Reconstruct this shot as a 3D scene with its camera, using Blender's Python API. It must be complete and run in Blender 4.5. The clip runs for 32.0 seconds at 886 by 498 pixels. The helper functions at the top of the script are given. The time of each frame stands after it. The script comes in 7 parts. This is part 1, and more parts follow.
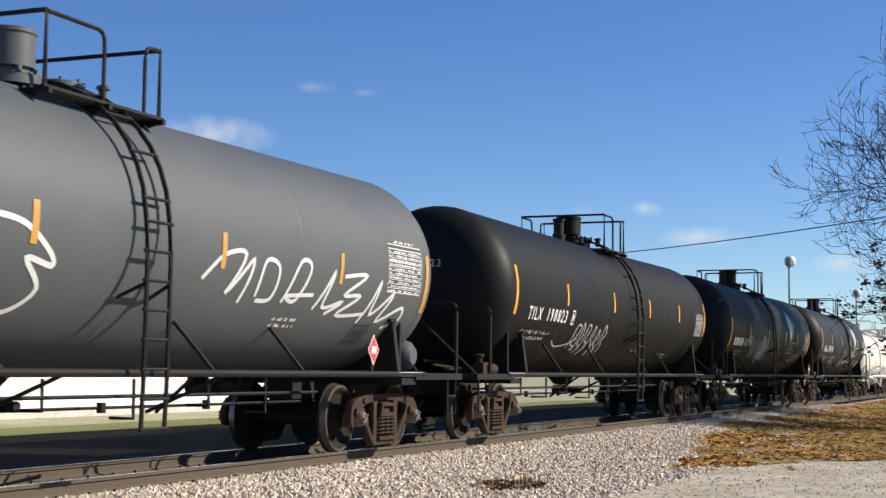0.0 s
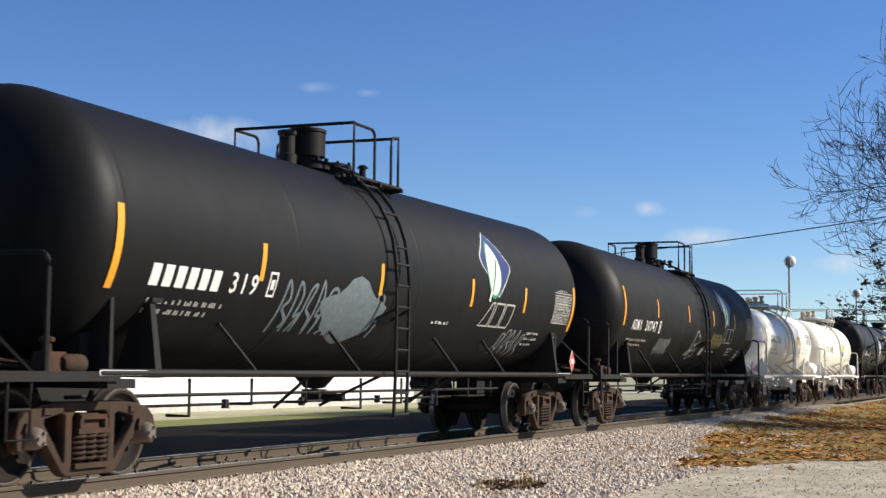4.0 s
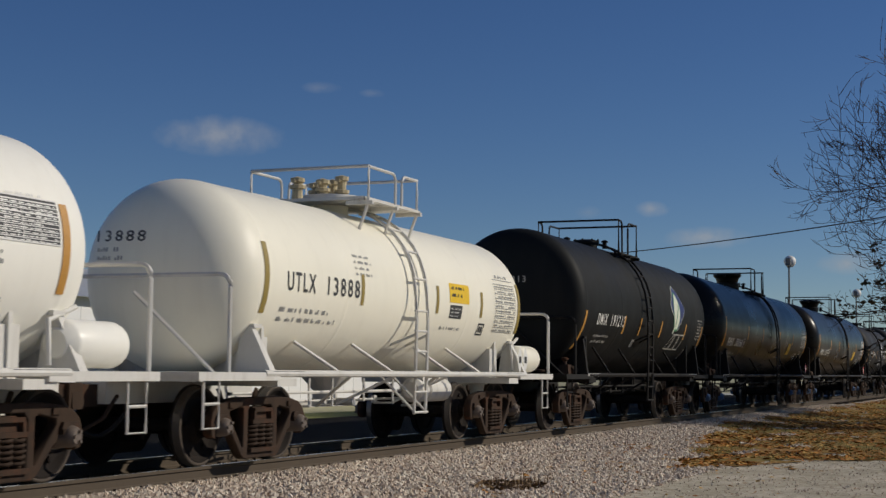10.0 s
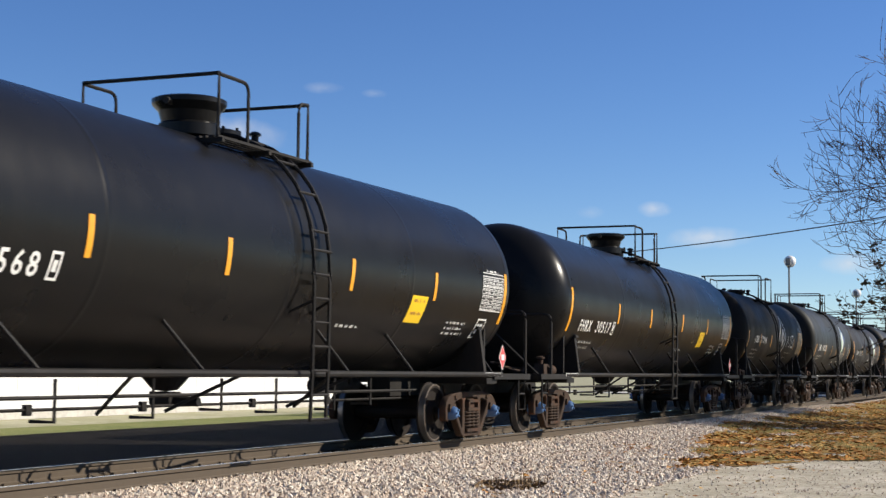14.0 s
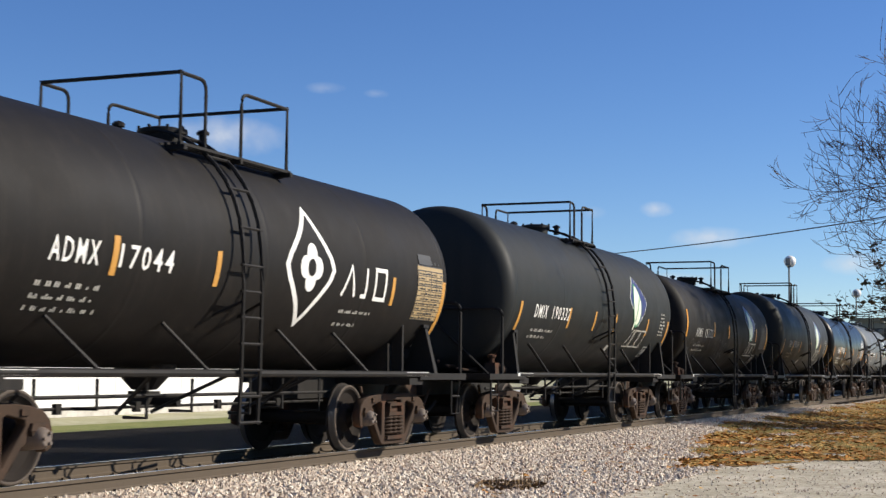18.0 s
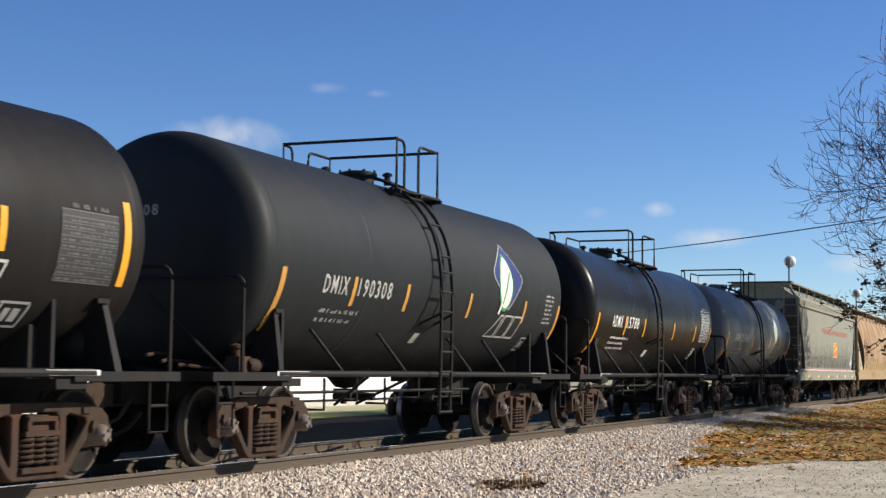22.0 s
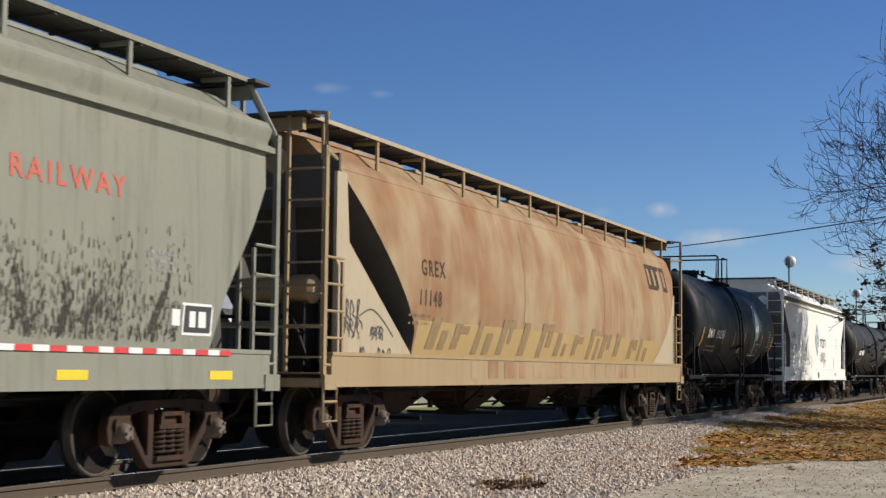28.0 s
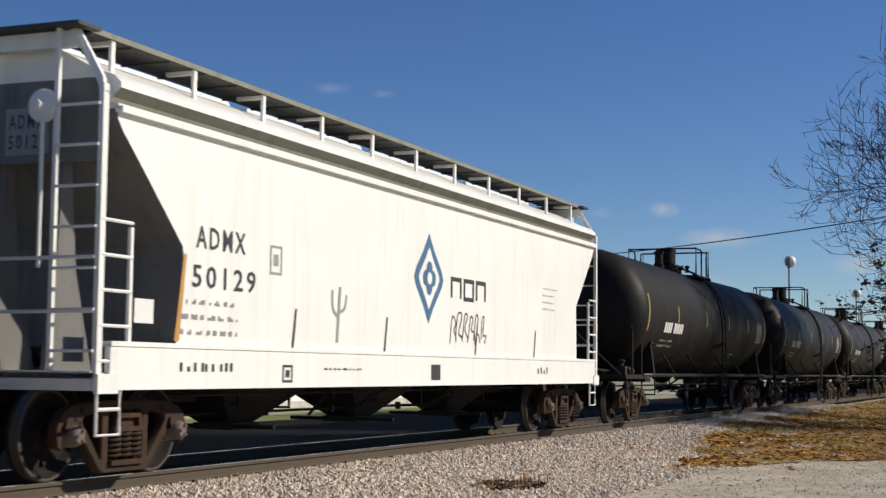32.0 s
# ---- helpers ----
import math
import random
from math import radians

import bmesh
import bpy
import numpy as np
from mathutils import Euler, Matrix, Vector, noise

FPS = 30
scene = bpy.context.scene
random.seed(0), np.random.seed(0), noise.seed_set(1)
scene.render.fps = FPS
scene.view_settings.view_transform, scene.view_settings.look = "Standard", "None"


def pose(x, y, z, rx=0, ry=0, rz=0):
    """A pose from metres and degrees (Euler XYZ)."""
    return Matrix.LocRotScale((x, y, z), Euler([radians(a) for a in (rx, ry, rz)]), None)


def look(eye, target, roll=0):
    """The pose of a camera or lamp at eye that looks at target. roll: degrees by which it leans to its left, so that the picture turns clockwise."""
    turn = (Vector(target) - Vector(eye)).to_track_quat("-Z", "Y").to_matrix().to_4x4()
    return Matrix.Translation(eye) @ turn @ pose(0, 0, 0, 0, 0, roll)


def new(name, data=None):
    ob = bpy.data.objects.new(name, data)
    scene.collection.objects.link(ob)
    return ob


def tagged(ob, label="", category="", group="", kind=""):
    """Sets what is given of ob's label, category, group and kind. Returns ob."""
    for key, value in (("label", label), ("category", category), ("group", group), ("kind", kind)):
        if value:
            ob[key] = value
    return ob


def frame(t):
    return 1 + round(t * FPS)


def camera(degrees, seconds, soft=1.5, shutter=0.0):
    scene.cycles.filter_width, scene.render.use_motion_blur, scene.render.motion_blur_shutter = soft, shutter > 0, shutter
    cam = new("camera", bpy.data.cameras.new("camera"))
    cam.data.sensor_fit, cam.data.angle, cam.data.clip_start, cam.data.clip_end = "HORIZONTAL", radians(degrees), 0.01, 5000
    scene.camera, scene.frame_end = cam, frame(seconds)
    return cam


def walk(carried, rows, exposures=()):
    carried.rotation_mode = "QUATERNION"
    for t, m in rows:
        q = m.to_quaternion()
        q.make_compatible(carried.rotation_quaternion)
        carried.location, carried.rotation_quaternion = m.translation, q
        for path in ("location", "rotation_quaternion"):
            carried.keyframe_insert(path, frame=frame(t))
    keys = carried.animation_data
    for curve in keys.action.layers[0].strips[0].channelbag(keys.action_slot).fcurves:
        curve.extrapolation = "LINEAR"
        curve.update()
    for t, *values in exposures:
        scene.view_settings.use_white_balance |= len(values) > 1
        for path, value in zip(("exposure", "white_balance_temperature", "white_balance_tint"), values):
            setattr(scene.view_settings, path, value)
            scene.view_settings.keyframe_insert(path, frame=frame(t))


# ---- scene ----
SECONDS = 32.0
CY = 10.288           # middle of the track; rail tops lie at z = 0
EYE = (0.0, 0.0, 1.188)
cam = camera(33.61, SECONDS, soft=1.4, shutter=0.12)
_th, _p = radians(22.292), radians(4.741)
AIM = (math.cos(_th) * math.cos(_p) * 30, math.sin(_th) * math.cos(_p) * 30, EYE[2] + math.sin(_p) * 30)
VIEW = look(EYE, AIM, 0.589)
walk(cam, [(0.0, VIEW), (SECONDS, VIEW)],
     exposures=[(0, 0.5), (6.0, 0.5), (7.0, 0.3), (8.0, 0.0), (9.0, -0.42), (10.0, -0.75), (11.0, -0.78), (12.0, -0.36), (13.0, 0.2), (14.0, 0.45),
                (27.0, 0.45), (28.0, 0.05), (29.5, -0.05), (30.3, 0.15), (31.2, 0.1), (32.0, -0.1)])

# ---- world, sun ----
SUN = Vector((0.44, -0.75, 0.5)).normalized()
world = bpy.data.worlds.new("world")
scene.world = world
world.use_nodes = True
wn = world.node_tree
sky = wn.nodes.new("ShaderNodeTexSky")
sky.sky_type, sky.sun_disc = "NISHITA", False
sky.sun_elevation = math.asin(SUN.z)
sky.sun_rotation = math.atan2(SUN.x, SUN.y)
sky.altitude, sky.air_density, sky.dust_density, sky.ozone_density = 1500, 1.0, 0.05, 4.5
back = wn.nodes["Background"]
back.inputs["Strength"].default_value = 0.092
hue = wn.nodes.new("ShaderNodeHueSaturation")   # the deep blue of a dry autumn sky
hue.inputs["Hue"].default_value, hue.inputs["Saturation"].default_value = 0.51, 1.15
wn.links.new(sky.outputs[0], hue.inputs["Color"])
wn.links.new(hue.outputs[0], back.inputs["Color"])
lamp = bpy.data.lights.new("sun", "SUN")
lamp.energy, lamp.angle, lamp.color = 5.0, radians(0.5), (1.0, 0.92, 0.79)
sun = new("sun", lamp)
sun.matrix_world = look(tuple(SUN * 50), (0, 0, 0))


# ---- materials ----
def tree_of(name):
    m = bpy.data.materials.new(name)
    m.use_nodes = True
    return m, m.node_tree, m.node_tree.nodes["Principled BSDF"]


def noise_node(nt, scale, detail=4.0, stretch=None, rough=0.55):
    n = nt.nodes.new("ShaderNodeTexNoise")
    n.inputs["Scale"].default_value, n.inputs["Detail"].default_value = scale, detail
    n.inputs["Roughness"].default_value = rough
    co = nt.nodes.new("ShaderNodeTexCoord")
    mp = nt.nodes.new("ShaderNodeMapping")
    if stretch:
        mp.inputs["Scale"].default_value = stretch
    nt.links.new(co.outputs["Object"], mp.inputs["Vector"])
    nt.links.new(mp.outputs[0], n.inputs["Vector"])
    return n


def ramp(nt, src, a, b, ca=(0, 0, 0), cb=(1, 1, 1)):
    r = nt.nodes.new("ShaderNodeValToRGB")
    r.color_ramp.elements[0].position, r.color_ramp.elements[1].position = a, b
    r.color_ramp.elements[0].color, r.color_ramp.elements[1].color = (*ca, 1), (*cb, 1)
    nt.links.new(src, r.inputs[0])
    return r


def mix(nt, fac, a, b):
    m = nt.nodes.new("ShaderNodeMix")
    m.data_type = "RGBA"
    nt.links.new(fac, m.inputs[0])
    for sock, v in ((m.inputs[6], a), (m.inputs[7], b)):
        if isinstance(v, tuple):
            sock.default_value = (*v, 1)
        else:
            nt.links.new(v, sock)
    return m.outputs[2]


def bump(nt, bs, src, strength, dist=0.01):
    b = nt.nodes.new("ShaderNodeBump")
    b.inputs["Strength"].default_value, b.inputs["Distance"].default_value = strength, dist
    nt.links.new(src, b.inputs["Height"])
    nt.links.new(b.outputs[0], bs.inputs["Normal"])


def paint(name, col, rough=0.45, dirt=(0.1, 0.085, 0.07), amount=0.35, streak=0.35, metal=0.0, wob=0.1, spec=0.3, wear=0.0, rust=(0.16, 0.07, 0.03), big=None):
    """Painted steel: broad patches, fine grain and dirt that has run down."""
    m, nt, bs = tree_of(name)
    broad = noise_node(nt, 0.9, 5)
    fine = noise_node(nt, 14, 6)
    run = noise_node(nt, 1.0, 6, (5.0, 5.0, 0.45), 0.6)
    c = mix(nt, ramp(nt, broad.outputs[0], 0.3, 0.75, (1 - amount,) * 3, (1, 1, 1)).outputs[0], tuple(x * 0.72 for x in col), col)
    k = ramp(nt, run.outputs[0], 0.5, 0.8, (0, 0, 0), (streak,) * 3)
    c = mix(nt, k.outputs[0], c, dirt)
    k2 = ramp(nt, fine.outputs[0], 0.55, 0.85, (0, 0, 0), (amount * 0.6,) * 3)
    c = mix(nt, k2.outputs[0], c, dirt)
    if big:     # large faded areas
        for k, (b, off) in enumerate(zip(big, (0.35, 0.8))):
            w = noise_node(nt, off, 3, (1.0, 1.0, 1.6 - k))
            c = mix(nt, ramp(nt, w.outputs[0], 0.42, 0.62, (0, 0, 0), (0.85,) * 3).outputs[0], c, b)
    if wear:
        w = noise_node(nt, 2.2, 9, None, 0.7)
        kw = ramp(nt, w.outputs[0], 0.62 - 0.16 * wear, 0.7, (0, 0, 0), (min(1.0, wear),) * 3)
        c = mix(nt, kw.outputs[0], c, rust)
    nt.links.new(c, bs.inputs["Base Color"])
    rr = ramp(nt, broad.outputs[0], 0.3, 0.7, (rough - wob,) * 3, (min(1, rough + wob),) * 3)
    nt.links.new(rr.outputs[0], bs.inputs["Roughness"])
    bs.inputs["Metallic"].default_value = metal
    bs.inputs["Specular IOR Level"].default_value = spec
    wave = noise_node(nt, 1.6, 2)
    bump(nt, bs, wave.outputs[0], 0.16, 0.01)
    return m


def flat_paint(name, col, rough=0.5, var=0.2):
    m, nt, bs = tree_of(name)
    n = noise_node(nt, 9, 5)
    c = mix(nt, n.outputs[0], tuple(x * (1 - var) for x in col), tuple(min(1, x * (1 + var * 0.6)) for x in col))
    nt.links.new(c, bs.inputs["Base Color"])
    bs.inputs["Roughness"].default_value = rough
    return m


def ground_mat(name, a, b, c3, scale, fine, rough=0.95, bmp=0.5):
    m, nt, bs = tree_of(name)
    n1, n2, n3 = noise_node(nt, scale, 6), noise_node(nt, fine, 8, None, 0.65), noise_node(nt, fine * 4, 4)
    c = mix(nt, ramp(nt, n1.outputs[0], 0.38, 0.62).outputs[0], a, b)
    c = mix(nt, ramp(nt, n2.outputs[0], 0.45, 0.7).outputs[0], c, c3)
    nt.links.new(c, bs.inputs["Base Color"])
    bs.inputs["Roughness"].default_value = rough
    bs.inputs["Specular IOR Level"].default_value = 0.08
    bump(nt, bs, n3.outputs[0], bmp, 0.03)
    return m


def island_mat(name, cols, rough=0.9, grit=0.35):
    """Loose pieces, each of its own shade."""
    m, nt, bs = tree_of(name)
    g = nt.nodes.new("ShaderNodeNewGeometry")
    r = nt.nodes.new("ShaderNodeValToRGB")
    els = r.color_ramp.elements
    while len(els) < len(cols):
        els.new(0.5)
    for i, cc in enumerate(cols):
        els[i].position, els[i].color = i / (len(cols) - 1), (*cc, 1)
    nt.links.new(g.outputs["Random Per Island"], r.inputs[0])
    n = noise_node(nt, 30, 3)
    nt.links.new(mix(nt, ramp(nt, n.outputs[0], 0.4, 0.7, (0, 0, 0), (grit,) * 3).outputs[0], r.outputs[0], (0.12, 0.11, 0.1)), bs.inputs["Base Color"])
    bs.inputs["Roughness"].default_value = rough
    bs.inputs["Specular IOR Level"].default_value = 0.12
    return m


BLACK = paint("black_tank_paint", (0.0068, 0.0069, 0.0071), 0.57, (0.026, 0.025, 0.024), 0.3, 0.2, spec=0.15)
GLOSS = paint("glossy_black_paint", (0.0105, 0.0102, 0.01), 0.3, (0.03, 0.025, 0.02), 0.3, 0.15, wob=0.05, spec=0.13)
SLATE = paint("slate_paint", (0.0142, 0.0166, 0.0175), 0.56, (0.04, 0.038, 0.035), 0.3, 0.22, spec=0.18)
DARKSLATE = paint("dark_slate_paint", (0.0105, 0.0118, 0.0122), 0.58, (0.03, 0.028, 0.026), 0.3, 0.2, spec=0.14)
BROWN = paint("brown_black_paint", (0.0098, 0.0084, 0.0075), 0.6, (0.034, 0.028, 0.023), 0.35, 0.3, spec=0.16)
GREY = paint("grey_tank_paint", (0.083, 0.089, 0.092), 0.55, (0.1, 0.095, 0.085), 0.2, 0.2)
MIDGREY = paint("mid_grey_tank_paint", (0.105, 0.117, 0.121), 0.5, (0.14, 0.11, 0.08), 0.3, 0.4)
WHITE = paint("white_tank_paint", (0.9, 0.875, 0.79), 0.38, (0.5, 0.46, 0.38), 0.06, 0.1)
CREAM = paint("cream_tank_paint", (0.9, 0.86, 0.72), 0.38, (0.5, 0.45, 0.34), 0.06, 0.1)
UNDER = paint("underframe_black", (0.015, 0.0135, 0.0125), 0.65, (0.045, 0.036, 0.028), 0.4, 0.35, spec=0.18)
WHITEFRAME = paint("white_frame_paint", (0.68, 0.66, 0.61), 0.5, (0.25, 0.2, 0.14), 0.3, 0.35)
TRUCK = paint("rusty_cast_steel", (0.056, 0.036, 0.025), 0.85, (0.022, 0.017, 0.014), 0.7, 0.75, wear=0.6, rust=(0.13, 0.045, 0.021), spec=0.15)
WHEELM = paint("wheel_steel", (0.02, 0.0155, 0.013), 0.8, (0.014, 0.011, 0.01), 0.5, 0.4, wear=0.25, rust=(0.1, 0.042, 0.02), spec=0.15)
TREAD = paint("polished_tread", (0.2, 0.185, 0.17), 0.42, (0.16, 0.14, 0.12), 0.3, 0.2, metal=0.8)
RIMM = paint("rusty_wheel_rim", (0.085, 0.068, 0.055), 0.75, (0.06, 0.045, 0.035), 0.5, 0.3, spec=0.2)
CAP = paint("bearing_cap", (0.15, 0.12, 0.1), 0.55, (0.07, 0.05, 0.04), 0.3, 0.3)
BLUECAP = paint("blue_bearing_cap", (0.06, 0.13, 0.27), 0.45, (0.1, 0.08, 0.06), 0.3, 0.3)
RAILTOP = paint("rail_head_steel", (0.45, 0.44, 0.42), 0.22, (0.3, 0.28, 0.25), 0.1, 0.05, metal=0.85)
RAILSIDE = paint("rusty_rail", (0.105, 0.083, 0.062), 0.85, (0.06, 0.048, 0.036), 0.5, 0.3, spec=0.1)
# tie wood coloured near black, for the shade under the train
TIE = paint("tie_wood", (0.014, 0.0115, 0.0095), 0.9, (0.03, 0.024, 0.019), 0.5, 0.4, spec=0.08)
ORANGE = flat_paint("orange_reflector", (0.78, 0.34, 0.02), 0.35)
DULLORANGE = flat_paint("dull_orange_reflector", (0.52, 0.26, 0.05), 0.5)
OLIVE = flat_paint("faded_olive_reflector", (0.3, 0.22, 0.05), 0.5)
LETTER = flat_paint("white_lettering", (0.75, 0.74, 0.7), 0.5, 0.12)
DULLLETTER = flat_paint("faded_lettering", (0.42, 0.41, 0.37), 0.6, 0.3)
BLACKLETTER = flat_paint("black_lettering", (0.035, 0.035, 0.035), 0.5)
DARKLABEL = flat_paint("dull_grey_label_ground", (0.026, 0.025, 0.023), 0.7, 0.3)
FADEDINK = flat_paint("faded_grey_lettering", (0.085, 0.082, 0.076), 0.7, 0.3)
GREYLETTER = flat_paint("grey_lettering", (0.3, 0.3, 0.29), 0.6, 0.3)
YELLOW = flat_paint("yellow_sticker", (0.85, 0.55, 0.02), 0.4, 0.1)
BLUE = flat_paint("blue_emblem", (0.02, 0.03, 0.14), 0.4)
GREEN = flat_paint("green_emblem", (0.03, 0.25, 0.12), 0.4)
PALELEAF = flat_paint("pale_leaf", (0.72, 0.74, 0.6), 0.4, 0.06)
RED = flat_paint("red_placard", (0.62, 0.05, 0.05), 0.4)
REDLETTER = flat_paint("red_lettering", (0.55, 0.09, 0.05), 0.6, 0.3)
ORANGESIGN = flat_paint("orange_emblem", (0.55, 0.13, 0.03), 0.6, 0.2)
SPRAY = flat_paint("white_spray_paint", (0.62, 0.62, 0.6), 0.6, 0.2)
DARKSPRAY = flat_paint("black_spray_paint", (0.06, 0.055, 0.05), 0.7, 0.3)
GOLDSPRAY = flat_paint("gold_spray_paint", (0.4, 0.33, 0.12), 0.6, 0.3)
TANBLOCK = flat_paint("tan_block_lettering", (0.22, 0.145, 0.08), 0.8, 0.3)
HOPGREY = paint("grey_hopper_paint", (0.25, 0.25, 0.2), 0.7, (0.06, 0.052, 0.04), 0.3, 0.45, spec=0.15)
HOPTAN = paint("faded_tan_hopper_paint", (0.33, 0.205, 0.115), 0.8, (0.42, 0.34, 0.22), 0.5, 0.7, wear=0.6, rust=(0.33, 0.16, 0.085), spec=0.1, big=((0.23, 0.12, 0.062), (0.37, 0.29, 0.18)))
HOPTANPALE = paint("pale_tan_hopper_paint", (0.42, 0.35, 0.24), 0.7, (0.25, 0.165, 0.09), 0.3, 0.5)
HOPTANSILL = paint("tan_sill_paint", (0.36, 0.27, 0.155), 0.75, (0.24, 0.155, 0.08), 0.4, 0.5, spec=0.12)
HOPWHITE = paint("white_hopper_paint", (0.82, 0.81, 0.76), 0.5, (0.4, 0.36, 0.28), 0.15, 0.25)
HOPTANLOW = paint("yellowed_lower_paint", (0.42, 0.295, 0.135), 0.8, (0.34, 0.24, 0.12), 0.5, 0.4, spec=0.1)
TANPANEL = flat_paint("tan_panel", (0.36, 0.26, 0.13), 0.6, 0.25)
GHOST = flat_paint("ghost_lettering", (0.25, 0.17, 0.08), 0.9, 0.45)
OLDINK = flat_paint("worn_dark_ink", (0.055, 0.035, 0.022), 0.95, 0.4)
GALV = paint("galvanised_walkway", (0.06, 0.058, 0.054), 0.7, (0.05, 0.045, 0.04), 0.3, 0.3)
BALLAST = ground_mat("ballast_bed", (0.42, 0.35, 0.285), (0.52, 0.44, 0.365), (0.25, 0.2, 0.16), 1.2, 22, bmp=0.8)
LOT = ground_mat("packed_gravel", (0.43, 0.385, 0.29), (0.58, 0.52, 0.41), (0.29, 0.25, 0.18), 0.9, 7, bmp=0.5)
STONES = island_mat("crushed_stone", [(0.62, 0.51, 0.4), (0.42, 0.325, 0.25), (0.72, 0.64, 0.52), (0.55, 0.43, 0.33), (0.8, 0.73, 0.6)], grit=0.12)
# bed coloured near black: the train's shadow is put into the colour
SHADEBED = ground_mat("shaded_ballast", (0.01, 0.0085, 0.0075), (0.016, 0.0135, 0.011), (0.007, 0.006, 0.0055), 1.5, 25, bmp=0.8)
FARGROUND = ground_mat("dry_verge", (0.36, 0.34, 0.22), (0.44, 0.41, 0.29), (0.28, 0.28, 0.15), 0.25, 3)
GRASSM = ground_mat("mown_grass", (0.16, 0.19, 0.06), (0.22, 0.23, 0.08), (0.3, 0.28, 0.12), 0.4, 9)
LEAVES = island_mat("fallen_leaves", [(0.5, 0.17, 0.03), (0.58, 0.28, 0.06), (0.32, 0.11, 0.025), (0.52, 0.3, 0.08), (0.6, 0.4, 0.14)])
BLADES = island_mat("grass_blades", [(0.12, 0.16, 0.04), (0.2, 0.22, 0.06), (0.3, 0.26, 0.1), (0.16, 0.19, 0.05)])
DRYBLADES = island_mat("dry_weeds", [(0.16, 0.1, 0.05), (0.27, 0.17, 0.08), (0.09, 0.055, 0.03)])
# hopper ends, dirty and much darker than the sides: shade put into the colour
SHADEEND = paint("shaded_white_end_paint", (0.2, 0.195, 0.185), 0.75, (0.06, 0.05, 0.042), 0.6, 0.5, spec=0.1)
SHADEENDGREY = paint("shaded_grey_end_paint", (0.1, 0.098, 0.09), 0.75, (0.04, 0.035, 0.03), 0.6, 0.5, spec=0.1)
BARK = paint("bark", (0.1, 0.072, 0.064), 0.9, (0.045, 0.034, 0.03), 0.4, 0.3)
LASTLEAF = island_mat("late_leaves", [(0.06, 0.07, 0.04), (0.1, 0.075, 0.04), (0.05, 0.06, 0.045)])
WALLW = paint("white_metal_siding", (0.8, 0.8, 0.79), 0.5, (0.6, 0.58, 0.54), 0.08, 0.1)
ROOFM = paint("pale_metal_roof", (0.55, 0.56, 0.56), 0.45, (0.4, 0.38, 0.35), 0.15, 0.2, metal=0.3)
CONCRETE = ground_mat("pale_concrete", (0.5, 0.48, 0.44), (0.58, 0.56, 0.52), (0.4, 0.38, 0.35), 0.5, 6, bmp=0.2)
POLEM = paint("grey_pole", (0.2, 0.19, 0.17), 0.6, (0.1, 0.09, 0.08), 0.3, 0.3)
CABLE = flat_paint("black_cable", (0.03, 0.03, 0.03), 0.6)


# ---- mesh helpers ----
def box(bm, c, s, taper=None):
    """A box; taper: (x, y) scale of its top."""
    tx, ty = taper or (1, 1)
    vs = []
    for z in (-0.5, 0.5):
        k = (tx, ty) if z > 0 else (1, 1)
        for x, y in ((-0.5, -0.5), (0.5, -0.5), (0.5, 0.5), (-0.5, 0.5)):
            vs.append(bm.verts.new((c[0] + x * s[0] * k[0], c[1] + y * s[1] * k[1], c[2] + z * s[2])))
    for f in ((3, 2, 1, 0), (4, 5, 6, 7), (0, 1, 5, 4), (1, 2, 6, 5), (2, 3, 7, 6), (3, 0, 4, 7)):
        bm.faces.new([vs[i] for i in f])
    return vs


def pipe(bm, pts, r, seg=6, cap=True, r2=None):
    """A round bar along points."""
    pts = [Vector(p) for p in pts]
    rings = []
    for i, p in enumerate(pts):
        d = (pts[min(i + 1, len(pts) - 1)] - pts[max(i - 1, 0)]).normalized()
        a = d.cross(Vector((0, 0, 1)))
        if a.length < 0.05:
            a = d.cross(Vector((1, 0, 0)))
        a.normalize()
        b = d.cross(a)
        rr = r if r2 is None else r + (r2 - r) * i / (len(pts) - 1)
        rings.append([bm.verts.new(p + (a * math.cos(q) + b * math.sin(q)) * rr) for q in (2 * math.pi * k / seg for k in range(seg))])
    for u, v in zip(rings, rings[1:]):
        for k in range(seg):
            bm.faces.new((u[k], u[(k + 1) % seg], v[(k + 1) % seg], v[k]))
    if cap:
        bm.faces.new(rings[0][::-1])
        bm.faces.new(rings[-1])


def bend(a, b, c, r, n=4):
    """Points a, a rounded corner at b, and c."""
    a, b, c = Vector(a), Vector(b), Vector(c)
    u, v = (a - b).normalized() * r, (c - b).normalized() * r
    return [a] + [(b + u) * (1 - t) ** 2 + b * 2 * t * (1 - t) + (b + v) * t * t for t in (k / n for k in range(n + 1))] + [c]


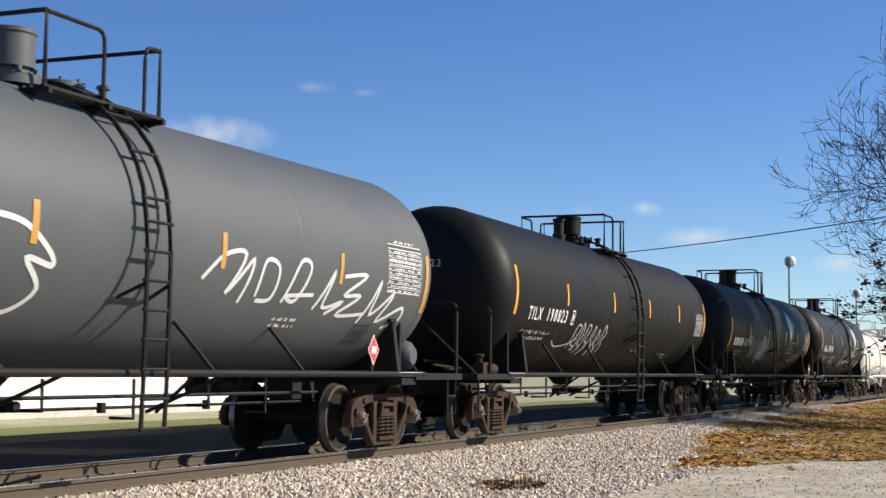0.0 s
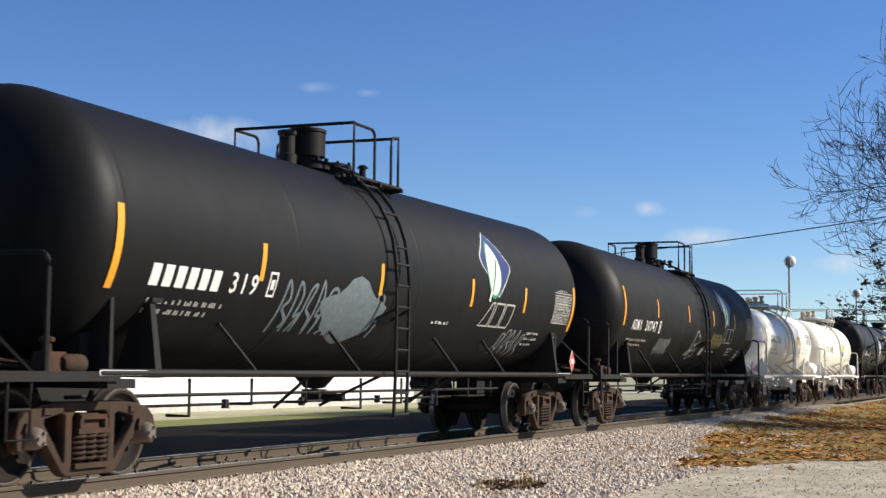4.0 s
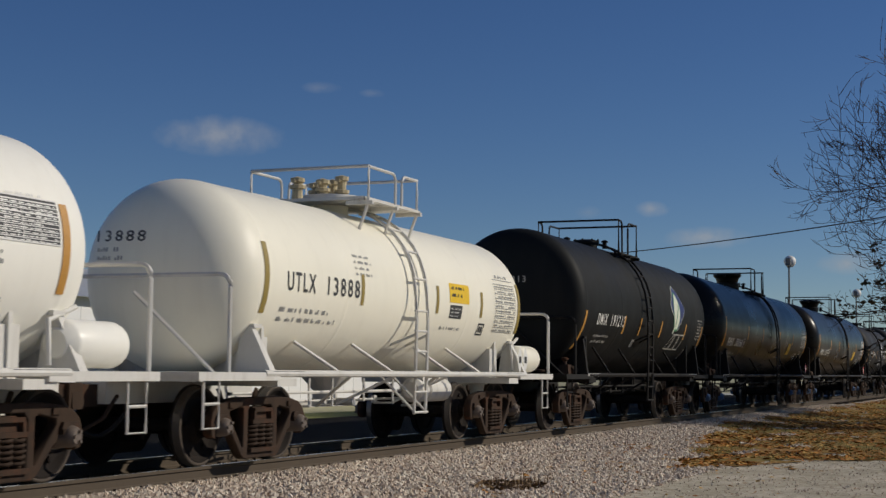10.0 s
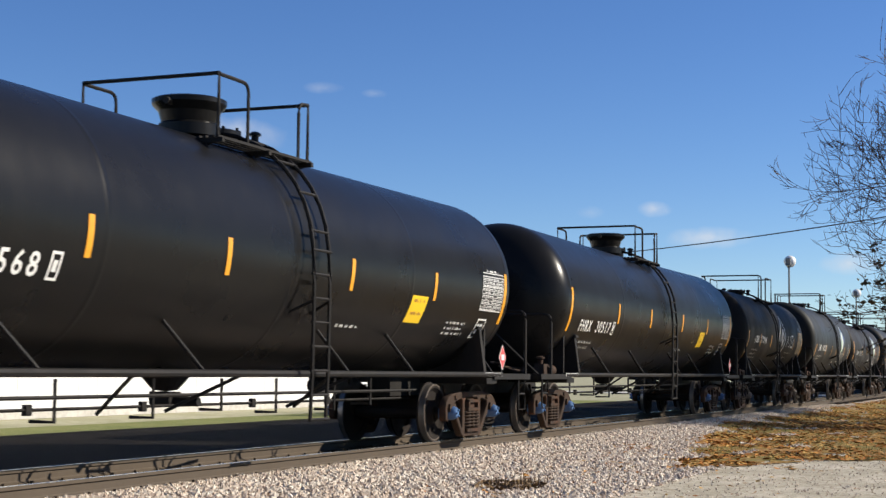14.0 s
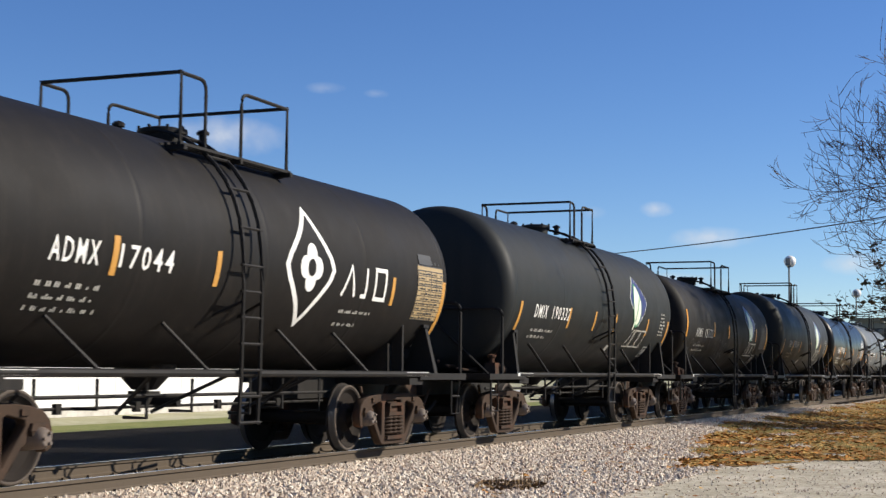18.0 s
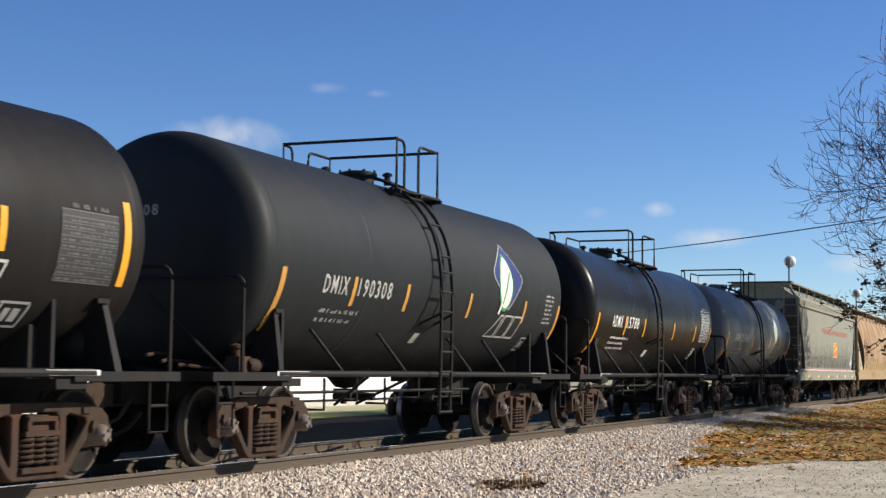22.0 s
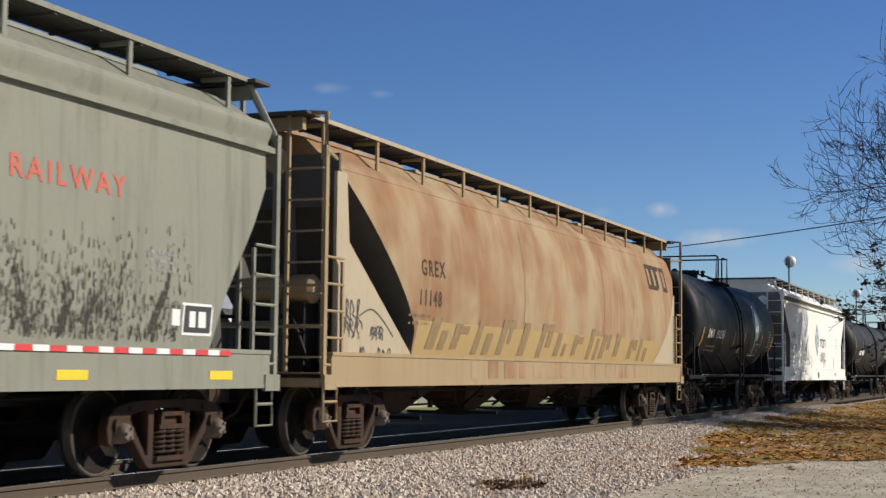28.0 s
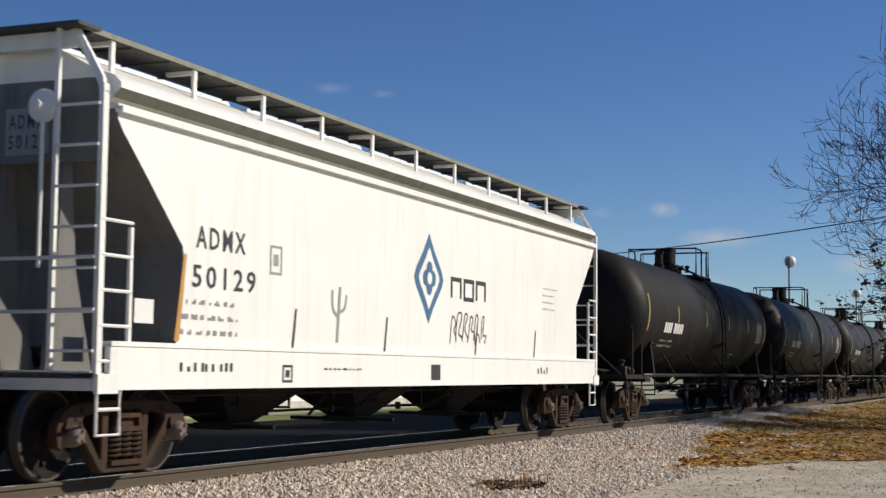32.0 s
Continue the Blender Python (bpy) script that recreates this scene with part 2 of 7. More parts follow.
def lathe(bm, profile, seg, axis="X", c=(0, 0, 0), close=False):
    """Rings (place along the axis, radius); radius 0 makes a tip."""
    rings = []
    for a, r in profile:
        if r < 1e-6:
            p = {"X": (a, 0, 0), "Y": (0, a, 0), "Z": (0, 0, a)}[axis]
            rings.append([bm.verts.new(Vector(c) + Vector(p))])
            continue
        ring = []
        for k in range(seg):
            q = 2 * math.pi * k / seg
            x, y = r * math.cos(q), r * math.sin(q)
            p = {"X": (a, x, y), "Y": (y, a, x), "Z": (x, y, a)}[axis]
            ring.append(bm.verts.new(Vector(c) + Vector(p)))
        rings.append(ring)
    for u, v in zip(rings, rings[1:]):
        for k in range(seg):
            j = (k + 1) % seg
            if len(u) == 1:
                bm.faces.new((u[0], v[j], v[k]))
            elif len(v) == 1:
                bm.faces.new((u[k], u[j], v[0]))
            else:
                bm.faces.new((u[k], u[j], v[j], v[k]))


def mesh_of(name, bm, mat, smooth=False, angle=None):
    bmesh.ops.recalc_face_normals(bm, faces=bm.faces)
    me = bpy.data.meshes.new(name)
    if smooth:
        for f in bm.faces:
            f.smooth = True
        if angle:
            for e in bm.edges:
                if len(e.link_faces) == 2 and e.calc_face_angle(0) > angle:
                    e.smooth = False
    bm.to_mesh(me)
    bm.free()
    me.materials.append(mat)
    return me


def put(name, me, parent, loc=(0, 0, 0), mat=None, label="", rz=0.0):
    """A part on shared mesh data; mat replaces its material on this object alone."""
    ob = new(name, me)
    ob.parent = parent
    ob.matrix_basis = pose(*loc, 0, 0, rz)
    if mat is not None and me.materials[0] != mat:
        ob.material_slots[0].link = "OBJECT"
        ob.material_slots[0].material = mat
    if label:
        tagged(ob, label)
    return ob


def part(name, bm, mat, parent, label="", smooth=False, angle=0.7):
    return put(name, mesh_of(name, bm, mat, smooth, angle), parent, label=label)


SHARED = {}


def shared(key, build):
    if key not in SHARED:
        SHARED[key] = build()
    return SHARED[key]


def plate_mesh(name, outline, holes, thick, mat, bevel=0.01):
    """A plate cut to an outline in x and z with windows, standing in the xz plane."""
    cu = bpy.data.curves.new(name, "CURVE")
    cu.dimensions, cu.fill_mode, cu.extrude, cu.bevel_depth, cu.bevel_resolution = "2D", "BOTH", thick / 2, bevel, 1
    for ring in [outline] + holes:
        sp = cu.splines.new("POLY")
        sp.points.add(len(ring) - 1)
        for p, q in zip(sp.points, ring):
            p.co = (q[0], q[1], 0, 1)
        sp.use_cyclic_u = True
    ob = bpy.data.objects.new(name, cu)
    scene.collection.objects.link(ob)
    me = bpy.data.meshes.new_from_object(ob.evaluated_get(bpy.context.evaluated_depsgraph_get()))
    bpy.data.objects.remove(ob)
    me.transform(pose(0, 0, 0, 90, 0, 0))
    me.materials.clear()
    me.materials.append(mat)
    return me


# ---- paint on curved sides ----
def on_tank(r, zc, sag=0.0, L=1.0):
    """Maps (x, height) to the near side of a barrel of radius r whose axis is at height zc, lower by sag in the middle."""
    def f(u, z, out=0.006):
        mid = zc - sag * max(0.0, 1 - abs(u) / L)
        a = max(-1.45, min(1.45, (z - mid) / r))
        return (u, -(r + out) * math.cos(a), mid + (r + out) * math.sin(a))
    return f


def on_side(prof):
    """Maps (x, height) to the near side of a hopper whose half width is prof(z)."""
    def f(u, z, out=0.006):
        return (u, -prof(z) - out, z)
    return f


def wrap(name, polys, place, mat, parent, label="", step=0.12, out=0.006):
    """Paint: flat polygons in (x, height), cut in strips and laid on the side."""
    bm = bmesh.new()
    for p in polys:
        try:
            bm.faces.new([bm.verts.new((q[0], q[1], 0)) for q in p])
        except ValueError:
            pass
    bmesh.ops.remove_doubles(bm, verts=bm.verts[:], dist=1e-5)
    return wrap_bm(name, bm, place, mat, parent, label, step, out)


def wrap_bm(name, bm, place, mat, parent, label="", step=0.12, out=0.006):
    zs = [v.co.y for v in bm.verts]
    z = math.floor(min(zs) / step) * step + step
    while z < max(zs):
        bmesh.ops.bisect_plane(bm, geom=bm.verts[:] + bm.edges[:] + bm.faces[:], plane_co=(0, z, 0), plane_no=(0, 1, 0))
        z += step
    for v in bm.verts:
        v.co = place(v.co.x, v.co.y, out)
    for f in bm.faces:
        f.normal_update()
        if f.normal.y > 0:
            f.normal_flip()
    me = bpy.data.meshes.new(name)
    bm.to_mesh(me)
    bm.free()
    me.materials.append(mat)
    ob = put(name, me, parent, label=label)
    return tagged(ob, kind="stuff") if name in JOINED else ob


# marks too small to pick apart, kept together as one part
JOINED = ("small_print", "notice_print", "sill_print", "mark_bars", "emblem_bars", "sprayed_scrawl", "black_scrawl", "gold_scrawl", "sprayed_patch", "lettering", "end_lettering")


def rect(x, z, w, h, slant=0.0):
    return [(x, z), (x + w, z), (x + w + slant * h, z + h), (x + slant * h, z + h)]


def letters(text, x, z, height, place, mat, parent, width=None, slant=0.0, name="lettering", label=""):
    """Words in the built-in font, lower left corner at (x, z); each word is a part."""
    words = text.split()
    if len(words) > 1 and width:
        n = sum(len(w) for w in words) + 1.7 * (len(words) - 1)
        for w in words:
            k = width * len(w) / n
            letters(w, x, z, height, place, mat, parent, k - 0.04 * height, slant, name, label)
            x += k + 1.7 * width / n
        return None
    cu = bpy.data.curves.new(name, "FONT")
    cu.body, cu.size, cu.resolution_u, cu.space_character = text, height * 1.42, 2, 1.3
    cu.offset = height * 0.018
    ob = bpy.data.objects.new(name, cu)
    scene.collection.objects.link(ob)
    me = bpy.data.meshes.new_from_object(ob.evaluated_get(bpy.context.evaluated_depsgraph_get()))
    bpy.data.objects.remove(ob)
    bm = bmesh.new()
    bm.from_mesh(me)
    bpy.data.meshes.remove(me)
    x0, x1 = min(v.co.x for v in bm.verts), max(v.co.x for v in bm.verts)
    y0 = min(v.co.y for v in bm.verts)
    k = (width / (x1 - x0)) if width else 1.0
    for v in bm.verts:
        v.co.x = x + (v.co.x - x0) * k + slant * (v.co.y - y0)
        v.co.y = z + v.co.y - y0
        v.co.z = 0
    return wrap_bm(name, bm, place, mat, parent, label)


def bars(x, z, w, rows, gap, h, rnd, word=(0.06, 0.2)):
    """Small print that cannot be read: rows of short bars."""
    out = []
    for i in range(rows):
        u = x
        end = x + w * rnd.uniform(0.75, 1.0)
        while u < end - 0.02:
            ww = min(rnd.uniform(*word), end - u)
            for k in range(max(1, int(ww / (0.75 * h)))):      # each word a run of letter-sized marks
                out.append(rect(u + 0.75 * h * k, z - i * gap, 0.52 * h, h * rnd.choice((1.0, 1.0, 0.85, 0.55))))
            u += ww + 0.045
    return out


def stroke(pts, w):
    """A brush line of width w as quads that share their edges."""
    side = []
    closed = math.dist(pts[0], pts[-1]) < 1e-6 and len(pts) > 2
    n = len(pts)
    for i in range(n):
        a = pts[i - 1] if i else (pts[-2] if closed else pts[0])
        c = pts[i + 1] if i < n - 1 else (pts[1] if closed else pts[-1])
        b = pts[i]
        d1, d2 = math.dist(a, b) or 1e-6, math.dist(b, c) or 1e-6
        u = ((b[0] - a[0]) / d1, (b[1] - a[1]) / d1) if a != b else ((c[0] - b[0]) / d2, (c[1] - b[1]) / d2)
        v = ((c[0] - b[0]) / d2, (c[1] - b[1]) / d2) if b != c else u
        m = (u[0] + v[0], u[1] + v[1])
        l = math.hypot(*m)
        if l < 0.5:
            m, l = u, 1.0
        k = w / 2 * min(1.5, 2 / l)
        nx, ny = -m[1] / l * k, m[0] / l * k
        side.append(((b[0] + nx, b[1] + ny), (b[0] - nx, b[1] - ny)))
    return [[p[0], p[1], q[1], q[0]] for p, q in zip(side, side[1:])]


def smooth_line(pts, n=5):
    out = []
    for i in range(len(pts) - 1):
        p0, p1, p2, p3 = pts[max(i - 1, 0)], pts[i], pts[i + 1], pts[min(i + 2, len(pts) - 1)]
        for k in range(n):
            t = k / n
            out.append(tuple(0.5 * (2 * p1[j] + (p2[j] - p0[j]) * t + (2 * p0[j] - 5 * p1[j] + 4 * p2[j] - p3[j]) * t * t
                                    + (3 * p1[j] - p0[j] - 3 * p2[j] + p3[j]) * t ** 3) for j in (0, 1)))
    return out + [pts[-1]]


def scribble(x, z, w, h, n, rnd, width):
    """Sprayed marks: n looping strokes side by side."""
    out = []
    for i in range(n):
        u = x + w * i / n
        d = w / n
        pts = [(u + d * rnd.uniform(-0.1, 0.25), z + h * rnd.uniform(0.0, 0.25)), (u + d * rnd.uniform(0.1, 0.4), z + h * rnd.uniform(0.75, 1.0)),
               (u + d * rnd.uniform(0.6, 1.0), z + h * rnd.uniform(0.55, 0.95)), (u + d * rnd.uniform(0.3, 0.7), z + h * rnd.uniform(0.35, 0.55)),
               (u + d * rnd.uniform(0.8, 1.15), z + h * rnd.uniform(0.2, 0.4)), (u + d * rnd.uniform(0.5, 1.2), z + h * rnd.uniform(-0.05, 0.15))]
        out += stroke(smooth_line(pts), width)
    return out


def ticks(at, z, h, place, mat, parent, w=0.1):
    """Upright reflector strips, one part each."""
    for u in at:
        wrap("reflector_strip", [rect(u - w / 2, z - h / 2, w, h)], place, mat, parent, "orange reflective strip", 0.1, 0.008)


def leaf_emblem(x, z, s, place, parent, rnd, edge=None):
    """A blue lozenge with a pale leaf, and three outlined blocks under it."""
    edge = edge or PALELEAF
    loz = [(x - 0.69 * s, z + 0.1 * s), (x - 0.38 * s, z + 0.35 * s), (x - 0.07 * s, z + 0.58 * s), (x + 0.3 * s, z + 0.31 * s), (x + 0.65 * s, z + 0.05 * s), (x + 0.7 * s, z - 0.02 * s),
           (x + 0.66 * s, z - 0.1 * s), (x + 0.4 * s, z - 0.32 * s), (x + 0.11 * s, z - 0.57 * s), (x - 0.3 * s, z - 0.32 * s), (x - 0.66 * s, z - 0.08 * s), (x - 0.71 * s, z + 0.02 * s)]
    grow = [(x + (a - x) * 1.05, z + (b - z) * 1.05) for a, b in loz]
    wrap("emblem_edge", [grow], place, edge, parent, "white edge of the emblem", 0.1, 0.004)
    wrap("emblem_field", [loz], place, BLUE, parent, "dark blue painted field", 0.1, 0.008)
    for mat, k, out, nm in ((GREEN, 1.13, 0.012, "leaf_edge"), (PALELEAF, 1.0, 0.016, "leaf")):
        pts = []
        for i in range(22):
            q = 2 * math.pi * i / 22
            a, b = 0.31 * s * math.sin(q) * k, 0.46 * s * math.cos(q) * k
            if math.cos(q) > 0:
                a *= 1 - 0.5 * math.cos(q) ** 2
            pts.append((x - 0.16 * s + a - 0.06 * b, z - 0.11 * s + b))
        wrap(nm, [pts], place, mat, parent, "", 0.1, out)
    wrap("leaf_vein", stroke(smooth_line([(x - 0.26 * s, z - 0.5 * s), (x - 0.14 * s, z - 0.2 * s), (x + 0.02 * s, z + 0.08 * s)]), 0.05 * s), place, GREEN, parent, "", 0.1, 0.02)
    wrap("leaf_stem", stroke(smooth_line([(x - 0.36 * s, z - 0.68 * s), (x - 0.3 * s, z - 0.5 * s), (x - 0.18 * s, z - 0.36 * s)]), 0.08 * s), place, PALELEAF, parent, "", 0.1, 0.018)
    zb, hb = z - 1.12 * s, 0.42 * s
    for i in range(3):
        u, w = x - 0.56 * s + i * 0.5 * s, 0.42 * s
        lean = 0.3
        lo = [(u, zb), (u + w, zb), (u + w + lean * hb, zb + hb), (u + lean * hb, zb + hb)] if i else [(u, zb), (u + w, zb), (u + w * 0.95 + lean * hb, zb + hb), (u + w * 0.7 + lean * hb, zb + hb)]
        out = stroke(lo + [lo[0]], 0.035 * s)
        wrap("emblem_block", out, place, DULLLETTER, parent, "outlined white block", 0.1, 0.008)


def lozenge_emblem(x, z, s, place, parent, rim, field, inner=0.84):
    """A tall pointed lozenge outline with a four-petalled flower in it."""
    def loz(k):
        return [(x + a * s * k, z + b * s * k) for a, b in ((0, -1), (0.3, -0.62), (0.72, -0.2), (0.84, 0.0), (0.72, 0.2), (0.3, 0.62), (0, 1), (-0.3, 0.62), (-0.72, 0.2), (-0.84, 0.0), (-0.72, -0.2), (-0.3, -0.62))]
    def disc(u, v, r):
        return [(x + u * s + r * s * math.cos(q), z + v * s + 1.05 * r * s * math.sin(q)) for q in (2 * math.pi * k / 16 for k in range(16))]
    wrap("emblem_rim", [loz(1.0)], place, rim, parent, "", 0.1, 0.004)
    wrap("emblem_field", [loz(inner)], place, field, parent, "", 0.1, 0.007)
    for u, v in ((0, 0.2), (0.2, 0), (0, -0.2), (-0.2, 0)):
        wrap("emblem_petal", [disc(u, v, 0.17)], place, rim, parent, "", 0.1, 0.010 + 0.001 * (u > 0) + 0.002 * (v > 0))
    wrap("emblem_core", [disc(0, 0, 0.13)], place, field, parent, "", 0.1, 0.016)


# ---- trucks ----
R_WHEEL = 0.457
K_TRUCK = 1.06      # these trucks are a little larger than the common size
WB = 1.92           # wheelbase of a truck


def truck_meshes():
    out = {}
    bm = bmesh.new()
    for s in (-1, 1):
        prof = [(0.60, 0.14), (0.66, 0.115), (0.67, 0.13), (0.70, 0.36), (0.665, 0.385), (0.66, R_WHEEL + 0.025), (0.685, R_WHEEL + 0.026), (0.695, R_WHEEL + 0.004)]
        lathe(bm, [(s * a, r) for a, r in prof], 32, "Y")
        prof = [(0.785, R_WHEEL - 0.004), (0.79, R_WHEEL - 0.02), (0.79, 0.395), (0.765, 0.375), (0.735, 0.34), (0.72, 0.2), (0.775, 0.155), (0.80, 0.14), (0.80, 0.09)]
        lathe(bm, [(s * a, r) for a, r in prof], 32, "Y")
    lathe(bm, [(-1.05, 0.0), (-1.05, 0.07), (-0.8, 0.08), (-0.5, 0.085), (0.5, 0.085), (0.8, 0.08), (1.05, 0.07), (1.05, 0.0)], 12, "Y")
    for s in (-1, 1):   # casting marks on the plate
        for q in (0.4, 2.2, 4.3):
            box(bm, (0.27 * math.cos(q), s * 0.752, 0.27 * math.sin(q)), (0.05, 0.02, 0.05))
    wheels = mesh_of("wheelset", bm, WHEELM, True, 0.6)
    wheels.materials.append(TREAD)
    wheels.materials.append(RIMM)
    n = len(wheels.polygons)
    bm = bmesh.new()
    bm.from_mesh(wheels)
    for s in (-1, 1):
        k = len(bm.verts)
        lathe(bm, [(s * a, r) for a, r in ((0.695, R_WHEEL + 0.004), (0.71, R_WHEEL), (0.785, R_WHEEL - 0.004))], 32, "Y")
    bmesh.ops.recalc_face_normals(bm, faces=bm.faces)
    bm.faces.ensure_lookup_table()
    for f in bm.faces[n:]:
        f.material_index, f.smooth = 1, True
    k = len(bm.faces)
    for s in (-1, 1):
        lathe(bm, [(s * a, r) for a, r in ((0.785, R_WHEEL - 0.004), (0.795, R_WHEEL - 0.012), (0.797, R_WHEEL - 0.022), (0.796, R_WHEEL - 0.036), (0.788, R_WHEEL - 0.04))], 32, "Y")
    bm.faces.ensure_lookup_table()
    bmesh.ops.recalc_face_normals(bm, faces=bm.faces[k:])
    for f in bm.faces[k:]:
        f.material_index, f.smooth = 2, True
    bm.to_mesh(wheels)
    bm.free()
    out["wheelset"] = wheels
    outer = [(-1.1, 0.36), (-1.12, 0.5), (-1.08, 0.62), (-0.98, 0.7), (-0.8, 0.745), (-0.5, 0.775), (0.5, 0.775), (0.8, 0.745), (0.98, 0.7), (1.08, 0.62), (1.12, 0.5), (1.1, 0.36),
             (1.04, 0.34), (1.02, 0.56), (0.76, 0.56), (0.73, 0.42), (0.67, 0.38), (0.44, 0.12), (0.37, 0.08), (-0.37, 0.08), (-0.44, 0.12), (-0.67, 0.38), (-0.73, 0.42), (-0.76, 0.56), (-1.02, 0.56), (-1.04, 0.34)]
    win = [(-0.73, 0.64), (-0.46, 0.69), (-0.39, 0.66), (-0.385, 0.2), (-0.43, 0.185), (-0.63, 0.44), (-0.74, 0.57)]
    mid = [(-0.31, 0.15), (0.31, 0.15), (0.31, 0.64), (0.25, 0.705), (-0.25, 0.705), (-0.31, 0.64)]
    out["side_frame"] = plate_mesh("side_frame", outer, [win, [(-a, b) for a, b in win], mid], 0.1, TRUCK, 0.013)
    bm = bmesh.new()
    box(bm, (0, 0, 0.57), (0.36, 2.16, 0.2), (0.85, 0.98))
    box(bm, (0, 0, 0.72), (0.5, 0.9, 0.12), (0.7, 0.9))
    for s in (-1, 1):
        box(bm, (0, s * 1.1, 0.5), (0.5, 0.06, 0.05))
        box(bm, (0, s * 1.1, 0.635), (0.42, 0.06, 0.045))
        for u in (-0.2, 0.2):
            box(bm, (u, s * 1.1, 0.565), (0.05, 0.06, 0.11))
        box(bm, (0, s * 1.03, 0.165), (0.58, 0.2, 0.05))
        for u in (-0.7, 0.7):      # lugs over the bearings
            box(bm, (u, s * 1.085, 0.7), (0.12, 0.05, 0.06))
        box(bm, (s * 0.55, 0, 0.4), (0.09, 1.5, 0.12))
    lathe(bm, [(0.78, 0.0), (0.78, 0.2), (0.86, 0.2), (0.86, 0.0)], 12, "Z")
    out["truck"] = mesh_of("truck", bm, TRUCK)
    bm = bmesh.new()
    pts = [(0.085 * math.cos(q), 0.085 * math.sin(q), 0.2 + 0.26 * q / (2 * math.pi * 5)) for q in (2 * math.pi * 5 * k / 50 for k in range(51))]
    pipe(bm, pts, 0.02, 5)
    out["spring"] = mesh_of("spring", bm, TRUCK, True)
    bm = bmesh.new()
    lathe(bm, [(0.0, 0.0), (0.0, 0.07), (0.02, 0.09), (0.06, 0.105), (0.2, 0.115), (0.26, 0.125), (0.3, 0.125)], 16, "Y")
    for k in range(3):
        q = 2 * math.pi * k / 3 + 0.5
        lathe(bm, [(-0.025, 0.0), (-0.025, 0.018), (0.03, 0.018)], 6, "Y", (0.055 * math.sin(q), 0, 0.055 * math.cos(q)))
    out["bearing_cap"] = mesh_of("bearing_cap", bm, CAP, True, 0.5)
    bm = bmesh.new()
    box(bm, (0, 0, 0.105), (0.3, 0.22, 0.07), (0.75, 0.9))
    box(bm, (0, 0, 0.05), (0.24, 0.2, 0.06))
    out["adapter"] = mesh_of("adapter", bm, TRUCK)
    bm = bmesh.new()
    pts = [(0.44 * math.cos(q), 0, 0.44 * math.sin(q)) for q in (-0.35 + 0.12 * k for k in range(7))]
    pipe(bm, [(p[0] + 0.04, p[1], p[2]) for p in pts], 0.045, 6)
    pipe(bm, [(0.5, 0, 0.0), (0.52, 0, 0.3), (0.45, 0, 0.42)], 0.03, 5)
    out["brake_shoe"] = mesh_of("brake_shoe", bm, TRUCK, True)
    for me in out.values():
        me.transform(Matrix.Diagonal((K_TRUCK, 1, K_TRUCK, 1)))
    return out


TRUCKS = None
WHEELSETS = []


def truck(parent, x, cap=None):
    global TRUCKS
    if TRUCKS is None:
        TRUCKS = truck_meshes()
    t = put("truck", TRUCKS["truck"], parent, (x, 0, 0), label="rusty cast steel truck")
    for s in (-1, 1):
        put("side_frame", TRUCKS["side_frame"], t, (0, s * 1.02, 0))
        for u in (-0.17, 0.0, 0.17):
            put("spring", TRUCKS["spring"], t, (u * 1.08, s * 1.04, 0))
        for a in (-WB / 2, WB / 2):
            put("bearing_cap", TRUCKS["bearing_cap"], t, (a, s * 1.2, R_WHEEL * K_TRUCK), cap, rz=0 if s < 0 else 180)
            put("adapter", TRUCKS["adapter"], t, (a, s * 1.02, R_WHEEL * K_TRUCK))
            put("brake_shoe", TRUCKS["brake_shoe"], t, (a, s * 0.74, R_WHEEL * K_TRUCK), rz=0 if a < 0 else 180)
    for a in (-WB / 2, WB / 2):
        w = put("wheelset", TRUCKS["wheelset"], t, (a, 0, R_WHEEL * K_TRUCK))
        WHEELSETS.append((w, a))
    return t


def smooth_hose(x):
    """A sagging hose from the end sill to the middle of the gap."""
    e = 1 if x > 0 else -1
    return [Vector((x - e * 0.1 + e * 0.5 * u, -0.42 + 0.3 * u, 0.82 - 0.42 * math.sin(math.pi * (0.12 + 0.62 * u)))) for u in (k / 8 for k in range(9))]


def coupler_mesh():
    bm = bmesh.new()
    box(bm, (0.0, 0, 0.86), (0.7, 0.2, 0.26))
    box(bm, (-0.42, 0.03, 0.86), (0.22, 0.3, 0.3), (0.9, 0.8))
    box(bm, (-0.52, -0.1, 0.86), (0.2, 0.12, 0.28))
    pipe(bm, [(0.1, -0.3, 0.86), (-0.2, -0.32, 0.6), (-0.45, -0.12, 0.42), (-0.55, 0.0, 0.45)], 0.025, 5)
    return mesh_of("coupler", bm, TRUCK)


